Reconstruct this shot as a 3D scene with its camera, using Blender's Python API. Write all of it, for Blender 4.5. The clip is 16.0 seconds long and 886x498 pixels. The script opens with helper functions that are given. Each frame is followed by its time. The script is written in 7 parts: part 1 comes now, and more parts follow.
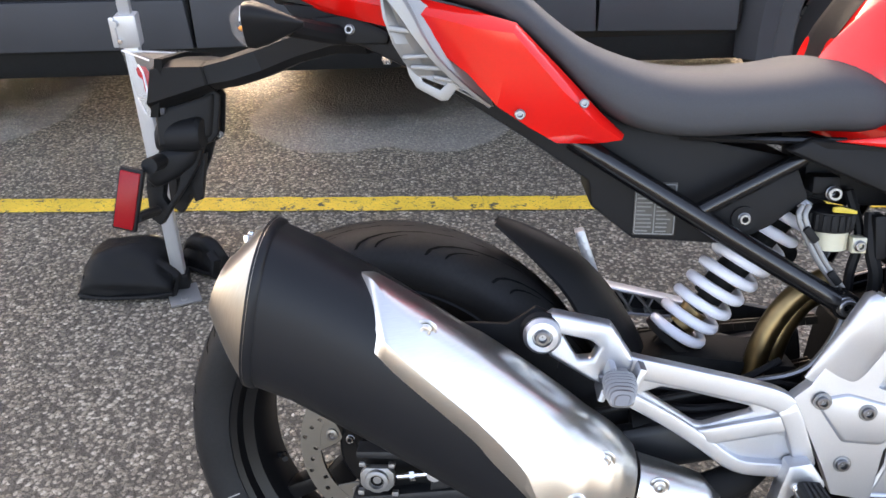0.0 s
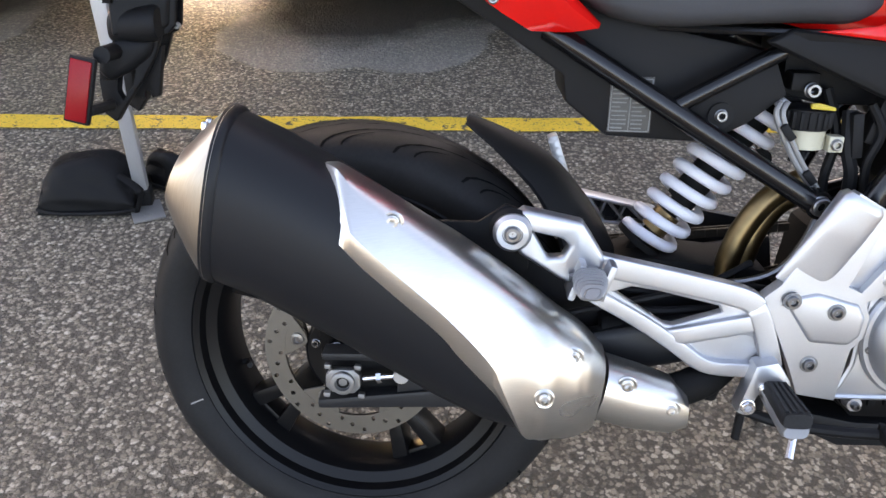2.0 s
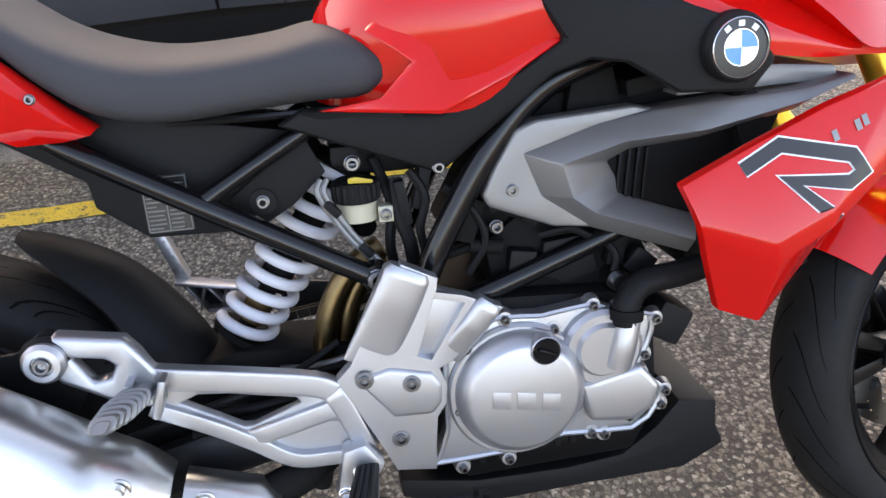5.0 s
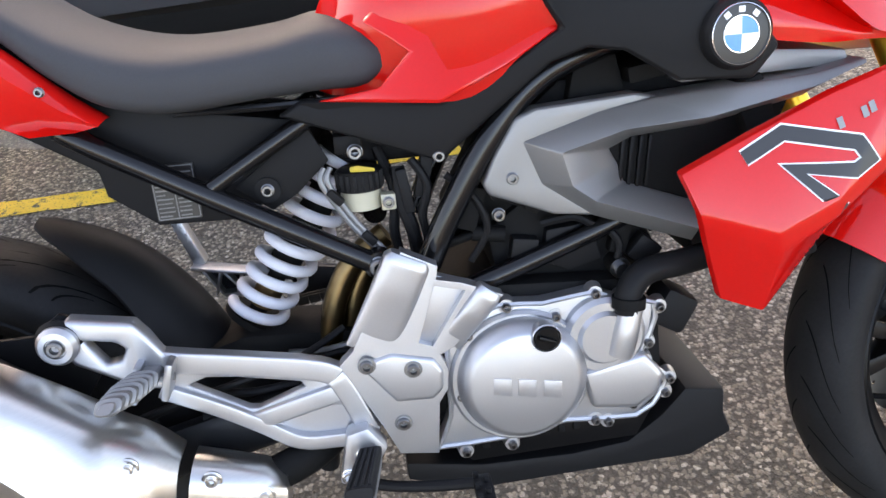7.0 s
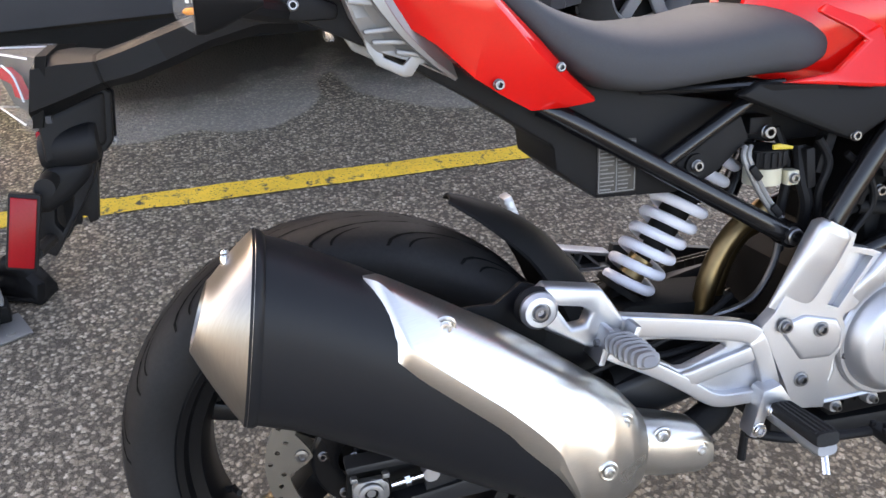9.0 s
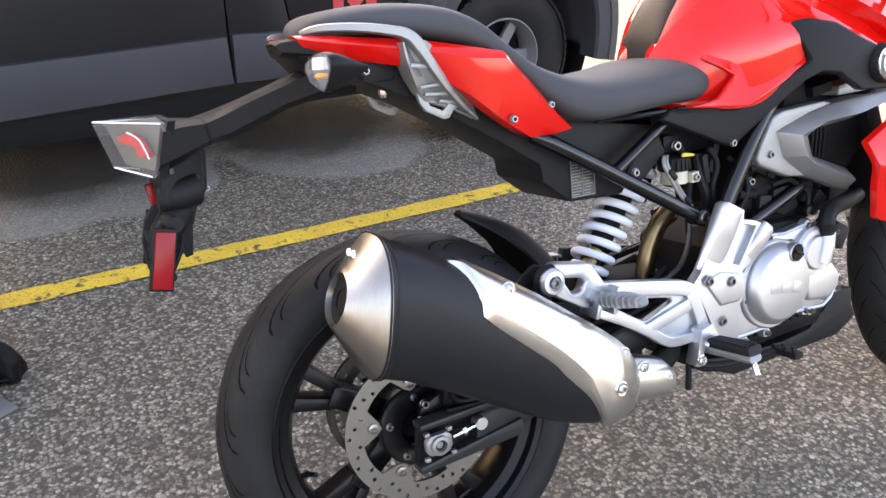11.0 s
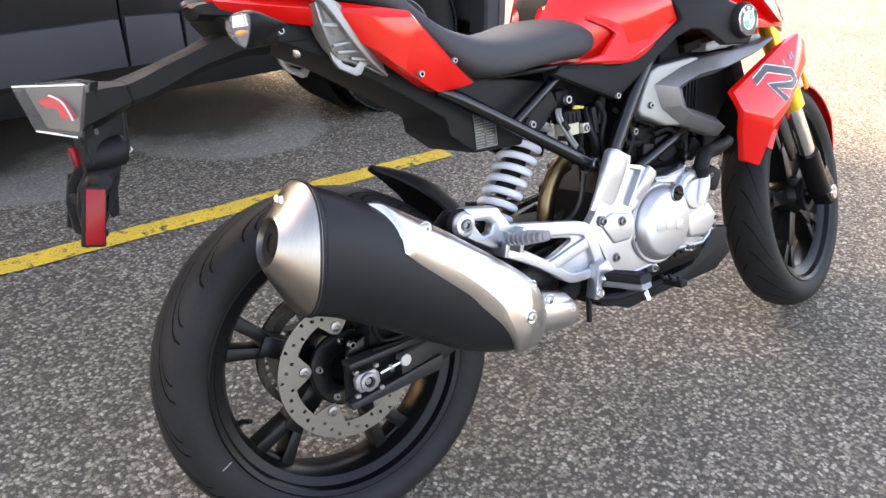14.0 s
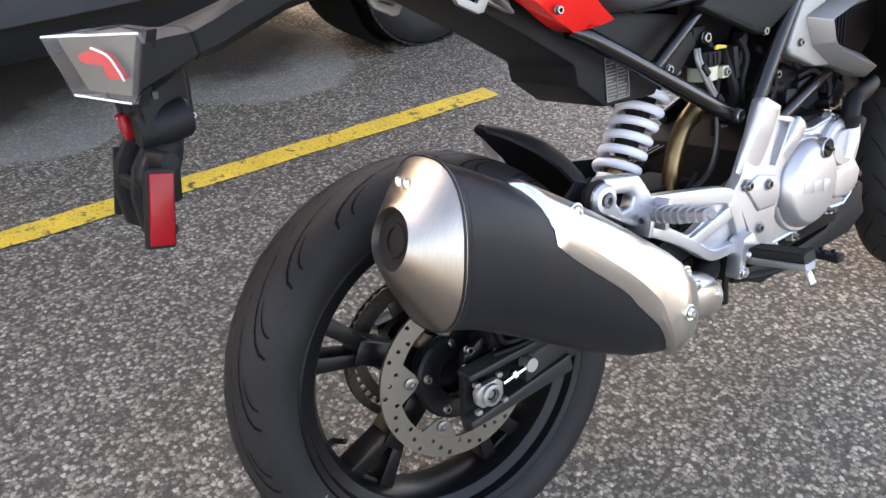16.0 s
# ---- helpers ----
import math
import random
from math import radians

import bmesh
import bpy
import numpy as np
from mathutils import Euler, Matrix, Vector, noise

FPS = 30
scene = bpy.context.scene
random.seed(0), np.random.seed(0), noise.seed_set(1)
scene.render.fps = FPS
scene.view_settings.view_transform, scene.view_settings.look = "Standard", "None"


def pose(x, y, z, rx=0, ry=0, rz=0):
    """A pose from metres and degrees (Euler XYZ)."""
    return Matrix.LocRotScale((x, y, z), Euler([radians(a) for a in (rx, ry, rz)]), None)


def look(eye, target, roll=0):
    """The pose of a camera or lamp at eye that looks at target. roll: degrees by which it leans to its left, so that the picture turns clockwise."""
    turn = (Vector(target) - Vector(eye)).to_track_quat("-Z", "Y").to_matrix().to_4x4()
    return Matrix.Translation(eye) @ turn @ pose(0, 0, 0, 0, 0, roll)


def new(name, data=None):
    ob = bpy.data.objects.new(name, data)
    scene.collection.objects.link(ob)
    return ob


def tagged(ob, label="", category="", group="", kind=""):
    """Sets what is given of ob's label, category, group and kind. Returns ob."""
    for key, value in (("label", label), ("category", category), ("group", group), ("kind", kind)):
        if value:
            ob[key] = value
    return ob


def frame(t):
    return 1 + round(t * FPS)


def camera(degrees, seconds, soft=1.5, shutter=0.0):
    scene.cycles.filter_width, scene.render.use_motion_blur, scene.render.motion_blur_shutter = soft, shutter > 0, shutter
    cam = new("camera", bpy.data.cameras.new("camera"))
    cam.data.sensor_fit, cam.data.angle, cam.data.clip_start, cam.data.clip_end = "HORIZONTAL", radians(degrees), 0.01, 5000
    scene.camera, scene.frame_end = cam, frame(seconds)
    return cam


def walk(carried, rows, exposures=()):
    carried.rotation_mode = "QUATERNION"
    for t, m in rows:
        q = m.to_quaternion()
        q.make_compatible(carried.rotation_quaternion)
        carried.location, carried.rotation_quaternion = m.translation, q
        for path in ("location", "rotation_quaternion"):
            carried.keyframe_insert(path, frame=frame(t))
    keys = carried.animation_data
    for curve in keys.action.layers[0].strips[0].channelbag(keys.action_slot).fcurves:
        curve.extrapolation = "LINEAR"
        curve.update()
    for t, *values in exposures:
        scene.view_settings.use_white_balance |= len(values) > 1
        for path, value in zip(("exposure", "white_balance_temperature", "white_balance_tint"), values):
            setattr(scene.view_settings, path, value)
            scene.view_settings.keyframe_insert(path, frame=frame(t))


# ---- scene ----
cam = camera(57.6, 16.0)
PATH = [
    (0, (0.14, -0.8268, 1.0392), (-0.0032, 0.9041, 0.0473), -1.01),
    (0.5, (0.1342, -0.8283, 1.0086), (-0.0015, 0.8663, -0.0456), -0.41),
    (1, (0.1362, -0.8309, 0.9919), (0.0002, 0.8298, -0.115), 0.04),
    (1.5, (0.1382, -0.8335, 0.9823), (0.015, 0.8159, -0.1414), 0.28),
    (2, (0.1441, -0.8275, 0.9844), (0.0743, 0.8275, -0.1359), 0.74),
    (2.5, (0.172, -0.8135, 0.9855), (0.2027, 0.8579, -0.1133), 0.58),
    (3, (0.2301, -0.7983, 0.9899), (0.3598, 0.8763, -0.096), -0.01),
    (3.5, (0.2911, -0.7882, 1.0004), (0.4939, 0.8867, -0.0745), -0.39),
    (4, (0.3491, -0.7819, 1.0077), (0.5889, 0.8954, -0.054), -0.89),
    (4.5, (0.4101, -0.7776, 1.013), (0.6649, 0.9012, -0.0455), -1.58),
    (4.7, (0.4351, -0.7755, 1.0131), (0.6989, 0.9031, -0.0426), -1.68),
    (5.2, (0.5133, -0.7635, 1.0184), (0.7698, 0.9076, -0.051), -2.72),
    (5.75, (0.6015, -0.7444, 1.0251), (0.8183, 0.9088, -0.0805), -4.27),
    (6.3, (0.6335, -0.7371, 1.029), (0.8166, 0.9039, -0.1025), -5.14),
    (6.8, (0.563, -0.756, 1.027), (0.755, 0.892, -0.091), -4.4),
    (7, (0.525, -0.78, 1.024), (0.674, 0.887, -0.071), -4.1),
    (7.5, (0.329, -0.819, 1.017), (0.588, 0.864, -0.031), -1.3),
    (8, (0.127, -0.829, 1.009), (0.504, 0.839, -0.028), 0.3),
    (8.5, (0.016, -0.798, 1.013), (0.373, 0.855, -0.055), 1.1),
    (9, (-0.089, -0.741, 1.03), (0.347, 0.891, -0.041), 0.8),
    (9.2, (-0.136, -0.734, 1.035), (0.363, 0.891, -0.019), 0.9),
    (9.7, (-0.2414, -0.7333, 1.0479), (0.3594, 0.8781, 0.0209), 0.75),
    (10.25, (-0.3443, -0.803, 1.0576), (0.3698, 0.799, 0.0875), 0.69),
    (10.8, (-0.4245, -0.8933, 1.0659), (0.4052, 0.6902, 0.1615), 0.93),
    (11.3, (-0.47, -0.947, 1.075), (0.468, 0.599, 0.221), 1.6),
    (11.5, (-0.479, -0.959, 1.079), (0.502, 0.567, 0.239), 2.0),
    (12, (-0.512, -0.983, 1.09), (0.58, 0.491, 0.293), 2.9),
    (12.5, (-0.548, -0.992, 1.105), (0.616, 0.453, 0.357), 3.5),
    (13, (-0.563, -0.994, 1.101), (0.623, 0.437, 0.364), 3.4),
    (13.5, (-0.56, -0.999, 1.088), (0.601, 0.423, 0.294), 3.0),
    (14, (-0.528, -0.996, 1.05), (0.551, 0.428, 0.152), 1.6),
    (14.5, (-0.481, -0.993, 1.03), (0.495, 0.464, 0.069), 0.1),
    (15, (-0.46, -0.955, 1.016), (0.482, 0.505, 0.026), -0.3),
    (15.5, (-0.474, -0.851, 1.002), (0.512, 0.559, -0.018), 0.1),
    (16, (-0.522, -0.693, 0.995), (0.519, 0.656, -0.052), 0.9),
]
# the camera's own exposure drifts a little as it pans
EXPOSURE = ((0, 3.44), (1.5, 3.26), (3, 3.27), (3.6, 3.14), (4.5, 3.05), (7, 3.22), (9, 3.32), (11.5, 3.56), (13, 3.61), (14.5, 3.47), (16, 3.57))
walk(cam, [(t, look(eye, target, roll)) for t, eye, target, roll in PATH], [(t, stops, 8950, 18) for t, stops in EXPOSURE])

# ---- sky, sun ----
SUN_ELEVATION, SUN_AZIMUTH = 18.0, 111.0  # degrees; azimuth: counter-clockwise from +x, where the sun stands
world = bpy.data.worlds.new("sky")
scene.world = world
world.use_nodes = True
wn = world.node_tree
sky = wn.nodes.new("ShaderNodeTexSky")
sky.sky_type, sky.sun_disc = "NISHITA", False
sky.sun_elevation, sky.sun_rotation = radians(SUN_ELEVATION), radians(90.0 - SUN_AZIMUTH)
sky.air_density, sky.dust_density, sky.ozone_density = 0.6, 2.2, 0.75
wn.links.new(sky.outputs["Color"], wn.nodes["Background"].inputs["Color"])
wn.nodes["Background"].inputs["Strength"].default_value = 0.15
sun = new("sun", bpy.data.lights.new("sun", "SUN"))
sun.data.energy, sun.data.angle, sun.data.color = 3.4, radians(13.0), (1.0, 0.985, 0.96)
_e, _a = radians(SUN_ELEVATION), radians(SUN_AZIMUTH)
sun.matrix_world = look((20 * math.cos(_e) * math.cos(_a), 20 * math.cos(_e) * math.sin(_a), 20 * math.sin(_e)), (0, 0, 0))

# ---- materials ----
def material(name, color, rough=0.5, metal=0.0, scale=40.0, vary=0.12, bump=0.15, distance=0.0006, coat=0.0,
             color2=None, big=4.0, big_vary=0.08, specular=0.5, stretch=None, transmission=0.0, alpha=1.0, rough_vary=0.08):
    """A node material: base colour varied at a fine and a coarse scale, with bump and uneven gloss."""
    m = bpy.data.materials.new(name)
    m.use_nodes = True
    t = m.node_tree
    b = t.nodes["Principled BSDF"]
    co = t.nodes.new("ShaderNodeTexCoord")
    vec = co.outputs["Object"]
    if stretch:
        mp = t.nodes.new("ShaderNodeMapping")
        mp.inputs["Scale"].default_value = stretch
        t.links.new(vec, mp.inputs["Vector"])
        vec = mp.outputs["Vector"]
    fine, coarse = t.nodes.new("ShaderNodeTexNoise"), t.nodes.new("ShaderNodeTexNoise")
    fine.inputs["Scale"].default_value, fine.inputs["Detail"].default_value = scale, 6
    coarse.inputs["Scale"].default_value, coarse.inputs["Detail"].default_value = big, 3
    t.links.new(vec, fine.inputs["Vector"])
    t.links.new(co.outputs["Object"], coarse.inputs["Vector"])
    dark = tuple(c * (1 - vary) for c in color)
    lite = tuple(min(1, c * (1 + vary)) for c in color) if color2 is None else color2
    mix = t.nodes.new("ShaderNodeMix")
    mix.data_type = "RGBA"
    mix.inputs["A"].default_value, mix.inputs["B"].default_value = (*dark, 1), (*lite, 1)
    t.links.new(fine.outputs["Fac"], mix.inputs["Factor"])
    hsv = t.nodes.new("ShaderNodeHueSaturation")
    rng = t.nodes.new("ShaderNodeMapRange")
    rng.inputs["From Min"].default_value, rng.inputs["From Max"].default_value = 0.3, 0.7
    rng.inputs["To Min"].default_value, rng.inputs["To Max"].default_value = 1 - big_vary, 1 + big_vary
    t.links.new(coarse.outputs["Fac"], rng.inputs["Value"])
    t.links.new(rng.outputs["Result"], hsv.inputs["Value"])
    t.links.new(mix.outputs["Result"], hsv.inputs["Color"])
    t.links.new(hsv.outputs["Color"], b.inputs["Base Color"])
    rr = t.nodes.new("ShaderNodeMapRange")
    rr.inputs["To Min"].default_value, rr.inputs["To Max"].default_value = max(0, rough - rough_vary), min(1, rough + rough_vary)
    t.links.new(coarse.outputs["Fac"], rr.inputs["Value"])
    t.links.new(rr.outputs["Result"], b.inputs["Roughness"])
    b.inputs["Metallic"].default_value = metal
    b.inputs["Coat Weight"].default_value = coat
    b.inputs["Coat Roughness"].default_value = 0.04
    b.inputs["Specular IOR Level"].default_value = specular
    b.inputs["Transmission Weight"].default_value = transmission
    b.inputs["Alpha"].default_value = alpha
    if bump:
        bp = t.nodes.new("ShaderNodeBump")
        bp.inputs["Strength"].default_value, bp.inputs["Distance"].default_value = bump, distance
        t.links.new(fine.outputs["Fac"], bp.inputs["Height"])
        t.links.new(bp.outputs["Normal"], b.inputs["Normal"])
    return m


RED = material("red_paint", (0.66, 0.009, 0.007), rough=0.35, specular=0.0, coat=1.0, scale=300, vary=0.05, bump=0.0, big_vary=0.04)
BLACK = material("black_plastic", (0.0092, 0.0093, 0.0100), rough=0.50, specular=0.14, scale=900, bump=0.25, distance=0.0004, vary=0.2)
GLOSSBLACK = material("black_enamel", (0.0045, 0.0045, 0.005), rough=0.30, specular=0.16, scale=500, bump=0.06, vary=0.15)
FRAMEBLACK = material("gloss_black_powder_coat", (0.0045, 0.0045, 0.005), rough=0.20, specular=0.45, scale=500, bump=0.05, vary=0.15)
CANBLACK = material("satin_black_coating", (0.0105, 0.011, 0.0125), rough=0.40, specular=0.18, scale=1200, bump=0.12, distance=0.0003)
RUBBER = material("tyre_rubber", (0.0150, 0.0148, 0.0150), rough=0.58, specular=0.15, scale=220, bump=0.25, vary=0.25, big=14, big_vary=0.2)
GROOVE = material("groove_rubber", (0.003, 0.003, 0.003), rough=0.9, specular=0.1, scale=200)
VINYL = material("seat_vinyl", (0.056, 0.057, 0.061), rough=0.62, specular=0.13, scale=700, bump=0.35, distance=0.0004, vary=0.12)
CAST = material("silver_casting", (0.50, 0.505, 0.52), rough=0.40, metal=0.88, scale=600, bump=0.10, distance=0.0003, vary=0.05)
SILVER = material("silver_plastic", (0.23, 0.227, 0.223), rough=0.42, metal=0.5, scale=900, bump=0.1, distance=0.0002, vary=0.08)
LAMPBOWL = material("lamp_bowl", (0.11, 0.105, 0.095), rough=0.4, metal=0.3, scale=300, bump=0.1, vary=0.1)
RAIL = material("satin_silver_rail", (0.25, 0.245, 0.24), rough=0.44, metal=0.6, scale=600, bump=0.10, distance=0.0003, vary=0.05)
STEEL = material("brushed_steel", (0.72, 0.70, 0.66), rough=0.30, metal=1.0, scale=90, bump=0.08, distance=0.0002, vary=0.10, stretch=(1, 1, 14))
CAPSTEEL = material("raw_brushed_steel", (0.33, 0.305, 0.275), rough=0.33, metal=1.0, scale=70, bump=0.10, distance=0.0002, vary=0.16, stretch=(1, 14, 1), big=9, big_vary=0.14)
CHROME = material("bright_steel", (0.75, 0.75, 0.76), rough=0.18, metal=1.0, scale=200, bump=0.03, vary=0.05)
BOLT = material("zinc_bolt", (0.20, 0.20, 0.205), rough=0.30, metal=1.0, scale=300, bump=0.1, vary=0.1)
MIRROR = material("mirror_glass", (0.85, 0.86, 0.87), rough=0.02, metal=1.0, scale=50, bump=0.0, vary=0.01, rough_vary=0.01)
DISC = material("disc_steel", (0.155, 0.143, 0.128), rough=0.45, metal=1.0, scale=60, bump=0.1, distance=0.0002, vary=0.12)
WHITE = material("white_spring_paint", (0.72, 0.72, 0.76), rough=0.35, scale=200, bump=0.05, vary=0.04)
GOLD = material("gold_anodised", (0.85, 0.52, 0.06), rough=0.33, metal=0.85, scale=400, bump=0.04, vary=0.05)
HEAT = material("heat_tinted_pipe", (0.20, 0.135, 0.066), rough=0.34, metal=1.0, scale=25, bump=0.08, vary=0.35, big=18, big_vary=0.35)
CHAIN = material("oiled_chain_steel", (0.085, 0.075, 0.062), rough=0.45, metal=0.75, scale=300, bump=0.2, vary=0.3)
AMBER = material("amber_plastic", (0.85, 0.28, 0.02), rough=0.2, scale=200, bump=0.02)
LENS = material("clear_lens", (0.55, 0.55, 0.53), rough=0.06, scale=200, bump=0.0, alpha=0.11, vary=0.02, rough_vary=0.02, specular=0.6)
REDLENS = material("red_reflector", (0.55, 0.015, 0.02), rough=0.16, scale=500, bump=0.3, distance=0.0004, vary=0.25)
REDSOFT = material("red_reflector_frosted", (0.24, 0.004, 0.008), rough=0.22, specular=0.2, scale=500, bump=0.3, distance=0.0004, vary=0.15)
ARM = material("satin_black_arm", (0.018, 0.0185, 0.020), rough=0.42, specular=0.25, scale=500, bump=0.1, vary=0.15)
DARK = material("engine_dark", (0.006, 0.006, 0.006), rough=0.7, specular=0.15, scale=150, bump=0.4, vary=0.3)
LABELINK = material("label_print", (0.15, 0.152, 0.152), rough=0.5, scale=200, bump=0.0)
BLUE = material("badge_blue", (0.05, 0.28, 0.72), rough=0.2, scale=100, bump=0.0, vary=0.03)
BADGEWHITE = material("badge_white", (0.8, 0.8, 0.8), rough=0.2, scale=100, bump=0.0, vary=0.02)
DECAL = material("decal_dark", (0.014, 0.013, 0.013), rough=0.3, scale=100, bump=0.0, vary=0.1)
CLOUDY = material("reservoir_plastic", (0.46, 0.43, 0.32), rough=0.35, scale=60, bump=0.05, vary=0.08)
YELLOWTAG = material("yellow_tag", (0.50, 0.36, 0.03), rough=0.45, scale=100, bump=0.0)
TRUCKPAINT = material("matt_graphite_paint", (0.0095, 0.0092, 0.0098), rough=0.42, specular=0.22, scale=400, bump=0.02, vary=0.1, coat=0.1, big=1.2)
TRUCKPLASTIC = material("grey_cladding", (0.036, 0.037, 0.041), rough=0.55, specular=0.25, scale=900, bump=0.2, vary=0.12)
STICKER = material("red_sticker", (0.45, 0.03, 0.035), rough=0.55, scale=100, bump=0.0, vary=0.06)
STEELRIM = material("painted_steel_rim", (0.17, 0.17, 0.175), rough=0.5, specular=0.2, scale=200, bump=0.05, vary=0.08)
CARWHITE = material("white_car_paint", (0.80, 0.80, 0.80), rough=0.3, coat=0.6, scale=100, bump=0.0, vary=0.02)
CARGREY = material("dark_car_paint", (0.03, 0.032, 0.04), rough=0.3, coat=0.6, scale=100, bump=0.0, vary=0.05)
GLASS = material("dark_glass", (0.01, 0.012, 0.012), rough=0.05, scale=50, bump=0.0, specular=0.8)
ALUPOLE = material("pole_aluminium", (0.46, 0.46, 0.465), rough=0.42, metal=0.6, scale=60, bump=0.05, vary=0.08, stretch=(12, 12, 1))
FABRIC = material("black_nylon", (0.006, 0.006, 0.0065), rough=0.55, specular=0.15, scale=1500, bump=0.5, vary=0.25)
YELLOW = None


def asphalt():
    m = bpy.data.materials.new("worn_asphalt")
    m.use_nodes = True
    t = m.node_tree
    b = t.nodes["Principled BSDF"]
    co = t.nodes.new("ShaderNodeTexCoord").outputs["Object"]

    def node(kind, **inputs):
        n = t.nodes.new(kind)
        for k, v in inputs.items():
            n.inputs[k.replace("_", " ")].default_value = v
        return n

    warp = node("ShaderNodeTexNoise", Scale=120.0, Detail=3.0)
    t.links.new(co, warp.inputs["Vector"])
    add = t.nodes.new("ShaderNodeMix")
    add.data_type, add.blend_type = "RGBA", "LINEAR_LIGHT"
    add.inputs["Factor"].default_value = 0.006
    t.links.new(co, add.inputs["A"])
    t.links.new(warp.outputs["Color"], add.inputs["B"])
    stones = node("ShaderNodeTexVoronoi", Scale=112.0)
    grit = node("ShaderNodeTexVoronoi", Scale=230.0)
    t.links.new(add.outputs["Result"], stones.inputs["Vector"])
    t.links.new(add.outputs["Result"], grit.inputs["Vector"])
    ramp = t.nodes.new("ShaderNodeValToRGB")
    e = ramp.color_ramp.elements
    e[0].position, e[0].color = 0.0, (0.085, 0.072, 0.056, 1)
    e[1].position, e[1].color = 1.0, (0.46, 0.396, 0.316, 1)
    for p, c in ((0.35, (0.170, 0.141, 0.106)), (0.65, (0.245, 0.204, 0.155)), (0.88, (0.335, 0.282, 0.218))):
        k = e.new(p)
        k.color = (*c, 1)
    sep = t.nodes.new("ShaderNodeSeparateColor")
    t.links.new(stones.outputs["Color"], sep.inputs["Color"])
    t.links.new(sep.outputs["Red"], ramp.inputs["Fac"])
    # tar between the stones
    tar = t.nodes.new("ShaderNodeMapRange")
    tar.inputs["From Min"].default_value, tar.inputs["From Max"].default_value = 0.44, 0.66
    tar.inputs["To Min"].default_value, tar.inputs["To Max"].default_value = 0.0, 0.90
    t.links.new(stones.outputs["Distance"], tar.inputs["Value"])
    gm = t.nodes.new("ShaderNodeMix")
    gm.data_type = "RGBA"
    gm.inputs["B"].default_value = (0.066, 0.056, 0.044, 1)
    t.links.new(tar.outputs["Result"], gm.inputs["Factor"])
    t.links.new(ramp.outputs["Color"], gm.inputs["A"])
    sand = node("ShaderNodeTexNoise", Scale=420.0, Detail=4.0)
    t.links.new(co, sand.inputs["Vector"])
    patch = node("ShaderNodeTexNoise", Scale=1.6, Detail=5.0)
    t.links.new(co, patch.inputs["Vector"])
    val = t.nodes.new("ShaderNodeMath")
    val.operation = "MULTIPLY_ADD"
    val.inputs[1].default_value, val.inputs[2].default_value = 0.9, 0.55
    t.links.new(sand.outputs["Fac"], val.inputs[0])
    val2 = t.nodes.new("ShaderNodeMath")
    val2.operation = "MULTIPLY_ADD"
    val2.inputs[1].default_value, val2.inputs[2].default_value = 0.75, 0.74
    t.links.new(patch.outputs["Fac"], val2.inputs[0])
    mul = t.nodes.new("ShaderNodeMath")
    mul.operation = "MULTIPLY"
    t.links.new(val.outputs[0], mul.inputs[0])
    t.links.new(val2.outputs[0], mul.inputs[1])
    # dried-out puddles: pale ragged rims; stained middles that also paint the SUV's shade
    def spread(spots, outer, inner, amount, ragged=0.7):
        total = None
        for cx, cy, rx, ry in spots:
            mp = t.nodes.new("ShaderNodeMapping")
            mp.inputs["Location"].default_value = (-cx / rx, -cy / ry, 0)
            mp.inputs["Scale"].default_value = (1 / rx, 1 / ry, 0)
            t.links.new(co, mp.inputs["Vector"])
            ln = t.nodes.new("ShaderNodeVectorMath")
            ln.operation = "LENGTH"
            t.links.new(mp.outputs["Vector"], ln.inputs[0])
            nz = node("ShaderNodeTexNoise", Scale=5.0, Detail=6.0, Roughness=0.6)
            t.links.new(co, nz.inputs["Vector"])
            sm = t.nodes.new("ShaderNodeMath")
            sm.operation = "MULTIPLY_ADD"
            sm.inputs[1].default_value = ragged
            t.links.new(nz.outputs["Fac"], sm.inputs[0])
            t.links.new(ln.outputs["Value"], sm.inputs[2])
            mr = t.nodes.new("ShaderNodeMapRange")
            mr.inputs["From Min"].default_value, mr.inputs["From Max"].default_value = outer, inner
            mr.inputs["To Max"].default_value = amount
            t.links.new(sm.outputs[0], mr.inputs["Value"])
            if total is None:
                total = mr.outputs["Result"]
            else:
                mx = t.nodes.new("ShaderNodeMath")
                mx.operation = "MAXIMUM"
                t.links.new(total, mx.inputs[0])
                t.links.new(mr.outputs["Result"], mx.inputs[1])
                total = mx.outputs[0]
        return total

    pale = t.nodes.new("ShaderNodeMix")
    pale.data_type = "RGBA"
    pale.inputs["B"].default_value = (0.29, 0.274, 0.247, 1)
    t.links.new(spread(((-0.42, 1.98, 0.36, 0.36), (-0.10, 1.98, 0.27, 0.34), (-0.15, 2.45, 0.50, 0.55), (0.66, 2.15, 0.42, 0.48), (-1.95, 1.98, 0.46, 0.46)), 1.20, 1.14, 0.58, 0.30), pale.inputs["Factor"])
    t.links.new(gm.outputs["Result"], pale.inputs["A"])
    silt = t.nodes.new("ShaderNodeMapRange")  # dried silt takes the gloss off the tar
    silt.inputs["From Max"].default_value = 0.58
    silt.inputs["To Min"].default_value, silt.inputs["To Max"].default_value = 0.24, 0.04
    t.links.new(pale.inputs["Factor"].links[0].from_socket, silt.inputs["Value"])
    t.links.new(silt.outputs["Result"], b.inputs["Specular IOR Level"])
    # darker centres: oily stain, with the shade under the SUV coloured in too
    stain_shade = t.nodes.new("ShaderNodeMix")
    stain_shade.data_type = "RGBA"
    stain_shade.inputs["B"].default_value = (0.062, 0.058, 0.052, 1)
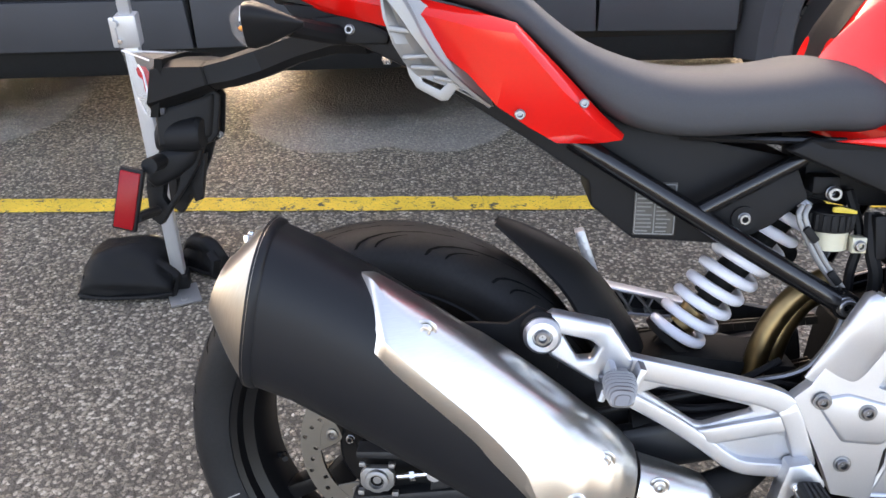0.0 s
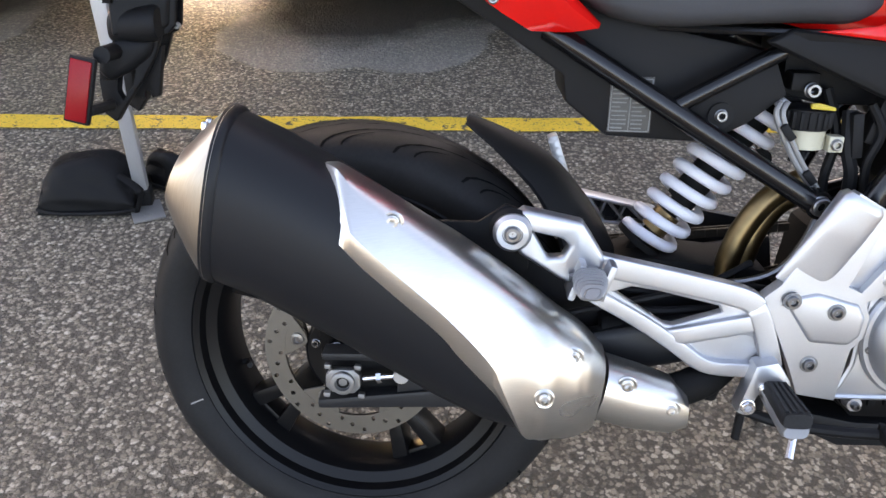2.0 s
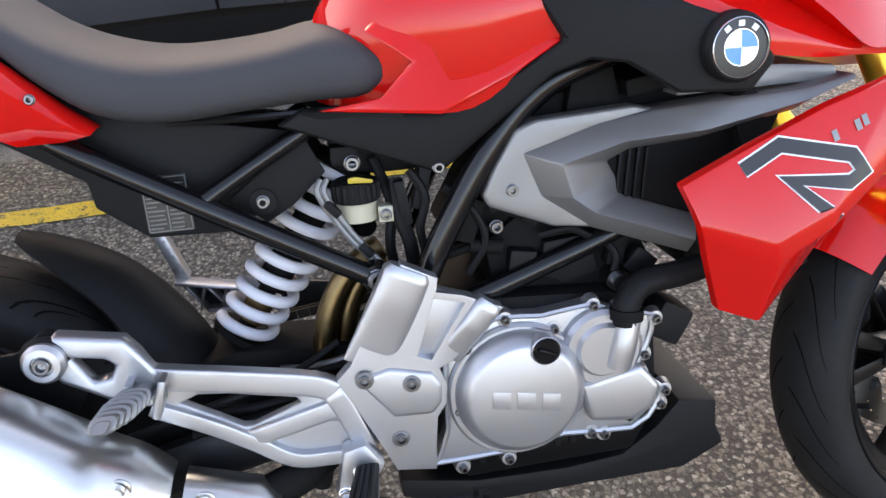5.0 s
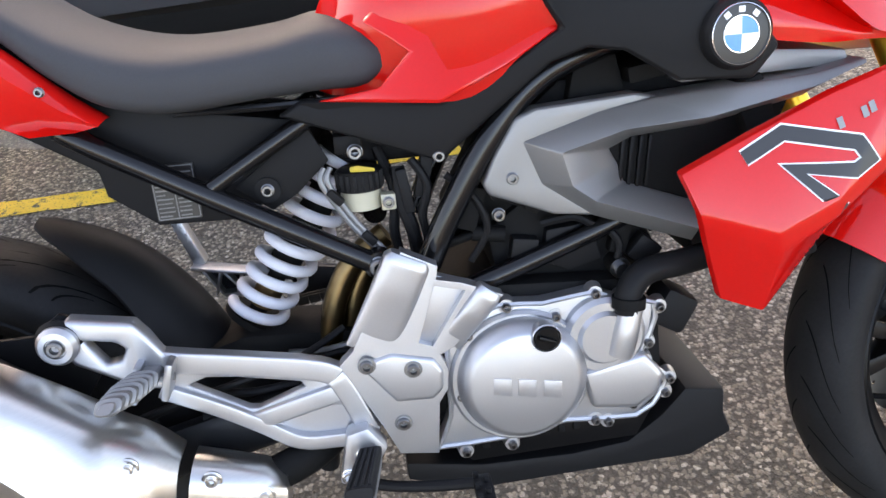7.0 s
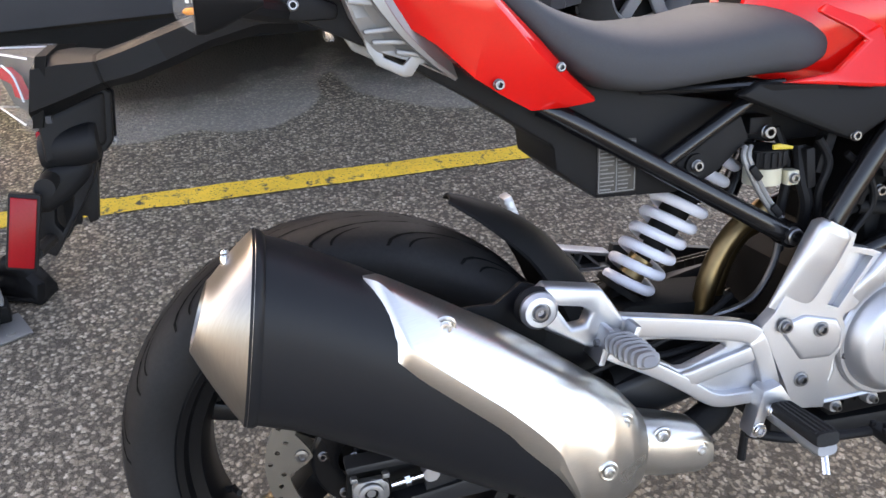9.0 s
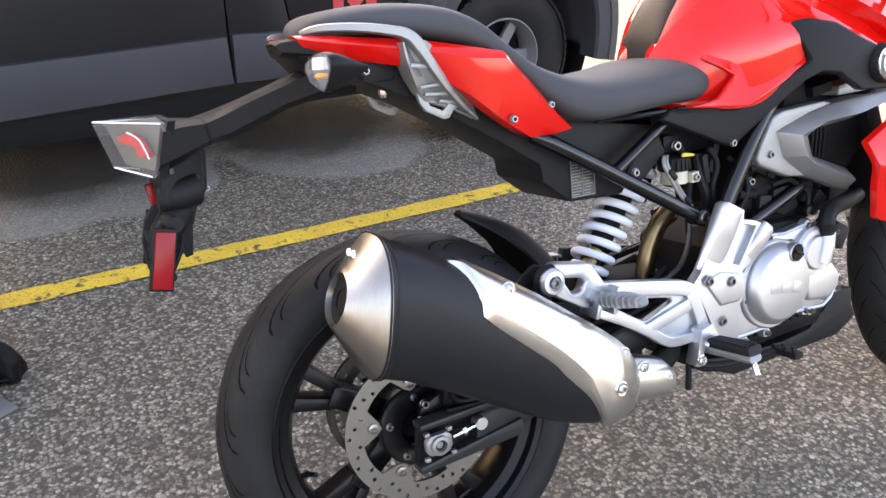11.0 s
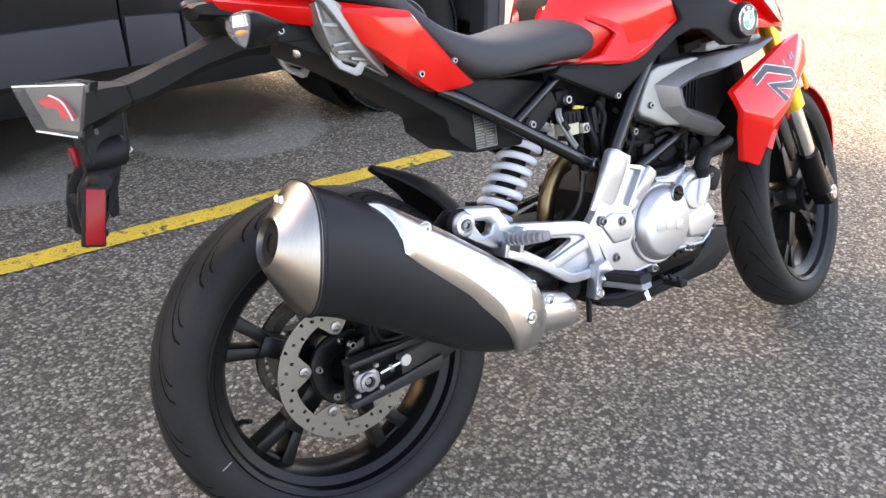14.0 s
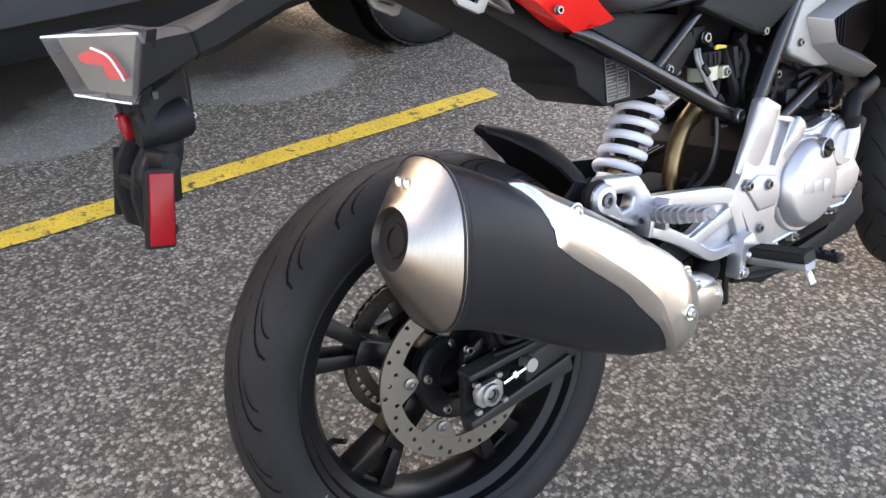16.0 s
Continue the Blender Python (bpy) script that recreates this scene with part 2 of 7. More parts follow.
    t.links.new(spread(((-0.34, 2.30, 0.38, 0.48), (-0.10, 2.55, 0.45, 0.55), (0.62, 2.45, 0.46, 0.60), (-1.95, 2.36, 0.46, 0.60)), 1.30, 1.02, 0.90, 0.6), stain_shade.inputs["Factor"])
    t.links.new(pale.outputs["Result"], stain_shade.inputs["A"])
    pale = stain_shade
    hsv = t.nodes.new("ShaderNodeHueSaturation")
    t.links.new(pale.outputs["Result"], hsv.inputs["Color"])
    t.links.new(mul.outputs[0], hsv.inputs["Value"])
    t.links.new(hsv.outputs["Color"], b.inputs["Base Color"])
    b.inputs["Roughness"].default_value = 0.74
    h = t.nodes.new("ShaderNodeMath")
    h.operation = "SUBTRACT"
    h.inputs[0].default_value = 1.0
    t.links.new(stones.outputs["Distance"], h.inputs[1])
    h2 = t.nodes.new("ShaderNodeMath")
    h2.operation = "MULTIPLY_ADD"
    h2.inputs[1].default_value = 0.35
    t.links.new(grit.outputs["Distance"], h2.inputs[0])
    t.links.new(h.outputs[0], h2.inputs[2])
    bp = t.nodes.new("ShaderNodeBump")
    bp.inputs["Strength"].default_value, bp.inputs["Distance"].default_value = 1.0, 0.0065
    t.links.new(h2.outputs[0], bp.inputs["Height"])
    t.links.new(bp.outputs["Normal"], b.inputs["Normal"])
    return m


def road_paint():
    m = material("yellow_road_paint", (0.76, 0.465, 0.045), rough=0.7, scale=140, bump=0.5, distance=0.002, vary=0.18, big=9, big_vary=0.12)
    t = m.node_tree
    b = t.nodes["Principled BSDF"]
    old = b.inputs["Base Color"].links[0].from_socket
    co = t.nodes.new("ShaderNodeTexCoord").outputs["Object"]
    chips, specks = t.nodes.new("ShaderNodeTexNoise"), t.nodes.new("ShaderNodeTexNoise")
    chips.inputs["Scale"].default_value, chips.inputs["Detail"].default_value, chips.inputs["Roughness"].default_value = 22, 7, 0.72
    specks.inputs["Scale"].default_value, specks.inputs["Detail"].default_value = 170, 3
    worn = []
    for n, lo, hi in ((chips, 0.565, 0.61), (specks, 0.60, 0.68)):
        t.links.new(co, n.inputs["Vector"])
        mr = t.nodes.new("ShaderNodeMapRange")
        mr.inputs["From Min"].default_value, mr.inputs["From Max"].default_value = lo, hi
        t.links.new(n.outputs["Fac"], mr.inputs["Value"])
        worn.append(mr.outputs["Result"])
    mx = t.nodes.new("ShaderNodeMath")
    mx.operation = "MAXIMUM"
    t.links.new(worn[0], mx.inputs[0])
    t.links.new(worn[1], mx.inputs[1])
    mix = t.nodes.new("ShaderNodeMix")
    mix.data_type = "RGBA"
    mix.inputs["B"].default_value = (0.085, 0.072, 0.045, 1)
    t.links.new(mx.outputs[0], mix.inputs["Factor"])
    t.links.new(old, mix.inputs["A"])
    t.links.new(mix.outputs["Result"], b.inputs["Base Color"])
    return m


ASPHALT, YELLOW = asphalt(), road_paint()


# ---- shape helpers ----
def part(name, bm, mat, parent=None, label="", angle=35.0):
    """Links a bmesh as one mesh object, under a thing or a part."""
    me = bpy.data.meshes.new(name)
    bmesh.ops.recalc_face_normals(bm, faces=bm.faces)
    bm.to_mesh(me)
    bm.free()
    me.polygons.foreach_set("use_smooth", [True] * len(me.polygons))
    me.set_sharp_from_angle(angle=radians(angle))
    if mat:
        me.materials.append(mat)
    ob = new(name, me)
    ob.parent = parent
    if label:
        ob["label"] = label
    return ob


def thing(name, label, category, group="", kind="", m=None):
    ob = tagged(new(name), label, category, group, kind)
    if m is not None:
        ob.matrix_world = m
    return ob


def smooth_line(pts, n=6):
    """Catmull-Rom through the points."""
    p = [Vector(q) for q in pts]
    out = []
    for i in range(len(p) - 1):
        a, b, c, d = p[max(i - 1, 0)], p[i], p[i + 1], p[min(i + 2, len(p) - 1)]
        for k in range(n):
            s = k / n
            out.append(0.5 * ((2 * b) + (c - a) * s + (2 * a - 5 * b + 4 * c - d) * s * s + (3 * b - a - 3 * c + d) * s ** 3))
    return out + [p[-1]]


def loft(rings, bm=None, caps=True, closed=True):
    """Skins rings of equally many points."""
    bm = bm or bmesh.new()
    vs = [[bm.verts.new(p) for p in r] for r in rings]
    n = len(rings[0])
    for a, b in zip(vs, vs[1:]):
        for i in range(n if closed else n - 1):
            bm.faces.new((a[i], a[(i + 1) % n], b[(i + 1) % n], b[i]))
    if caps and closed:
        bm.faces.new(vs[0][::-1])
        bm.faces.new(vs[-1])
    return bm


def tube(pts, r, seg=12, bm=None, n=6, flat=1.0):
    """A round bar along points; r is a number or a radius for each point."""
    line = smooth_line(pts, n) if n > 1 else [Vector(p) for p in pts]
    m = len(line)
    rad = [r] * m if isinstance(r, (int, float)) else [float(v) for v in np.interp(np.linspace(0, 1, m), np.linspace(0, 1, len(r)), r)]
    rings, side = [], None
    for i, p in enumerate(line):
        d = (line[min(i + 1, m - 1)] - line[max(i - 1, 0)]).normalized()
        if side is None:
            side = d.cross(Vector((0, 0, 1)) if abs(d.z) < 0.9 else Vector((1, 0, 0))).normalized()
        side = (side - d * side.dot(d)).normalized()
        up = d.cross(side)
        rings.append([p + rad[i] * (math.cos(a) * side + flat * math.sin(a) * up) for a in (2 * math.pi * k / seg for k in range(seg))])
    return loft(rings, bm)


def rod(a, b, r, seg=16, bm=None, r2=None):
    return tube([a, b], [r, r if r2 is None else r2], seg, bm, 1)


def lathe(profile, centre=(0, 0, 0), seg=64, bm=None, closed=False, axis="y"):
    """Turns a profile of (along, radius) about an axis through centre."""
    c = Vector(centre)
    rings = []
    for k in range(seg):
        a = 2 * math.pi * k / seg
        ca, sa = math.cos(a), math.sin(a)
        if axis == "y":
            rings.append([c + Vector((r * ca, y, r * sa)) for y, r in profile])
        elif axis == "z":
            rings.append([c + Vector((r * ca, r * sa, y)) for y, r in profile])
        else:
            rings.append([c + Vector((y, r * ca, r * sa)) for y, r in profile])
    bm = bm or bmesh.new()
    vs = [[bm.verts.new(p) for p in ring] for ring in rings]
    n = len(profile)
    for i in range(seg):
        a, b = vs[i], vs[(i + 1) % seg]
        for j in range(n if closed else n - 1):
            bm.faces.new((a[j], a[(j + 1) % n], b[(j + 1) % n], b[j]))
    return bm


def bevel(bm, width, seg=2, angle=30.0):
    edges = [e for e in bm.edges if len(e.link_faces) == 2 and e.calc_face_angle(0) > radians(angle)]
    if width and edges:
        bmesh.ops.bevel(bm, geom=edges, offset=width, segments=seg, affect="EDGES", profile=0.6, clamp_overlap=True)
    return bm


def prism(pts, y0, y1, edge=0.003, seg=2, taper=None):
    """A plate of outline (x, z) between two y; taper moves the y1 outline towards its middle by that share."""
    bm = bmesh.new()
    cx, cz = sum(p[0] for p in pts) / len(pts), sum(p[1] for p in pts) / len(pts)
    k = 1 - (taper or 0)
    a = [bm.verts.new((x, y0, z)) for x, z in pts]
    b = [bm.verts.new((cx + (x - cx) * k, y1, cz + (z - cz) * k)) for x, z in pts]
    n = len(pts)
    bm.faces.new(a)
    bm.faces.new(b[::-1])
    for i in range(n):
        bm.faces.new((a[i], b[i], b[(i + 1) % n], a[(i + 1) % n]))
    bmesh.ops.recalc_face_normals(bm, faces=bm.faces)
    return bevel(bm, edge, seg)


def box(c, s, edge=0.003, turn=None, seg=2):
    bm = bmesh.new()
    bmesh.ops.create_cube(bm, size=1.0)
    bmesh.ops.scale(bm, vec=s, verts=bm.verts)
    bevel(bm, edge, seg)
    if turn is not None:
        bmesh.ops.rotate(bm, cent=(0, 0, 0), matrix=Euler([radians(a) for a in turn]).to_matrix(), verts=bm.verts)
    bmesh.ops.translate(bm, vec=c, verts=bm.verts)
    return bm


def join(*bms):
    """Puts pieces that are one casting into one bmesh."""
    out = bms[0]
    for b in bms[1:]:
        me = bpy.data.meshes.new("piece")
        b.to_mesh(me)
        b.free()
        out.from_mesh(me)
        bpy.data.meshes.remove(me)
    return out


def bar(a, b, w, y0, y1, w2=None, edge=0.004):
    """A flat bar in the x-z plane from a to b, w wide, between two y."""
    d = Vector((b[0] - a[0], b[1] - a[1])).normalized()
    n = Vector((-d.y, d.x))
    w2 = w if w2 is None else w2
    pts = [(a[0] + n.x * w / 2, a[1] + n.y * w / 2), (b[0] + n.x * w2 / 2, b[1] + n.y * w2 / 2),
           (b[0] - n.x * w2 / 2, b[1] - n.y * w2 / 2), (a[0] - n.x * w / 2, a[1] - n.y * w / 2)]
    return prism(pts, y0, y1, edge)


def bolt_bm(c, r=0.006, h=0.006, side=-1):
    """A socket-head bolt whose head faces -y (side -1) or +y."""
    x, y, z = c
    prof = [(0, r * 1.12), (side * h * 0.2, r * 1.12), (side * h * 0.25, r), (side * h * 0.85, r), (side * h, r * 0.86),
            (side * h, r * 0.56), (side * h * 0.9, r * 0.52), (-side * h * 0.6, r * 0.50), (-side * h * 0.6, 0.0002)]
    return lathe(prof, (x, y, z), 12)


def section(c, up, out, w, n=28, e=2.4, e2=None):
    """A superellipse ring round c: up is its half-height vector, out a unit vector, w its half-width."""
    pts = []
    for k in range(n):
        a = 2 * math.pi * k / n
        ca, sa = math.cos(a), math.sin(a)
        ee = e2 if (e2 and sa < 0) else e
        pts.append(Vector(c) + Vector(out) * (w * math.copysign(abs(ca) ** (2 / ee), ca)) + Vector(up) * math.copysign(abs(sa) ** (2 / ee), sa))
    return pts


def plate(outer, holes, y0, y1, edge=0.004, seg=2):
    """A plate of outline (x, z) with openings through it, between two y."""
    bm = bmesh.new()
    for loop in (outer, *holes):
        vs = [bm.verts.new((x, y0, z)) for x, z in loop]
        for i in range(len(vs)):
            bm.edges.new((vs[i], vs[(i + 1) % len(vs)]))
    bmesh.ops.triangle_fill(bm, use_beauty=True, use_dissolve=True, edges=bm.edges[:])
    got = bmesh.ops.extrude_face_region(bm, geom=bm.faces[:])
    bmesh.ops.translate(bm, vec=(0, y1 - y0, 0), verts=[g for g in got["geom"] if isinstance(g, bmesh.types.BMVert)])
    bmesh.ops.recalc_face_normals(bm, faces=bm.faces)
    return bevel(bm, edge, seg)

# ---- ground ----
bm = bmesh.new()
FALL = Vector((0.989, 0.148))  # beyond the bays the car park falls away for drainage


def ground_z(x, y):
    return -0.0382 * min(max(FALL.x * x + FALL.y * y - 6.0, 0.0), 34.0)


lanes = [-300, -100, 0, 6, 12, 20, 40, 60, 120, 300]
cols = [[bm.verts.new((FALL.x * a - FALL.y * b, FALL.y * a + FALL.x * b, ground_z(FALL.x * a - FALL.y * b, FALL.y * a + FALL.x * b))) for b in (-300, -100, 0, 100, 300)] for a in lanes]
for a, b in zip(cols, cols[1:]):
    for k in range(4):
        bm.faces.new((a[k], b[k], b[k + 1], a[k + 1]))
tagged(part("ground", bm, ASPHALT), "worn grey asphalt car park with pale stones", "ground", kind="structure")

# painted bay line, with a chipped end
LINE_TURN = 3.2
bm = bmesh.new()
rng = random.Random(5)
steps = 160
rows_ = []
for i in range(steps + 1):
    x = -6.0 + i * 7.18 / steps
    rows_.append((bm.verts.new((x + rng.uniform(-0.004, 0.004), -0.043 + rng.uniform(-0.003, 0.003), 0.004)),
                  bm.verts.new((x + rng.uniform(-0.004, 0.004), 0.043 + rng.uniform(-0.003, 0.003), 0.004))))
for a, b in zip(rows_, rows_[1:]):
    bm.faces.new((a[0], b[0], b[1], a[1]))
line = tagged(part("painted_line", bm, YELLOW), "yellow painted bay line, chipped and worn, on the asphalt", "road marking", kind="structure")
line.matrix_world = pose(0.05, 1.251, 0, 0, 0, LINE_TURN)
# faded lines of the far bays
for x, y, a, n in ((9.0, 2.5, 12, 6.0), (7.0, 4.2, 12, 5.0), (8.2, 9.5, 12, 5.0)):
    bm = bmesh.new()
    ends = []
    for k in range(13):
        u = n * (k / 12 - 0.5)
        ends.append([bm.verts.new((px, py, ground_z(px, py) + 0.004)) for px, py in ((x + u * math.cos(radians(a)) - v * math.sin(radians(a)), y + u * math.sin(radians(a)) + v * math.cos(radians(a))) for v in (-0.05, 0.05))])
    for p, q in zip(ends, ends[1:]):
        bm.faces.new((p[0], q[0], q[1], p[1]))
    tagged(part("painted_line", bm, YELLOW), "faded yellow bay line in the bright car park", "road marking", kind="structure")


# ---- vehicles ----
def wheel_car(parent, x, y, z, r, w, mats, spokes=6, turn=0.0, side=-1):
    """A road wheel whose outer face looks along side * y: tyre > rim > hub cap."""
    t = w / 2
    prof = [(-t * 0.8, r * 0.55), (-t, r * 0.66), (-t, r * 0.88), (-t * 0.88, r * 0.97), (-t * 0.6, r), (t * 0.6, r), (t * 0.88, r * 0.97), (t, r * 0.88), (t, r * 0.66), (t * 0.8, r * 0.55)]
    bm = lathe(prof, (0, 0, 0), 72, closed=True)
    m = pose(x, y, z, 0, 0, turn)
    wheel = thing("wheel", "", "")
    wheel.parent, wheel.matrix_local = parent, m
    blocks = bm
    for k in range(56):
        a = 2 * math.pi * k / 56
        for j, yy in enumerate((-0.74, -0.3, 0.3, 0.74)):
            b = a + (0.05 if j % 2 else 0)
            c = Vector((r * 0.998 * math.cos(b), yy * t, r * 0.998 * math.sin(b)))
            blocks = join(blocks, box(c, (0.010, t * 0.40, r * 0.095), 0, (0, -math.degrees(b), 0)))
    part("tyre", blocks, RUBBER, wheel, "black road tyre with a blocky tread")
    rim = part("rim", lathe([(side * t * 0.80, r * 0.57), (side * t * 0.84, r * 0.54), (side * t * 0.55, r * 0.51), (side * t * 0.1, r * 0.48), (-side * t * 0.6, r * 0.51), (-side * t * 0.8, r * 0.57)], (0, 0, 0), 48), mats[0], wheel)
    bm = lathe([(side * t * 0.42, 0.001), (side * t * 0.44, r * 0.12), (side * t * 0.3, r * 0.17), (0, r * 0.17)], (0, 0, 0), 24)
    for k in range(spokes):
        a = 2 * math.pi * k / spokes
        d = Vector((math.cos(a), 0, math.sin(a)))
        s = box((d * r * 0.32) + Vector((0, side * t * 0.26, 0)), (r * 0.40, t * 0.24, r * 0.15), 0.008, (0, -math.degrees(a), 0))
        bm = join(bm, s)
    part("spokes", bm, mats[0], wheel)
    for k in range(5):
        a = 2 * math.pi * (k + 0.5) / 5
        part("wheel_nut", rod((r * 0.1 * math.cos(a), side * t * 0.40, r * 0.1 * math.sin(a)), (r * 0.1 * math.cos(a), side * t * 0.52, r * 0.1 * math.sin(a)), r * 0.026, 6), CHROME, rim)
    part("brake_drum", lathe([(-side * t * 0.1, 0.001), (-side * t * 0.1, r * 0.5), (-side * t * 0.5, r * 0.5)], (0, 0, 0), 32), DARK, wheel)
    return wheel


def arch_outline(cx, cz, r, x0, x1, n=14):
    """Points of a wheel opening, from x0 to x1, along its top."""
    return [(cx + r * math.cos(a), cz + r * math.sin(a)) for a in (math.pi - math.pi * k / n for k in range(n + 1))]


def suv():
    """Dark boxy off-roader, side on: body with two wheel openings, cladding, doors, sticker."""
    car = thing("suv", "matt dark grey off-road vehicle with grey plastic cladding, parked", "car", m=pose(1.33, 1.80, 0, 0, 0, LINE_TURN) @ Matrix.Diagonal((1, 1, 0.96, 1)))
    L = -5.05  # rear overhang end, from the front wheel
    base = 0.36
    wf, wr = arch_outline(0.07, 0.36, 0.43, 0, 0), arch_outline(-4.0, 0.36, 0.43, 0, 0)
    low = [(L, 0.50), (L + 0.1, base)] + [(x, max(z, base)) for x, z in wr] + [(x, max(z, base)) for x, z in wf] + [(0.47, base), (0.53, 0.46)]
    top = [(0.54, 0.70), (0.53, 0.93), (0.42, 1.02), (-0.45, 1.08), (-0.60, 1.10), (L + 0.05, 1.10), (L, 0.95)]
    outline = low + top
    part("body", prism(outline, 0.03, 1.72, 0.012), TRUCKPAINT, car)
    cabin = [(-0.55, 1.08), (-1.15, 1.72), (-1.4, 1.80), (L + 0.25, 1.80), (L + 0.05, 1.10)]
    part("cabin", prism(cabin, 0.12, 1.63, 0.03), TRUCKPAINT, car)
    for a, b, c, d in ((-0.72, -1.20, -1.62, -1.62), (-1.70, -1.70, -2.55, -2.55), (-2.65, -2.65, -4.35, -4.5)):
        part("side_window", prism([(a, 1.14), (b, 1.68), (c, 1.68), (d, 1.14)], 0.108, 0.13, 0.004), GLASS, car)
    # doors: thin panels with open gaps between them
    part("fender_panel", prism([(-0.44, 0.40), (-0.50, 0.62), (-0.38, 0.82), (0.10, 0.86), (0.50, 0.82), (0.50, 0.98), (-0.4, 1.06), (-0.955, 1.07), (-0.93, 0.80), (-0.90, 0.62), (-0.86, 0.40)], 0.012, 0.04, 0.004), TRUCKPAINT, car)
    part("door_pillar_panel", prism([(-0.866, 0.40), (-0.906, 0.62), (-0.936, 0.80), (-0.961, 1.07), (-1.110, 1.07), (-1.110, 0.80), (-1.106, 0.40)], 0.012, 0.04, 0.004), TRUCKPAINT, car)
    door = part("door", prism([(-1.112, 0.38), (-1.117, 1.07), (-2.15, 1.08), (-2.18, 0.38)], 0.012, 0.04, 0.005), TRUCKPAINT, car)
    part("handle", box((-2.0, 0.0, 0.96), (0.2, 0.03, 0.035), 0.01), TRUCKPLASTIC, door)
    part("rear_door", prism([(-2.192, 0.38), (-2.192, 1.08), (-3.6, 1.08), (-3.62, 0.86), (-3.5, 0.60), (-3.45, 0.38)], 0.012, 0.04, 0.005), TRUCKPAINT, car)
    # side moulding, in one length for each panel
    for a, b in ((-0.47, -0.905), (-0.911, -1.104), (-1.112, -2.18), (-2.19, -3.44)):
        part("side_moulding", prism([(a, 0.385), (a - 0.01 * (b < -0.9), 0.545), (b, 0.552), (b, 0.385)], -0.012, 0.02, 0.005), TRUCKPLASTIC, car, "dark grey plastic side moulding")
    part("sill", prism([(-0.40, 0.278), (-0.40, 0.37), (-3.5, 0.37), (-3.5, 0.278)], 0.03, 0.25, 0.012), DARK, car)
    part("floor_pan", box((-2.0, 0.95, 0.45), (5.2, 1.3, 0.2), 0.01), DARK, car)
    # unseen block added under the body to keep light off the ground
    part("transfer_case", prism([(-0.95, 0.24), (-0.95, 0.36), (-2.0, 0.36), (-1.9, 0.24)], 0.5, 1.4, 0.02), DARK, car)
    # unseen far-side boxes with a gap, added to shape the sunlight under the SUV
    part("far_sill", box((-1.35, 1.62, 0.205), (2.00, 0.10, 0.37), 0.01), TRUCKPLASTIC, car)
    part("far_sill", box((-3.20, 1.62, 0.240), (0.80, 0.10, 0.37), 0.01), TRUCKPLASTIC, car)
    # wide flares round the wheel openings
    for cx in (0.07, -4.0):
        rings = []
        for k in range(25):
            a = math.radians(188 - 196 * k / 24)
            ca, sa = math.copysign(abs(math.cos(a)) ** 0.8, math.cos(a)), math.copysign(abs(math.sin(a)) ** 0.8, math.sin(a))
            ring = []
            for rr, yy in ((0.362, 0.05), (0.362, -0.040), (0.372, -0.052), (0.425, -0.056), (0.430, -0.062), (0.475, -0.050), (0.515, 0.002), (0.52, 0.03)):
                sx, sz = (1.02, 1.0)
                ring.append((cx + sx * rr * ca, yy, 0.37 + rr * sz * max(sa, -0.16)))
            rings.append(ring)
        part("wheel_flare", loft(rings, closed=True), TRUCKPLASTIC, car, "grey plastic wheel-arch flare")
        part("wheel_well", lathe([(0.06, 0.42), (0.42, 0.42), (0.42, 0.001)], (cx, 0, 0.37), 40), DARK, car)
        part("shock_absorber", rod((cx - 0.17, 0.22, 0.45), (cx - 0.15, 0.24, 0.80), 0.022), CAST, car)
    # front bumper corner, wrapping round
    bump = [(0.44, 0.36), (0.44, 0.52), (0.46, 0.80), (0.52, 0.82), (0.56, 0.70), (0.565, 0.56), (0.555, 0.42), (0.50, 0.33)]
    part("bumper", prism(bump, -0.02, 1.74, 0.03), TRUCKPLASTIC, car, "grey plastic bumper wrapping the corner")
    part("headlight", prism([(0.48, 0.84), (0.48, 0.98), (0.54, 0.96), (0.55, 0.84)], 0.02, 0.4, 0.01), LENS, car)
    # flag sticker: two red bars and a leaf between them
    s = Vector((-0.735, 0.006, 0.549))
    for x0 in (0.0, 0.128):
        part("sticker_bar", prism([(s.x + x0, s.z), (s.x + x0, s.z + 0.128), (s.x + x0 + 0.038, s.z + 0.128), (s.x + x0 + 0.038, s.z)], s.y, s.y + 0.005, 0), STICKER, car, "matt red sticker bar")
    half = [(0, 1.0), (0.12, 0.72), (0.28, 0.80), (0.22, 0.40), (0.45, 0.62), (0.52, 0.50), (0.80, 0.55), (0.70, 0.30), (0.85, 0.18), (0.42, -0.15), (0.45, -0.32), (0.06, -0.24), (0.05, -0.62)]
    leaf = half + [(-x, z) for x, z in half[::-1]]
    c = (s.x + 0.083, s.z + 0.070)
    part("sticker_leaf", prism([(c[0] + 0.036 * x, c[1] + 0.046 * z) for x, z in leaf], s.y, s.y + 0.005, 0), STICKER, car, "matt red leaf-shaped sticker")
    # the flank's lines drop towards the rear
    for ob in [c for c in bpy.data.objects if c.parent == car or (c.parent and c.parent.parent == car)]:
        for v in ob.data.vertices if ob.type == "MESH" else ():
            v.co.z -= 0.052 * min(1.2, max(0.0, -1.35 - v.co.x))
    for x, turn in ((0.06, 0.0), (-4.0, 0.0)):
        for yy, side in ((0.15, -1), (1.60, 1)):
            wheel_car(car, x, yy + 0.03 * (yy < 1), 0.318, 0.318, 0.225, (STEELRIM,), 6, turn, side)
    return car


suv()


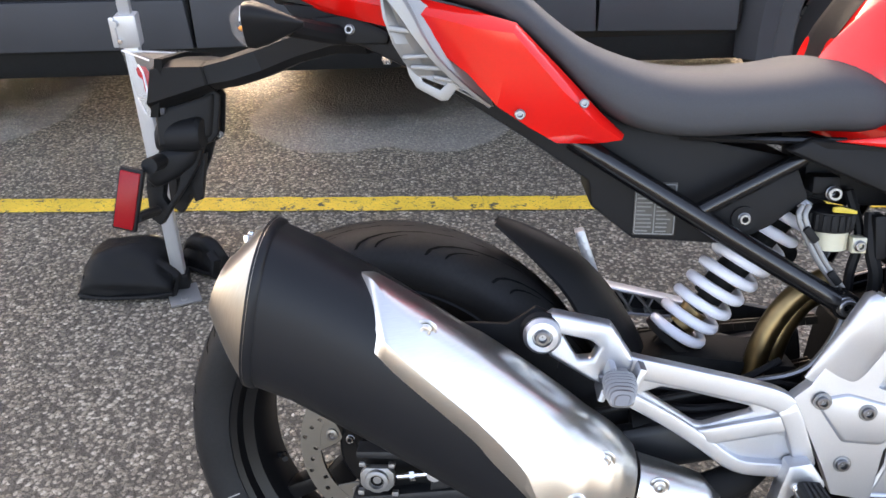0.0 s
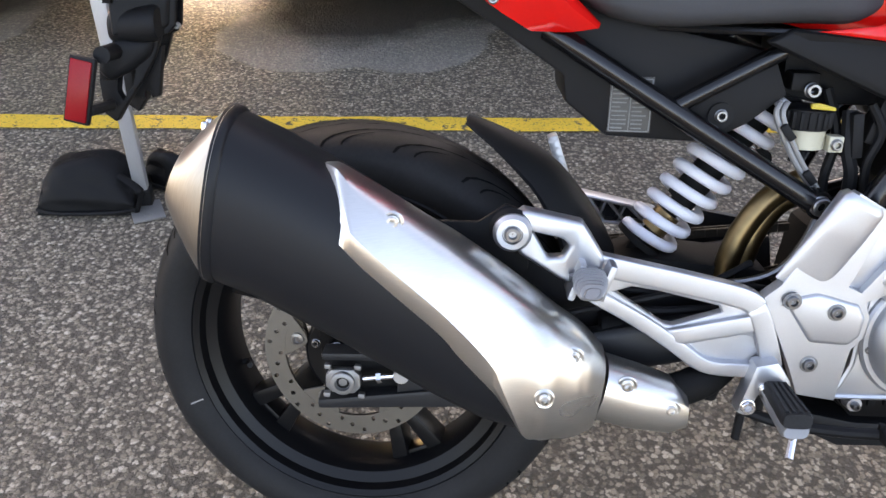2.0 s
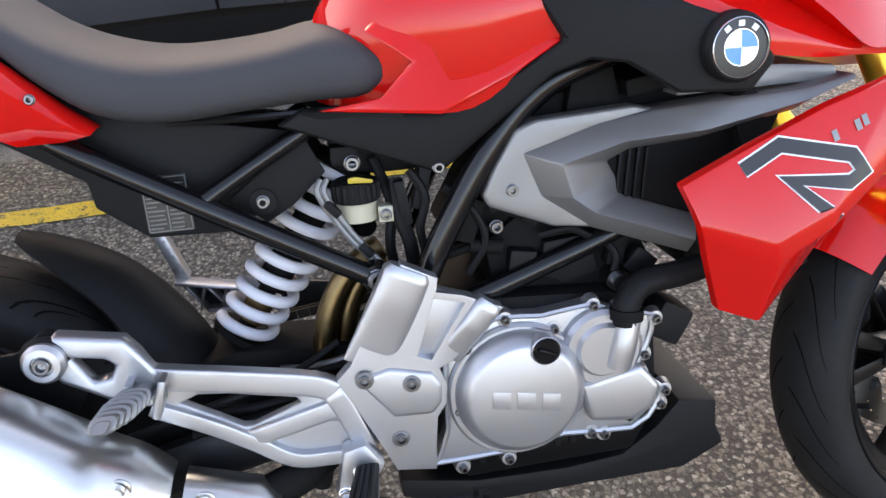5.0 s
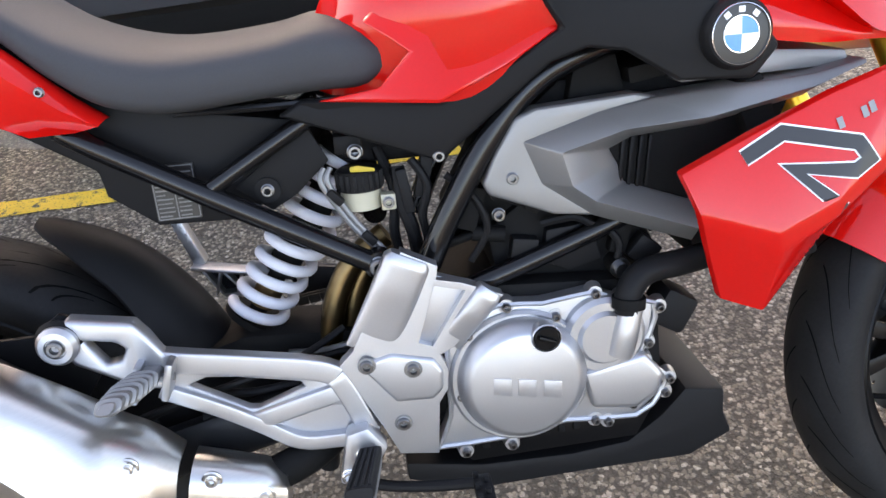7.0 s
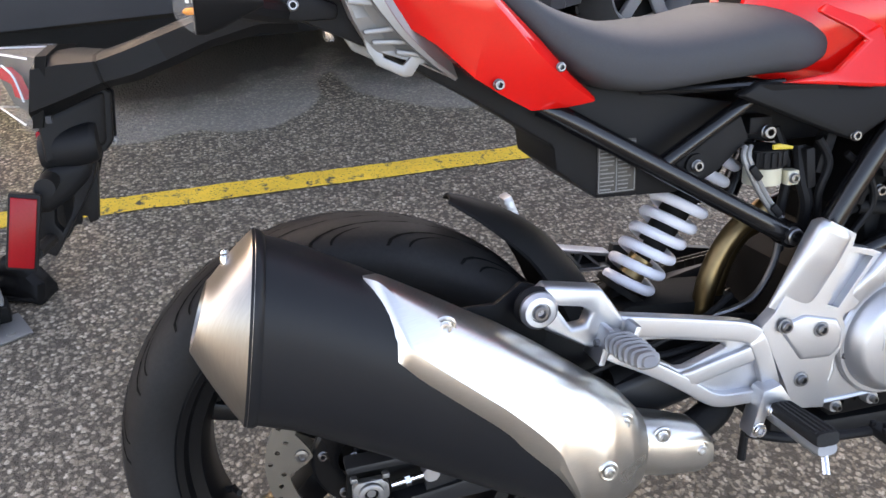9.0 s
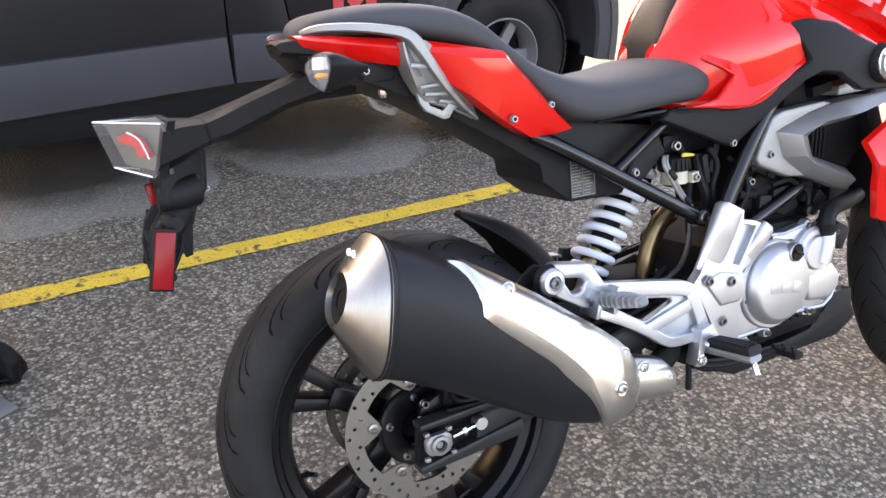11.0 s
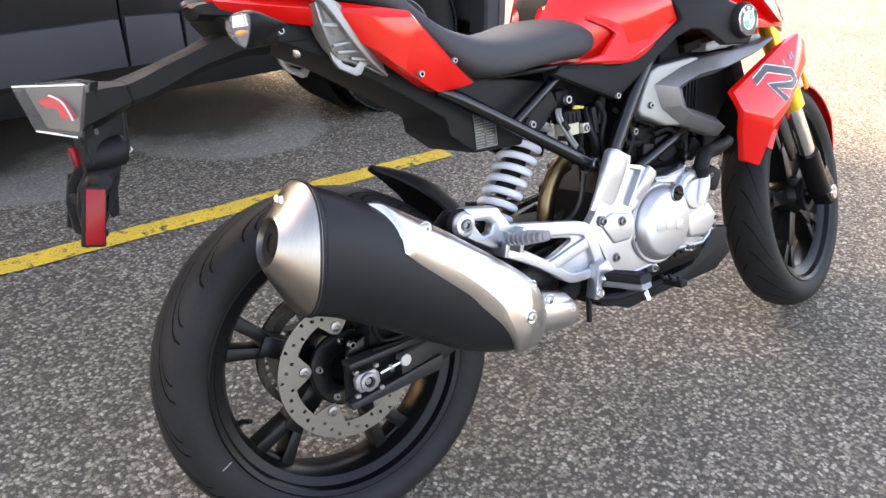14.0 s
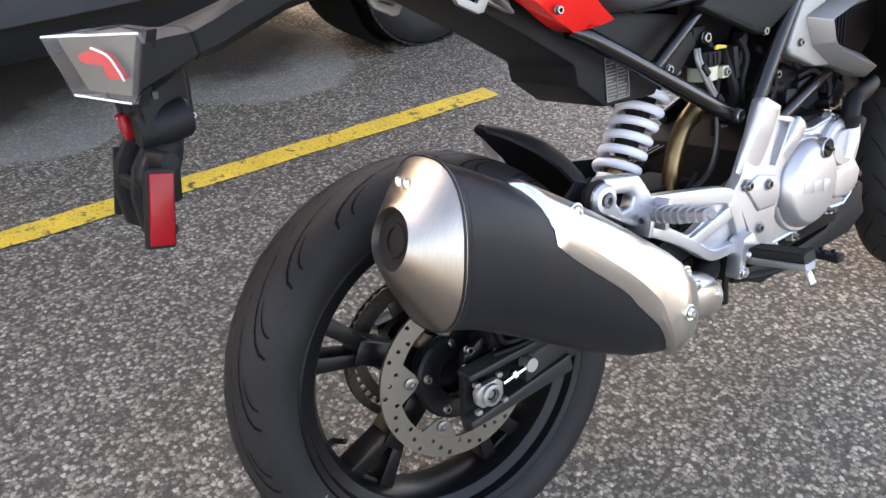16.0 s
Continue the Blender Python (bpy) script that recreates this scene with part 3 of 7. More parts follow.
def far_car(name, label, paint, m, length=4.5, h=1.62):
    car = thing(name, label, "car", m=m)
    wb = 2.65
    outline = [(-0.85, 0.62), (-0.8, 0.28)] + [(x, max(z, 0.28)) for x, z in arch_outline(0, 0.33, 0.39, 0, 0, 10)] + [(x, max(z, 0.28)) for x, z in arch_outline(wb, 0.33, 0.39, 0, 0, 10)] + [(length - 0.95, 0.30), (length - 0.85, 0.62), (length - 0.95, 0.95), (length - 1.9, 1.05), (-0.7, 1.08)]
    part("body", prism(outline, 0.02, 1.78, 0.04), paint, car)
    part("sill_cladding", prism([(0.40, 0.24), (0.40, 0.46), (wb - 0.40, 0.46), (wb - 0.40, 0.24)], -0.01, 0.1, 0.015), TRUCKPLASTIC, car)
    for cx in (0, wb):
        part("arch_trim", loft([[(cx + rr * math.cos(a), yy, 0.33 + rr * math.sin(a)) for rr, yy in ((0.375, 0.04), (0.375, -0.01), (0.45, -0.01), (0.45, 0.04))] for a in (math.pi - math.pi * k / 16 for k in range(17))]), TRUCKPLASTIC, car)
    part("cabin", prism([(-0.65, 1.06), (-0.4, h - 0.06), (0, h), (1.6, h), (2.55, 1.04)], 0.14, 1.66, 0.05), paint, car)
    for x0, x1, x2, x3 in ((-0.5, -0.32, 0.55, 0.6), (0.68, 0.66, 1.35, 1.5), (1.58, 1.45, 1.65, 2.3)):
        part("side_window", prism([(x0, 1.1), (x1, h - 0.1), (x2, h - 0.1), (x3, 1.1)], 0.128, 0.15, 0.004), GLASS, car)
    for cx in (0, wb):
        for yy, side in ((0.12, -1), (1.66, 1)):
            wheel_car(car, cx, yy, 0.34, 0.34, 0.22, (CAST,), 9, 0, side)
    return car


far_car("suv", "white crossover parked far across the bright car park", CARWHITE, pose(13.31, 8.16, -0.325, -2.2, 0, -81.5))
far_car("sedan", "dark saloon parked far across the bright car park", CARGREY, pose(12.55, 14.1, -0.325, -2.2, 0, -81.5), 4.5, 1.45)


# ---- canopy leg with its weights, canopy ----
def canopy_leg():
    """One telescoping square leg of a pop-up canopy, with its clamp and foot."""
    px, py = -0.628, 0.772
    leg = thing("canopy_leg", "square aluminium leg of a pop-up canopy with a grey clamp", "canopy leg")
    part("lower_tube", box((px, py, 0.315), (0.030, 0.030, 0.610), 0.004, (0, 0, 12)), ALUPOLE, leg, "square aluminium leg")
    part("upper_tube", box((px, py, 1.330), (0.024, 0.024, 1.5), 0.003, (0, 0, 12)), ALUPOLE, leg)
    clamp = part("height_clamp", join(box((px, py, 0.622), (0.044, 0.044, 0.066), 0.006, (0, 0, 12)), box((px - 0.02, py - 0.024, 0.622), (0.012, 0.010, 0.06), 0.003)), ALUPOLE, leg, "grey clamp with a push button")
    part("push_button", rod((px - 0.014, py - 0.02, 0.640), (px - 0.014, py - 0.034, 0.640), 0.007), ALUPOLE, clamp)
    part("rivet", rod((px - 0.010, py - 0.02, 0.605), (px - 0.010, py - 0.030, 0.605), 0.005), CHROME, clamp)
    part("foot", box((px, py, 0.022), (0.042, 0.042, 0.044), 0.006, (0, 0, 12)), BLACK, leg, "black plastic foot")
    part("foot_plate", join(box((px + 0.02, py - 0.04, 0.004), (0.070, 0.085, 0.005), 0.001, (0, 0, 28)), rod((px + 0.03, py - 0.060, 0.005), (px + 0.03, py - 0.060, 0.011), 0.009)), SILVER, leg, "bare steel foot plate")
    return leg


canopy_leg()


def sandbag(m, sx, sy, sz, seed):
    """A slack, filled nylon bag with crumpled faces and a seam."""
    bag = thing("sandbag", "black nylon weight bag slumped against the canopy leg", "sandbag", "bags on the canopy leg", m=m)
    bm = bmesh.new()
    bmesh.ops.create_cube(bm, size=1.0)
    bmesh.ops.subdivide_edges(bm, edges=bm.edges[:], cuts=11, use_grid_fill=True)
    for v in bm.verts:
        p = v.co * 2
        k = (1 - abs(p.x) ** 4 * 0.42) * (1 - abs(p.y) ** 4 * 0.30)
        q = Vector((p.x * sx / 2 * (1 - 0.10 * p.z * (p.z > 0)), p.y * sy / 2 * (1 - 0.28 * max(p.z, 0)), (p.z + 1) * sz / 2 * k))
        w = noise.fractal(q * 13 + Vector((seed, 0, 0)), 1.0, 2.0, 3) * 0.009 + noise.noise(q * 38 + Vector((0, seed, 0))) * 0.0035
        v.co = q + v.normal * w * (0.2 if p.z < -0.9 else 1.0)
        v.co.z = max(v.co.z, 0.0)
    part("bag", bm, FABRIC, bag, angle=80)
    part("seam", tube([(-sx / 2, -sy / 2 * 0.9, 0.012), (-sx / 4, -sy / 2 - 0.008, 0.010), (sx / 4, -sy / 2 - 0.008, 0.012), (sx / 2, -sy / 2 * 0.9, 0.012)], 0.005, 6), FABRIC, bag)
    part("strap", tube([(sx * 0.38, -sy * 0.35, sz * 0.8), (sx * 0.55, -sy * 0.40, sz * 0.55), (sx * 0.58, -sy * 0.42, 0.05), (sx * 0.52, -sy * 0.5, 0.01)], 0.012, 6, flat=0.3), FABRIC, bag)
    return bag


sandbag(pose(-0.748, 0.785, 0.0, 0, 0, 4), 0.225, 0.150, 0.118, 3)
sandbag(pose(-0.600, 0.870, 0.0, 0, 0, -28), 0.13, 0.06, 0.085, 8)

# ---- motorcycle: x ahead, y to its left, z up, leaning on its stand ----
LEAN = 13.70
bike = thing("motorcycle", "red and black naked motorcycle leaning on its side stand", "motorcycle", m=pose(0.0014, -0.0734, -0.0168, -LEAN, -0.08, -0.43))


def tyre(parent, c, r, w, rim_r, name="tyre", label="black road tyre with curved grooves", seed=1, front=False):
    h = w / 2
    prof = [(-0.70 * h, rim_r - 0.004), (-0.80 * h, rim_r + 0.004), (-0.93 * h, rim_r + 0.012), (-0.99 * h, rim_r + 0.026), (-1.0 * h, rim_r + 0.035)]
    top0 = rim_r + 0.035
    for k in range(1, 9):
        s = k / 8
        a = s * math.pi / 2
        prof.append((-h * math.cos(a), top0 + (r - top0) * math.sin(a) ** 1.0))
    prof += [(-y, z) for y, z in prof[-2::-1]]
    t = part(name, lathe(prof, c, 96), RUBBER, parent, label, angle=60)

    def skin(a, y):
        """The point of the tread at angle a and offset y."""
        yy = max(-0.999, min(0.999, y / h))
        rr = top0 + (r - top0) * math.sqrt(max(0, 1 - yy * yy)) + 0.0007
        return Vector((c[0] + rr * math.cos(a), c[1] + y, c[2] + rr * math.sin(a)))

    bm = bmesh.new()
    n = 19 if not front else 24
    for side in (-1, 1):
        for k in range(n):
            a0 = 2 * math.pi * (k + (0.5 if side > 0 else 0)) / n
            for lo, hi, sweep, wid, bow in ((0.06, 0.88, 0.72, 0.0038, 0.0), (0.55, 0.86, 0.13, 0.0024, 0.0)) if not front else ((0.10, 0.9, 0.42, 0.0026, -0.08),):
                aa = a0 + (0 if lo < 0.3 else math.pi / n)
                left, right = [], []
                for s in range(9):
                    u = s / 8
                    y = side * h * (lo + (hi - lo) * u)
                    a = aa + sweep * (1 - (1 - u) ** 1.9 if not front else u) + bow * math.sin(math.pi * u)
                    wd = wid * math.sin(math.pi * min(max(u, 0.04), 0.96)) ** 0.35
                    da = wd / r
                    left.append(bm.verts.new(skin(a - da, y)))
                    right.append(bm.verts.new(skin(a + da, y)))
                for i in range(8):
                    bm.faces.new((left[i], left[i + 1], right[i + 1], right[i]))
    if not front:
        b = radians(-157)
        p = [Vector((c[0] + rr * math.cos(b + d), c[1] - yy - 0.0006, c[2] + rr * math.sin(b + d))) for rr, yy, d in ((rim_r + 0.012, h * 0.93, -0.004), (rim_r + 0.012, h * 0.93, 0.004), (rim_r + 0.030, h, 0.004), (rim_r + 0.030, h, -0.004))]
        tick = bmesh.new()
        tick.faces.new([tick.verts.new(q) for q in p])
        part("sidewall_mark", tick, SILVER, t, "thin white mark on the sidewall")
    part("tread_groove", bm, GROOVE, t, "dark curved tread grooves", angle=80)
    return t


def cast_wheel(parent, c, rim_r, w, spin=0.0, valve=-161.0):
    """Black cast rim with five forked spokes."""
    h = w / 2
    prof = [(-h, rim_r + 0.010), (-h - 0.004, rim_r + 0.004), (-h, rim_r - 0.004), (-h + 0.012, rim_r - 0.008), (-h + 0.018, rim_r - 0.022), (-h * 0.45, rim_r - 0.030), (h * 0.45, rim_r - 0.030),
            (h - 0.018, rim_r - 0.022), (h - 0.012, rim_r - 0.008), (h, rim_r - 0.004), (h + 0.004, rim_r + 0.004), (h, rim_r + 0.010), (h * 0.6, rim_r - 0.012), (-h * 0.6, rim_r - 0.012)]
    rim = part("rim", lathe(prof, c, 96, closed=True), GLOSSBLACK, parent, "glossy black cast rim")
    part("hub", lathe([(-0.05, 0.001), (-0.05, 0.036), (-0.03, 0.050), (0.03, 0.050), (0.05, 0.036), (0.05, 0.001)], c, 40), GLOSSBLACK, rim)
    for k in range(5):
        a = spin + 2 * math.pi * k / 5
        rad, tan = Vector((math.cos(a), math.sin(a))), Vector((-math.sin(a), math.cos(a)))
        mid = Vector((c[0], c[2]))
        bm = bar(mid + rad * 0.032, mid + rad * 0.138, 0.040, c[1] - 0.026, c[1] + 0.026, 0.034, 0.005)
        for s in (-1, 1):
            p, e = mid + rad * 0.126 + tan * s * 0.010, mid + rad * (rim_r - 0.020) + tan * s * 0.031
            bm = join(bm, bar(p, e, 0.018, c[1] - 0.022, c[1] + 0.022, 0.025, 0.004))
        bm = join(bm, bar(mid + rad * (rim_r - 0.036), mid + rad * (rim_r - 0.022), 0.070, c[1] - 0.016, c[1] + 0.016, 0.080, 0.003))
        part("spoke", bm, GLOSSBLACK, rim)
    b = radians(valve)
    p = Vector((c[0] + (rim_r - 0.03) * math.cos(b), c[1], c[2] + (rim_r - 0.03) * math.sin(b)))
    d = (Vector(c) - p).normalized()
    part("valve", join(rod(p, p + d * 0.012 - Vector((0, 0.004, 0)), 0.005, 10), rod(p + d * 0.010 - Vector((0, 0.004, 0)), p + d * 0.02 - Vector((0, 0.022, 0)), 0.0042, 10)), BLACK, rim)
    return rim


def brake_disc(parent, c, y, r0, r1, n=42, arms=5, spin=0.0, th=0.0045):
    """Perforated ring with real holes, on inward tabs."""
    bm = bmesh.new()
    grid = {}

    def v(rr, a):
        key = (round(rr, 5), round(a % (2 * math.pi), 5))
        if key not in grid:
            grid[key] = bm.verts.new((c[0] + rr * math.cos(a), y, c[2] + rr * math.sin(a)))
        return grid[key]

    da = 2 * math.pi / n
    mid = (r0 + r1) / 2
    for k in range(n):
        a0, a1, am = k * da, (k + 1) * da, (k + 0.5) * da
        edge = [(r0, a0), (r0, am), (r0, a1), (mid, a1), (r1, a1), (r1, am), (r1, a0), (mid, a0)]
        hr = mid + (-0.55, 0.0, 0.55)[k % 3] * (r1 - r0) / 2
        hole = []
        for rr, a in edge:
            d = Vector((rr * math.cos(a) - hr * math.cos(am), rr * math.sin(a) - hr * math.sin(am))).normalized()
            hole.append(bm.verts.new((c[0] + hr * math.cos(am) + 0.0034 * d.x, y, c[2] + hr * math.sin(am) + 0.0034 * d.y)))
        out = [v(*e) for e in edge]
        for i in range(8):
            j = (i + 1) % 8
            bm.faces.new((out[i], out[j], hole[j], hole[i]))
    geo = bmesh.ops.extrude_face_region(bm, geom=bm.faces[:])
    bmesh.ops.translate(bm, vec=(0, th, 0), verts=[g for g in geo["geom"] if isinstance(g, bmesh.types.BMVert)])
    ring = part("brake_disc", bm, DISC, parent, "drilled steel brake disc")
    for k in range(arms):
        a = spin + 2 * math.pi * k / arms
        w0, w1 = 0.34, 0.11
        pts = [(c[0] + rr * math.cos(b), c[2] + rr * math.sin(b)) for rr, b in ((r0 + 0.004, a - w0), (r0 + 0.006, a), (r0 + 0.004, a + w0), (r0 - 0.024, a + w1 * 1.4), (r0 - 0.031, a), (r0 - 0.024, a - w1 * 1.4))]
        part("disc_tab", prism(pts, y + 0.0005, y + th - 0.0005, 0.0008, 1), DISC, ring)
        rr = r0 - 0.016
        part("rivet", lathe([(-0.0015, 0.001), (-0.0015, 0.0035), (-0.003, 0.0045), (-0.0025, 0.0085), (0.001, 0.0088)], (c[0] + rr * math.cos(a), y, c[2] + rr * math.sin(a)), 14), BOLT, ring)
    return ring


RC = (0.0, 0.0, 0.306)
rear = thing("rear_wheel", "", "")
rear.parent = bike
tyre(rear, RC, 0.3005, 0.144, 0.222)
cast_wheel(rear, RC, 0.222, 0.118, spin=radians(8))
brake_disc(rear, RC, -0.071, 0.092, 0.120, spin=radians(168))
teeth = lathe([(0.0635, 0.078), (0.0635, 0.094), (0.0695, 0.094), (0.0695, 0.078)], RC, 84, closed=True)
for k in range(42):
    a = 2 * math.pi * k / 42
    teeth = join(teeth, box((RC[0] + 0.097 * math.cos(a), 0.0665, RC[2] + 0.097 * math.sin(a)), (0.010, 0.005, 0.0065), 0.001, (0, -math.degrees(a), 0)))
for k in range(5):
    a = 2 * math.pi * (k + 0.4) / 5
    teeth = join(teeth, bar((RC[0] + 0.03 * math.cos(a), RC[2] + 0.03 * math.sin(a)), (RC[0] + 0.082 * math.cos(a), RC[2] + 0.082 * math.sin(a)), 0.026, 0.062, 0.071, edge=0.003))
sprocket = part("sprocket", teeth, CHAIN, rear, "dark steel rear sprocket")
part("sprocket_carrier", lathe([(0.045, 0.001), (0.045, 0.060), (0.066, 0.058), (0.072, 0.040), (0.072, 0.001)], RC, 32), GLOSSBLACK, sprocket)
ring = part("sensor_ring", lathe([(-0.070, 0.030), (-0.072, 0.036), (-0.072, 0.060), (-0.068, 0.064), (-0.058, 0.064), (-0.05, 0.058)], RC, 48), GLOSSBLACK, rear, "black disc carrier")
for k in range(5):
    a = 2 * math.pi * (k + 0.3) / 5
    part("bolt", bolt_bm((RC[0] + 0.050 * math.cos(a), -0.072, RC[2] + 0.050 * math.sin(a)), 0.0055, 0.005), BOLT, ring)
# the wheel stands a touch askew in its swingarm
rear.matrix_local = Matrix.Translation((0.002, 0.008, 0.306)) @ pose(0, 0, 0, -2.0, 0, -5.0) @ Matrix.Scale(0.957, 4) @ Matrix.Translation((0, 0, -0.306))

# ---- silencer ----

def can_y(s):
    """The silencer leans outwards towards its tail."""
    return float(np.interp(s, [0, 2.5, 5.0, 6.4, 8], [-0.194, -0.184, -0.186, -0.188, -0.168]))



def muffler():
    """Sections from tail to front: upper and lower edge (x, z), half-width."""
    secs = [((-0.096, 0.645), (-0.126, 0.471), 0.066), ((-0.050, 0.623), (-0.078, 0.452), 0.068), ((0.000, 0.594), (-0.018, 0.418), 0.069),
            ((0.060, 0.557), (0.046, 0.380), 0.068), ((0.123, 0.516), (0.112, 0.342), 0.066), ((0.175, 0.478), (0.160, 0.318), 0.063),
            ((0.218, 0.446), (0.205, 0.305), 0.059), ((0.262, 0.412), (0.250, 0.302), 0.052), ((0.302, 0.374), (0.288, 0.301), 0.040)]

    def at(s):
        s = max(0, min(len(secs) - 1.0001, s))
        i = int(s)
        f = s - i
        (u0, l0, w0), (u1, l1, w1) = secs[i], secs[i + 1]
        mixv = lambda p, q: (p[0] + (q[0] - p[0]) * f, p[1] + (q[1] - p[1]) * f)
        return mixv(u0, u1), mixv(l0, l1), w0 + (w1 - w0) * f

    def ring(s, grow=0.0, n=36):
        u, l, w = at(s)
        c = Vector(((u[0] + l[0]) / 2, can_y(s), (u[1] + l[1]) / 2))
        up = Vector(((u[0] - l[0]) / 2, 0, (u[1] - l[1]) / 2))
        up = up * (1 + grow / up.length)
        return section(c, up, (0, -1, 0), w + grow, n, 2.5)

    ex = thing("exhaust", "", "")
    ex.parent = bike
    stations = [k * 0.25 for k in range(29)]
    can = part("silencer_can", loft([ring(s) for s in stations]), CANBLACK, ex, "satin black silencer can", angle=50)
    part("seam_band", loft([ring(0.0, 0.0025), ring(0.10, 0.003), ring(0.16, 0.003), ring(0.24, 0.0005)]), CANBLACK, can, angle=50)
    # tapered brushed end cap with a round outlet
    j = ring(0.0, 0.001)
    tip_c = Vector((-0.150, -0.197, 0.576))
    axis = Vector((-0.93, 0.0, 0.36)).normalized()
    up = Vector((0.36, 0, 0.93)).normalized()
    tip = section(tip_c, up * 0.035, (0, -1, 0), 0.035, 36, 2.0)
    cap = []
    for k in range(9):
        s = k / 8
        f = s ** 1.05
        bulge = 0.0025 * math.sin(math.pi * s)
        base = [a.lerp(b, f) for a, b in zip(j, tip)]
        cen = sum(base, Vector()) / len(base)
        cap.append([p + (p - cen).normalized() * bulge + axis * (0.0) for p in base])
    inner = section(tip_c + axis * 0.002, up * 0.0325, (0, -1, 0), 0.0325, 36, 2.0)
    deep = section(tip_c - axis * 0.012, up * 0.030, (0, -1, 0), 0.030, 36, 2.0)
    part("end_cap", loft([ring(0.06, 0.003)] + cap + [inner, deep]), CAPSTEEL, ex, "brushed steel end cap", angle=50)
    hole = loft([section(tip_c - axis * d, up * r, (0, -1, 0), r, 24, 2.0) for d, r in ((0.006, 0.0315), (0.0065, 0.019), (0.004, 0.017), (0.004, 0.013), (0.05, 0.012))])
    part("outlet", hole, DARK, ex, "dark sooty outlet tube")
    for dy in (-0.004, 0.010):
        p = Vector((-0.122, -0.192 + dy, 0.626))
        part("cap_rivet", lathe([(-0.004, 0.0045), (0.002, 0.0045), (0.0045, 0.003), (0.005, 0.0002)], p, 12, axis="z"), CHROME, ex)

    # heat shield: a flat outer face folded over at the top and along its lower rim
    def shield_ring(s, low, grow, slant):
        e = 2 / 2.5
        top = radians(float(np.interp(s, [1.95, 2.6, 3.6, 5.0, 6.0], [82, 84, 88, 98, 104])))
        fold = min(top - 0.04, radians(float(np.interp(s, [1.95, 2.45, 3.0, 4.0, 6.0, 7.2, 8.0], [80, 62, 56, 55, 56, 66, 72]))))

        def spot(a, g, k):
            u, l, w = at(s + slant * k)
            c = Vector(((u[0] + l[0]) / 2, can_y(s + slant * k), (u[1] + l[1]) / 2))
            upv = Vector(((u[0] - l[0]) / 2, 0, (u[1] - l[1]) / 2))
            upv = upv * (1 + g / upv.length)
            ca, sa = math.cos(a), math.sin(a)
            return c + Vector((0, -1, 0)) * ((w + g) * math.copysign(abs(ca) ** e, ca)) + upv * math.copysign(abs(sa) ** e, sa)

        lip = max(low, radians(-100))
        edge = lip + radians(13)
        out = [spot(top + (fold - top) * k / 4, grow, 0) for k in range(5)]
        flat = float(np.interp(s, [1.9, 5.0, 6.2], [0.75, 0.7, 0.0]))
        a, b = spot(fold, grow, 0), spot(edge, grow, 1)
        for k in range(1, 9):
            f = k / 8
            out.append(spot(fold + (edge - fold) * f, grow, f).lerp(a.lerp(b, f), flat))
        out.append(spot(edge + (lip - edge) * 0.5, grow * 0.75, 1))
        out.append(spot(lip, min(grow, 0.001), 1))
        return out

    lows = ((1.8, 21), (2.3, 14), (2.8, 10), (3.4, 6), (4.0, 2), (4.7, -5), (5.2, -13), (5.6, -28), (5.9, -48), (6.2, -72), (6.6, -92), (7.0, -100), (8.0, -100))
    lows = [(p.x, p.y) for p in smooth_line([(a, b, 0) for a, b in lows], 6)]
    outer, inn = [], []
    for k in range(90):
        s = 1.96 + (7.75 - 1.96) * k / 89
        low = radians(float(np.interp(s, [p[0] for p in lows], [p[1] for p in lows])))
        g = float(np.interp(s, [1.96, 2.18, 7.3, 7.75], [0.001, 0.0095, 0.0085, 0.0045]))
        slant = float(np.interp(s, [1.96, 4.0], [0.42, 0.0]))
        outer.append(shield_ring(s, low, g, slant))
        inn.append(shield_ring(s, low, 0.0004, slant))
    rings = [a + b[::-1] for a, b in zip(outer, inn)]
    sh = part("heat_shield", loft(rings), STEEL, ex, "brushed steel heat shield", angle=30)
    for x, z, y in ((0.067, 0.546, -0.240), (0.253, 0.406, -0.236), (0.224, 0.371, -0.264)):
        part("shield_washer", lathe([(0.006, 0.001), (0.002, 0.0105), (-0.0005, 0.0110), (-0.0015, 0.0095), (-0.001, 0.0075)], (x, y + 0.010, z), 20), STEEL, sh)
        part("bolt", bolt_bm((x, y + 0.009, z), 0.0058, 0.005), STEEL, sh)
    # short steel cover on the link pipe
    secs2 = [((0.300, 0.372), (0.285, 0.303), 0.036), ((0.335, 0.362), (0.325, 0.292), 0.034), ((0.372, 0.350), (0.373, 0.287), 0.030), ((0.392, 0.330), (0.392, 0.292), 0.020)]
    bm = loft([section(((u[0] + l[0]) / 2, -0.160, (u[1] + l[1]) / 2), ((u[0] - l[0]) / 2, 0, (u[1] - l[1]) / 2), (0, -1, 0), w, 24, 2.6) for u, l, w in secs2])
    cover = part("link_cover", bm, STEEL, ex, "brushed steel link-pipe cover", angle=50)
    for x, z, y in ((0.319, 0.355, -0.191), (0.370, 0.326, -0.188)):
        part("cover_washer", lathe([(0.006, 0.001), (0.002, 0.0105), (-0.0005, 0.0110), (-0.0015, 0.0095), (-0.001, 0.0075)], (x, y + 0.002, z), 20), STEEL, cover)
        part("bolt", bolt_bm((x, y + 0.001, z), 0.0062, 0.005), STEEL, cover)
    part("link_pipe", tube([(0.36, -0.15, 0.32), (0.42, -0.13, 0.335), (0.47, -0.08, 0.35), (0.52, -0.05, 0.36)], 0.020, 14), DARK, ex)
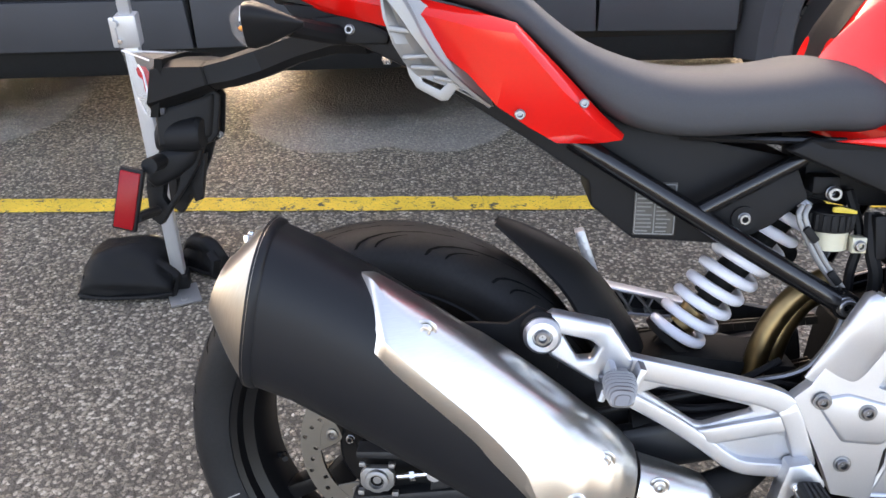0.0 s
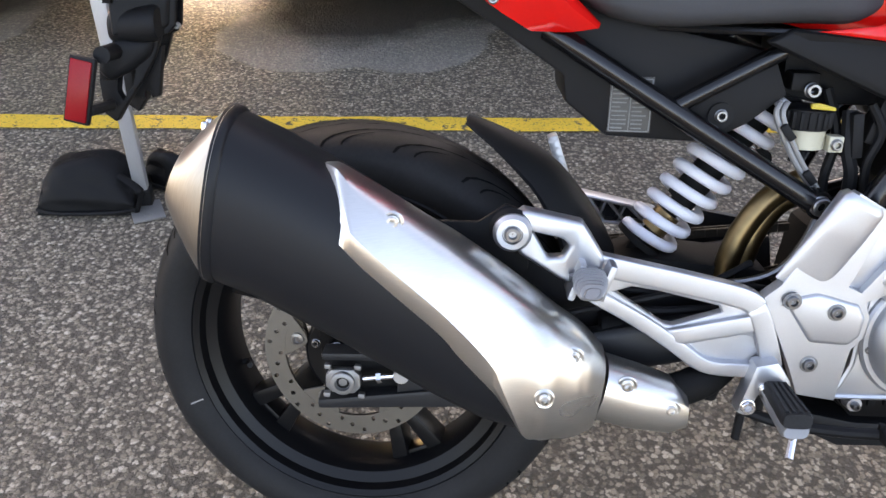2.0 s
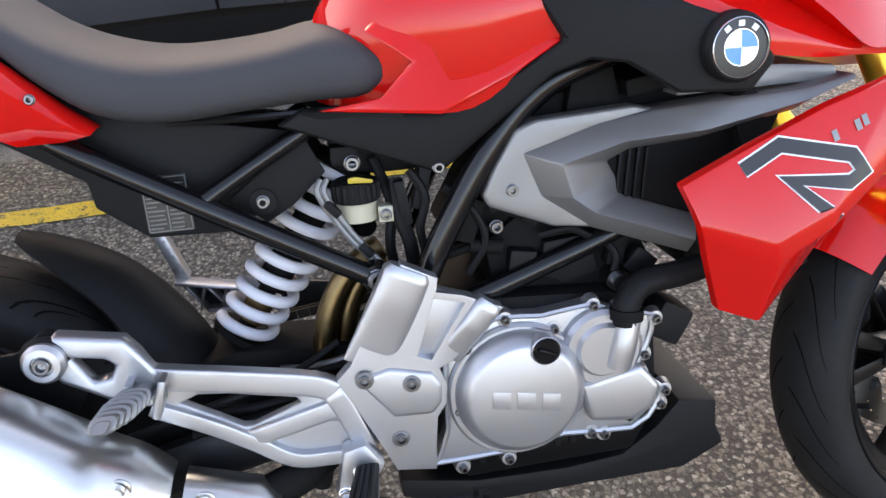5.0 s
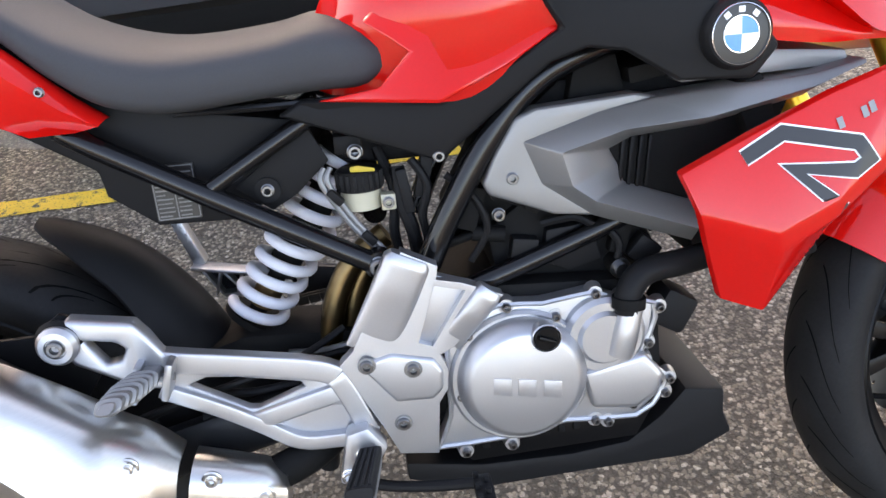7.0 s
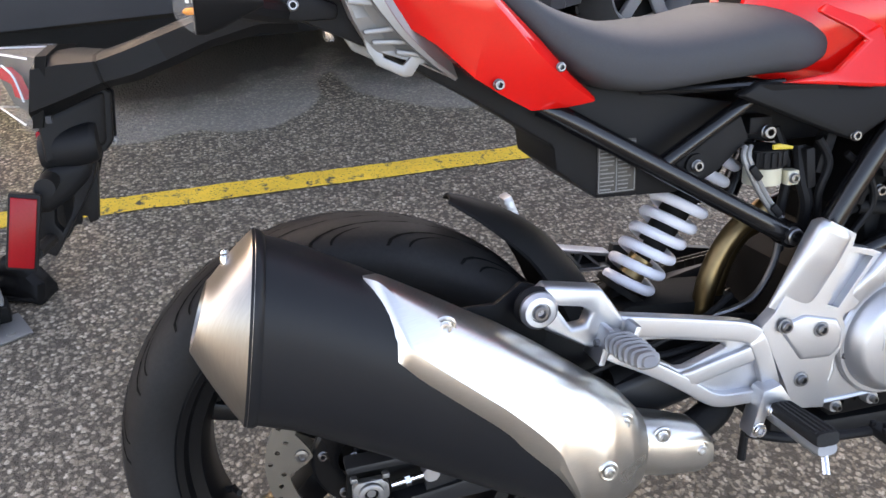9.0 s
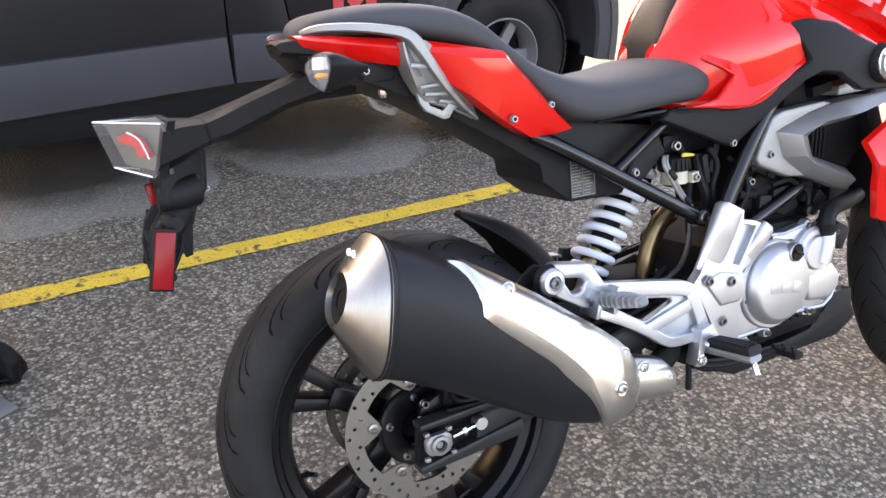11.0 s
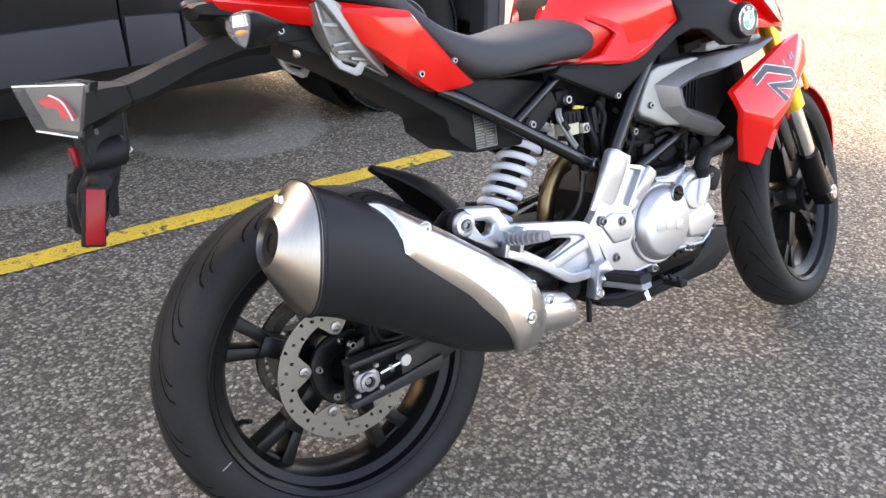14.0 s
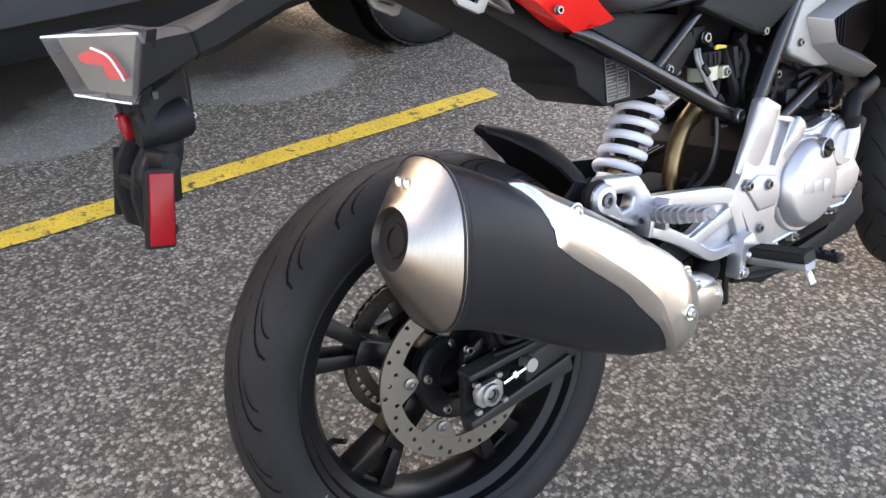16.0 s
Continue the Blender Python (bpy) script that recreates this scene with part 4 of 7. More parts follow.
    # header seen behind the shock
    for d, y in ((0.0, -0.040), (0.024, -0.022)):
        part("header_pipe", tube([(0.446 + d, y, 0.385), (0.450 + d, y, 0.425), (0.462 + d, y, 0.480), (0.490 + d * 0.8, y, 0.528 - d * 0.4), (0.530 + d * 0.3, y, 0.556 - d)], 0.0140, 16), HEAT, ex, "heat-tinted golden exhaust pipe")


muffler()


# ---- seat, tank, tail ----
def seat():
    top = [(-0.104, 0.892), (-0.098, 0.902), (-0.078, 0.914), (0.000, 0.921), (0.080, 0.914), (0.135, 0.893), (0.185, 0.852), (0.230, 0.822), (0.290, 0.800), (0.350, 0.792), (0.433, 0.797), (0.485, 0.806), (0.530, 0.796), (0.568, 0.768)]
    bot = [(-0.104, 0.886), (-0.096, 0.882), (-0.078, 0.880), (0.000, 0.876), (0.080, 0.862), (0.135, 0.842), (0.185, 0.805), (0.225, 0.765), (0.270, 0.734), (0.330, 0.722), (0.420, 0.727), (0.480, 0.729), (0.530, 0.730), (0.566, 0.756)]
    wid = [0.022, 0.046, 0.070, 0.100, 0.110, 0.110, 0.112, 0.118, 0.126, 0.130, 0.129, 0.124, 0.113, 0.096]
    rings = []
    T, Bq, Wd = smooth_line([(x, 0, z) for x, z in top], 4), smooth_line([(x, 0, z) for x, z in bot], 4), smooth_line([(v, 0, 0) for v in wid], 4)
    for t, b, w in zip(T, Bq, Wd):
        c = (t + b) / 2
        rings.append(section(c, (t - b) / 2, (0, -1, 0), w.x, 32, 2.6, 4.0))
    s = part("seat", loft(rings), VINYL, bike, "dark grey vinyl stepped seat", angle=60)


seat()

TANK = [  # x, spine z, then (y, z) of shoulder, crease, scoop, ridge, flank, hem
    (0.478, 0.800, 0.022, 0.799, 0.032, 0.794, 0.036, 0.788, 0.040, 0.780, 0.046, 0.760, 0.050, 0.726),
    (0.498, 0.846, 0.030, 0.843, 0.046, 0.830, 0.052, 0.820, 0.058, 0.808, 0.072, 0.775, 0.074, 0.722),
    (0.550, 0.914, 0.055, 0.902, 0.078, 0.882, 0.088, 0.868, 0.096, 0.852, 0.112, 0.800, 0.102, 0.716),
    (0.630, 0.964, 0.075, 0.946, 0.106, 0.909, 0.118, 0.892, 0.127, 0.872, 0.148, 0.810, 0.132, 0.716),
    (0.710, 0.975, 0.088, 0.950, 0.122, 0.902, 0.121, 0.884, 0.138, 0.857, 0.158, 0.820, 0.150, 0.768),
    (0.800, 0.968, 0.100, 0.934, 0.142, 0.882, 0.124, 0.864, 0.148, 0.838, 0.166, 0.812, 0.164, 0.776),
    (0.900, 0.948, 0.110, 0.900, 0.155, 0.838, 0.122, 0.826, 0.150, 0.796, 0.166, 0.775, 0.166, 0.750),
    (0.980, 0.920, 0.114, 0.860, 0.156, 0.786, 0.126, 0.782, 0.142, 0.764, 0.150, 0.752, 0.148, 0.736),
    (1.040, 0.894, 0.106, 0.832, 0.151, 0.742, 0.138, 0.742, 0.138, 0.739, 0.138, 0.737, 0.137, 0.733),
    (1.098, 0.862, 0.084, 0.812, 0.122, 0.742, 0.120, 0.739, 0.119, 0.736, 0.118, 0.733, 0.116, 0.728)]


def tank_skin():
    """Rings of the tank's shell, from hem to hem, with a hard crease and a scoop under it."""
    cols = [smooth_line([(r[0], r[i], r[i + 1]) for r in TANK], 5) for i in (2, 4, 6, 8, 10, 12)]
    bend = [float(np.interp(r[0], [0.478, 0.498, 0.55, 0.63], [0.012, 0.010, 0.005, 0.0])) for r in TANK]  # the spine starts ahead of the sides
    tops = smooth_line([(r[0] + d, 0, r[1]) for r, d in zip(TANK, bend)], 5)
    cols[0] = smooth_line([(r[0] + d * 0.6, r[2], r[3]) for r, d in zip(TANK, bend)], 5)
    rings = []
    for t, sh, cr, sc, ri, fl, he in zip(tops, *cols):
        low = smooth_line([he, fl, ri], 4)
        mid = [ri.lerp(sc, k / 4) for k in range(1, 4)] + [sc.lerp(cr, k / 3) for k in range(0, 3)]
        high = smooth_line([cr, sh, (t.x, t.y, t.z), (sh.x, -sh.y, sh.z)], 6)[:13]
        half = low + mid + high
        rings.append(half + [Vector((p.x, -p.y, p.z)) for p in half[-2::-1]])
    return rings


def tank():
    tk = part("fuel_tank", loft(tank_skin()), RED, bike, "glossy red fuel tank", angle=24)
    # black pad along the spine
    strip = []
    for ring in tank_skin()[0:23]:
        mid = ring[len(ring) // 2]
        near = ring[len(ring) // 2 - 3]
        strip.append([(mid.x - 0.003, y, mid.z + (near.z - mid.z) * (y / near.y) ** 2 + (0.0045 if abs(y) < 0.041 else 0.0012)) for y in (-0.045, -0.040, -0.020, 0, 0.020, 0.040, 0.045)])
    part("tank_pad", loft(strip, closed=False), BLACK, tk, "black rubber strip along the tank")
    for s in (-1, 1):
        wing = prism([(0.478, 0.726), (0.540, 0.734), (0.572, 0.766), (0.556, 0.779), (0.530, 0.796), (0.560, 0.822), (0.640, 0.822), (0.690, 0.806), (0.716, 0.776), (0.667, 0.746), (0.598, 0.714)], s * 0.126, s * 0.138, 0.004, 3)
        for v in wing.verts:
            v.co.y += s * (float(np.interp(v.co.x, [0.5, 0.6, 0.72], [-0.006, 0.004, 0.020])) - 1.0 * max(0, v.co.z - 0.774))
        part("tank_wing", wing, RED, tk)
        part("tank_bolt", bolt_bm((0.975, s * 0.150, 0.806), 0.005, 0.006, s), REDLENS, tk)
    part("filler_cap", lathe([(0.0, 0.040), (0.006, 0.040), (0.009, 0.034), (0.009, 0.001)], (0.86, 0, 0.957), 32, axis="z"), BLACK, tk)
    return tk


tank()


def shell_of(verts, faces, y_back, s, edge=0.0025, lip=0.0):
    """A folded sheet of named corners, with its rim returned to y_back, or by the width of a lip."""
    bm = bmesh.new()
    vs = {k: bm.verts.new((x, s * y, z)) for k, (x, y, z) in verts.items()}
    for f in faces:
        bm.faces.new([vs[k] for k in f.split()])
    rim = [e for e in bm.edges if len(e.link_faces) == 1]
    got = bmesh.ops.extrude_edge_only(bm, edges=rim)
    for g in got["geom"]:
        if isinstance(g, bmesh.types.BMVert):
            g.co.y = g.co.y - s * lip if lip else s * y_back
    bmesh.ops.recalc_face_normals(bm, faces=bm.faces)
    return bevel(bm, edge, 2, 9)


SHROUD = {"a0": (0.849, 0.160, 0.629), "a1": (0.919, 0.160, 0.661), "a2": (1.001, 0.158, 0.694), "a3": (1.078, 0.152, 0.716), "a4": (1.114, 0.144, 0.696),
          "m0": (0.858, 0.168, 0.606), "b0": (0.864, 0.172, 0.590), "b1": (0.939, 0.185, 0.566), "b2": (1.001, 0.182, 0.592), "b3": (1.100, 0.156, 0.658),
          "c0": (0.868, 0.170, 0.578), "c1": (0.945, 0.183, 0.546), "c2": (1.004, 0.178, 0.575), "c3": (1.090, 0.154, 0.634),
          "d0": (0.878, 0.160, 0.548), "d1": (0.898, 0.148, 0.486), "d2": (0.944, 0.150, 0.467), "d3": (1.010, 0.150, 0.556), "d4": (1.076, 0.146, 0.612)}
SHROUD_TOP = (("a0", "a1", "b1"), ("a1", "a2", "b1"), ("a2", "b2", "b1"), ("a2", "a3", "b2"), ("a3", "a4", "b3"), ("a3", "b3", "b2"))


def shroud_y(x, z):
    """How far out the shroud's upper facets stand at a point."""
    for f in SHROUD_TOP:
        (x0, y0, z0), (x1, y1, z1), (x2, y2, z2) = (SHROUD[k] for k in f)
        det = (z1 - z2) * (x0 - x2) + (x2 - x1) * (z0 - z2)
        u = ((z1 - z2) * (x - x2) + (x2 - x1) * (z - z2)) / det
        v = ((z2 - z0) * (x - x2) + (x0 - x2) * (z - z2)) / det
        if u > -0.02 and v > -0.02 and u + v < 1.02:
            return u * y0 + v * y1 + (1 - u - v) * y2
    return 0.176


def stroke(line, w, lift, s):
    """A printed stroke with mitred corners that follows the shroud's facets."""
    pts = [Vector(p) for p in line]
    bm = bmesh.new()
    rows = []
    for i, p in enumerate(pts):
        d0 = (p - pts[i - 1]).normalized() if i else None
        d1 = (pts[i + 1] - p).normalized() if i + 1 < len(pts) else None
        d0, d1 = d0 or d1, d1 or d0
        n0, n1 = Vector((-d0.y, d0.x)), Vector((-d1.y, d1.x))
        n = (n0 + n1).normalized()
        k = min(1.9, 1 / max(0.4, n.dot(n0)))
        rows.append((p + n * (w / 2 * k), p - n * (w / 2 * k)))
    fine = []
    for (a, b), (c, d) in zip(rows, rows[1:]):
        fine += [(a.lerp(c, k / 6), b.lerp(d, k / 6)) for k in range(6)]
    fine.append(rows[-1])
    vs = [[bm.verts.new((p.x, s * (shroud_y(p.x, p.y) + lift), p.y)) for p in (a, a.lerp(b, 0.33), a.lerp(b, 0.67), b)] for a, b in fine]
    for r0, r1 in zip(vs, vs[1:]):
        for k in range(3):
            bm.faces.new((r0[k], r0[k + 1], r1[k + 1], r1[k]))
    return bm


def flank(side):
    """Black knee panel with the badge, silver intake cover, red shroud: one of each side."""
    s = side
    Y = lambda y: s * y
    # black side panel: swept plate from the seat to the badge
    pts = [(0.436, 0.713), (0.462, 0.727), (0.600, 0.712), (0.667, 0.745), (0.716, 0.776), (0.704, 0.795), (0.678, 0.840), (0.712, 0.844), (0.765, 0.834), (0.835, 0.800), (0.900, 0.776), (0.925, 0.742), (0.900, 0.712), (0.826, 0.717), (0.775, 0.750), (0.740, 0.756), (0.705, 0.745), (0.655, 0.700), (0.596, 0.648), (0.584, 0.652)]
    pan = part("side_panel", prism(pts, Y(0.140), Y(0.158), 0.006, 3), BLACK, bike, "matt black knee panel")
    for v in pan.data.vertices:
        v.co.y += s * float(np.interp(v.co.x, [0.43, 0.58, 0.66, 0.70, 0.80, 0.90], [-0.044, -0.054, -0.020, 0.004, 0.018, 0.018]))
    fold = prism([(0.440, 0.712), (0.462, 0.724), (0.560, 0.716), (0.584, 0.664), (0.580, 0.656)], Y(0.100), Y(0.113), 0.0)
    for v in fold.verts:
        if abs(v.co.y) > 0.107:
            v.co.y -= s * 0.20 * max(0, 0.700 - v.co.z) + s * 0.012 * (v.co.x < 0.45)
    part("panel_fold", bevel(fold, 0.003), BLACK, pan)
    part("bolt", bolt_bm((0.594, Y(0.109), 0.655), 0.0060, 0.005, s), BOLT, pan)
    # round badge on a black boss
    bx, bz, by = 0.879, 0.757, 0.172
    boss = part("badge_boss", lathe([(0, 0.038), (s * 0.010, 0.037), (s * 0.0145, 0.0335), (s * 0.015, 0.033), (s * 0.015, 0.001)], (bx, Y(by), bz), 40), BLACK, bike)
    boss.matrix_local = Matrix.Translation((bx, Y(by), bz)) @ Matrix.Diagonal((0.91, 1, 0.91, 1)) @ Matrix.Translation((-bx, -Y(by), -bz))
    part("badge_ring", lathe([(s * 0.0150, 0.0318), (s * 0.0172, 0.0312), (s * 0.0176, 0.0304), (s * 0.016, 0.0298)], (bx, Y(by), bz), 40), CHROME, boss)
    part("badge_disc", lathe([(s * 0.0155, 0.0300), (s * 0.0164, 0.018), (s * 0.0164, 0.001)], (bx, Y(by), bz), 40), DECAL, boss)
    part("badge_inner_ring", lathe([(s * 0.0164, 0.0192), (s * 0.0174, 0.0190), (s * 0.0174, 0.0182), (s * 0.0164, 0.0180)], (bx, Y(by), bz), 40), CHROME, boss)
    for a in (52, 90, 128):
        c, d = math.cos(radians(a)), math.sin(radians(a))
        part("badge_mark", bar((bx + 0.0215 * c, bz + 0.0215 * d), (bx + 0.0275 * c, bz + 0.0275 * d), 0.0065, Y(by + 0.0160), Y(by + 0.0168), edge=0), BADGEWHITE, boss)
    for q in range(4):
        bm = bmesh.new()
        vs = [bm.verts.new((bx, Y(by) + s * 0.0178, bz))] + [bm.verts.new((bx + 0.0178 * math.cos(a), Y(by) + s * 0.0170, bz + 0.0178 * math.sin(a))) for a in (math.pi / 2 * (q + k / 8) for k in range(9))]
        bm.faces.new(vs)
        part("badge_quarter", bm, BADGEWHITE if q % 2 else BLUE, boss)
    # silver intake cover: a mounting plate and a folded arrow round a dark duct
    pl = [(0.637, 0.624), (0.650, 0.652), (0.674, 0.690), (0.697, 0.698), (0.800, 0.703), (0.830, 0.696), (0.760, 0.684), (0.690, 0.664), (0.705, 0.618), (0.760, 0.576), (0.711, 0.583), (0.642, 0.612)]
    cov = part("intake_cover", prism(pl, Y(0.112), Y(0.140), 0.005, 3), SILVER, bike, "satin silver intake cover")
    cov.location = (-0.001, Y(-0.017), -0.002)
    k = {"f0": (0.681, 0.140, 0.665), "f1": (0.763, 0.142, 0.688), "f2": (0.816, 0.146, 0.697), "f3": (0.985, 0.152, 0.706), "f4": (1.040, 0.150, 0.716),
         "i0": (0.716, 0.166, 0.655), "i1": (0.782, 0.167, 0.672), "i2": (0.870, 0.165, 0.675), "i3": (0.985, 0.160, 0.694), "i4": (1.040, 0.154, 0.712),
         "l1": (0.699, 0.140, 0.618), "l2": (0.754, 0.140, 0.577), "l3": (0.862, 0.142, 0.536), "j1": (0.726, 0.166, 0.619), "j2": (0.749, 0.167, 0.601), "j3": (0.862, 0.162, 0.556),
         "r0": (0.775, 0.128, 0.645), "r1": (0.800, 0.126, 0.655), "r2": (0.880, 0.126, 0.660), "r3": (0.985, 0.130, 0.680), "s1": (0.785, 0.124, 0.628), "s2": (0.792, 0.124, 0.606), "s3": (0.880, 0.126, 0.572)}
    part("intake_blade", shell_of(k, ("f0 f1 i1 i0", "f1 f2 i2 i1", "f2 f3 i3 i2", "f3 f4 i4 i3", "f0 i0 j1 l1", "l1 j1 j2 l2", "l2 j2 j3 l3", "i0 i1 r1 r0", "i1 i2 r2 r1", "i2 i3 r3 r2", "i0 r0 s1 j1", "j1 s1 s2 j2", "j2 s2 s3 j3"), 0.108, s), SILVER, cov)
    duct = part("intake_duct", prism([(0.770, 0.650), (0.80, 0.668), (0.98, 0.690), (0.95, 0.62), (0.87, 0.560), (0.78, 0.596)], Y(0.106), Y(0.121), 0.002), DARK, cov, "dark inner duct")
    for i in range(4):
        part("duct_rib", bar((0.792 + 0.010 * i, 0.655), (0.786 + 0.010 * i, 0.600), 0.004, Y(0.119), Y(0.127), edge=0.001), BLACK, duct)
    part("bolt", bolt_bm((0.668, Y(0.140), 0.628), 0.0062, 0.005, s), BOLT, cov)
    # red radiator shroud: faceted wedge
    bm = shell_of(SHROUD, ("a0 a1 b1 b0 m0", "a1 a2 b1", "a2 b2 b1", "a2 a3 b2", "a3 a4 b3", "a3 b3 b2", "b0 b1 c1 c0", "b1 b2 c2 c1", "b2 b3 c3 c2", "c0 c1 d2 d1 d0", "c1 c2 d3 d2", "c2 c3 d4 d3"), 0.112, s, 0.003, 0.014)
    shr = part("radiator_shroud", bm, RED, bike, "glossy red radiator shroud with a dark graphic", angle=20)
    shr.location = (-0.028, Y(0.033), 0)
    mark = [(0.909, 0.640), (0.948, 0.661), (1.022, 0.645), (1.034, 0.628), (1.018, 0.619), (0.956, 0.626), (1.008, 0.580)]
    part("graphic_edge", stroke(mark, 0.0175, 0.0010, s), BADGEWHITE, shr, "thin white edge of the graphic")
    part("graphic", stroke(mark, 0.0140, 0.0016, s), DECAL, shr, "dark angular graphic")
    for i, x in enumerate((1.002, 1.019, 1.027, 1.035)):
        if i != 1:
            part("lettering_bar", stroke([(x, 0.664 + 0.004 * i), (x + 0.006, 0.666 + 0.004 * i)], 0.011, 0.0012, s), SILVER, shr)


for side in (-1, 1):
    flank(side)


def tail(side):
    s = side
    Y = lambda y: s * y
    # upper edge, crease and lower edge from the tail forwards, with how far out the crease stands
    stations = [((-0.116, 0.887), (-0.115, 0.882), (-0.100, 0.865), 0.066), ((-0.075, 0.883), (-0.075, 0.873), (-0.060, 0.852), 0.086), ((0.000, 0.873), (0.000, 0.860), (0.016, 0.836), 0.101), ((0.060, 0.864), (0.060, 0.848), (0.060, 0.818), 0.110),
                ((0.112, 0.852), (0.110, 0.836), (0.100, 0.790), 0.126), ((0.150, 0.842), (0.147, 0.832), (0.132, 0.758), 0.143), ((0.205, 0.788), (0.198, 0.776), (0.165, 0.736), 0.134), ((0.242, 0.750), (0.236, 0.742), (0.196, 0.718), 0.126), ((0.268, 0.727), (0.264, 0.723), (0.236, 0.717), 0.118)]
    rings = []
    for u, k, l, w in stations:
        mix2 = lambda p, q, f: (p[0] + (q[0] - p[0]) * f, p[1] + (q[1] - p[1]) * f)
        m1, m2 = mix2(u, k, 0.5), mix2(k, l, 0.55)
        rings.append([(u[0], Y(w - 0.030), u[1]), (u[0], Y(w - 0.014), u[1]), (m1[0], Y(w - 0.005), m1[1]), (k[0], Y(w), k[1]), (m2[0], Y(w - 0.004), m2[1]), (l[0], Y(w - 0.012), l[1]), (l[0], Y(w - 0.044), l[1])])
    bm = loft(rings)
    tp = part("tail_panel", bm, RED, bike, "glossy red tail panel", angle=32)
    part("bolt", bolt_bm((0.156, Y(0.131), 0.750), 0.0052, 0.006, s), BOLT, tp)
    part("bolt", bolt_bm((0.222, Y(0.129), 0.762), 0.0045, 0.004, s), BOLT, tp)
    # grab handle: cast rail with a webbed foot and a luggage loop
    line = smooth_line([(-0.112, Y(0.074), 0.889), (-0.092, Y(0.094), 0.892), (-0.050, Y(0.110), 0.889), (-0.005, Y(0.117), 0.881), (0.018, Y(0.118), 0.872), (0.034, Y(0.118), 0.852), (0.050, Y(0.117), 0.826), (0.068, Y(0.112), 0.802), (0.096, Y(0.100), 0.775), (0.124, Y(0.088), 0.753)], 5)
    rail = []
    for i, p in enumerate(line):
        f = i / (len(line) - 1)
        d = (line[min(i + 1, len(line) - 1)] - line[max(i - 1, 0)]).normalized()
        n = Vector((-d.z, 0, d.x)).normalized()
        h, w = float(np.interp(f, [0, 0.1, 0.35, 0.5, 0.7, 1.0], [0.002, 0.0045, 0.0065, 0.0085, 0.0045, 0.002])), float(np.interp(f, [0, 0.1, 0.5, 0.7, 1.0], [0.003, 0.007, 0.0085, 0.005, 0.003]))
        o = Vector((0, s, 0))
        rail.append([p + n * h * a + o * w * b for a, b in ((1, -1), (1, 0.55), (0.7, 1), (-0.8, 1), (-1, 0.7), (-1, -1))])
    g = part("grab_handle", loft(rail), RAIL, bike, "satin silver cast grab handle", angle=28)
    # foot: ribbed face turned back, plain face turned forward, meeting in the rail's crest
    foot_rows = []
    for z, xl, yl, xc, yc, xr, yr in ((0.866, 0.008, 0.116, 0.022, 0.117, 0.046, 0.106), (0.846, 0.011, 0.116, 0.036, 0.116, 0.074, 0.098), (0.820, 0.020, 0.112, 0.054, 0.114, 0.100, 0.091), (0.800, 0.031, 0.102, 0.070, 0.110, 0.112, 0.088), (0.786, 0.044, 0.094, 0.086, 0.103, 0.117, 0.087), (0.770, 0.088, 0.090, 0.104, 0.096, 0.121, 0.086), (0.753, 0.121, 0.086, 0.124, 0.088, 0.127, 0.085)):
        xm, ym = (xl + xc) / 2, (yl + yc) / 2 - 0.006
        foot_rows.append([(xl, Y(yl), z), (xl + 0.003, Y(yl), z), (xm, Y(ym), z), (xc - 0.004, Y(yc - 0.003), z), (xc, Y(yc), z), (xr, Y(yr), z), (xr, Y(0.078), z), (xl, Y(0.078), z)])
    foot = part("handle_foot", loft(foot_rows), RAIL, g, angle=20)
    for p, q, w, y0, y1 in (((0.016, 0.836), (0.046, 0.832), 0.006, 0.100, 0.1165), ((0.030, 0.806), (0.064, 0.808), 0.005, 0.092, 0.1105), ((0.038, 0.796), (0.076, 0.794), 0.005, 0.088, 0.1055), ((0.062, 0.785), (0.090, 0.780), 0.005, 0.084, 0.0995)):
        part("foot_rib", bar(p, q, w, Y(y0), Y(y1), edge=0.002), RAIL, foot)
    loop = [(0.030, 0.804), (0.035, 0.786), (0.043, 0.773), (0.070, 0.759), (0.078, 0.760), (0.086, 0.771), (0.094, 0.774), (0.070, 0.796)]
    part("luggage_loop", plate(loop, [[(0.048, 0.789), (0.050, 0.780), (0.069, 0.771), (0.077, 0.778), (0.075, 0.783), (0.054, 0.792)]], Y(0.086), Y(0.0935), 0.002), RAIL, g)
    # turn indicator on its stalk
    ic = Vector((-0.106, Y(0.160), 0.840)) if s < 0 else Vector((-0.048, 0.150, 0.876))
    ind = part("indicator", tube([(-0.03, Y(0.050), 0.826), (-0.055, Y(0.09), 0.830 if s < 0 else 0.850), (ic.x + 0.023, ic.y - s * 0.021, ic.z - 0.002)], 0.011, 10), BLACK, bike, "rear indicator with a clear lens")
    tilt = Vector((0.10, s * 0.99, 0))
    shape = smooth_line([(0, 0.95, 0), (0.8, 0.80, 0), (1.0, 0.25, 0), (0.42, -0.68, 0), (0, -1, 0), (-0.42, -0.68, 0), (-1.0, 0.25, 0), (-0.8, 0.80, 0), (0, 0.95, 0)], 4)[:-1]
    shell = lambda d, h, w: [ic + Vector((d, 0, h * p.y)) + tilt * (w * p.x) for p in shape]
    part("indicator_shell", loft([shell(*q) for q in ((-0.014, 0.0232, 0.0275), (-0.006, 0.0240, 0.0285), (0.008, 0.0195, 0.0230), (0.026, 0.011, 0.013), (0.044, 0.003, 0.004))]), BLACK, ind, angle=60)
    part("indicator_reflector", loft([shell(*q) for q in ((-0.0150, 0.0215, 0.0255), (-0.012, 0.012, 0.014), (-0.006, 0.002, 0.003))]), CHROME, ind)
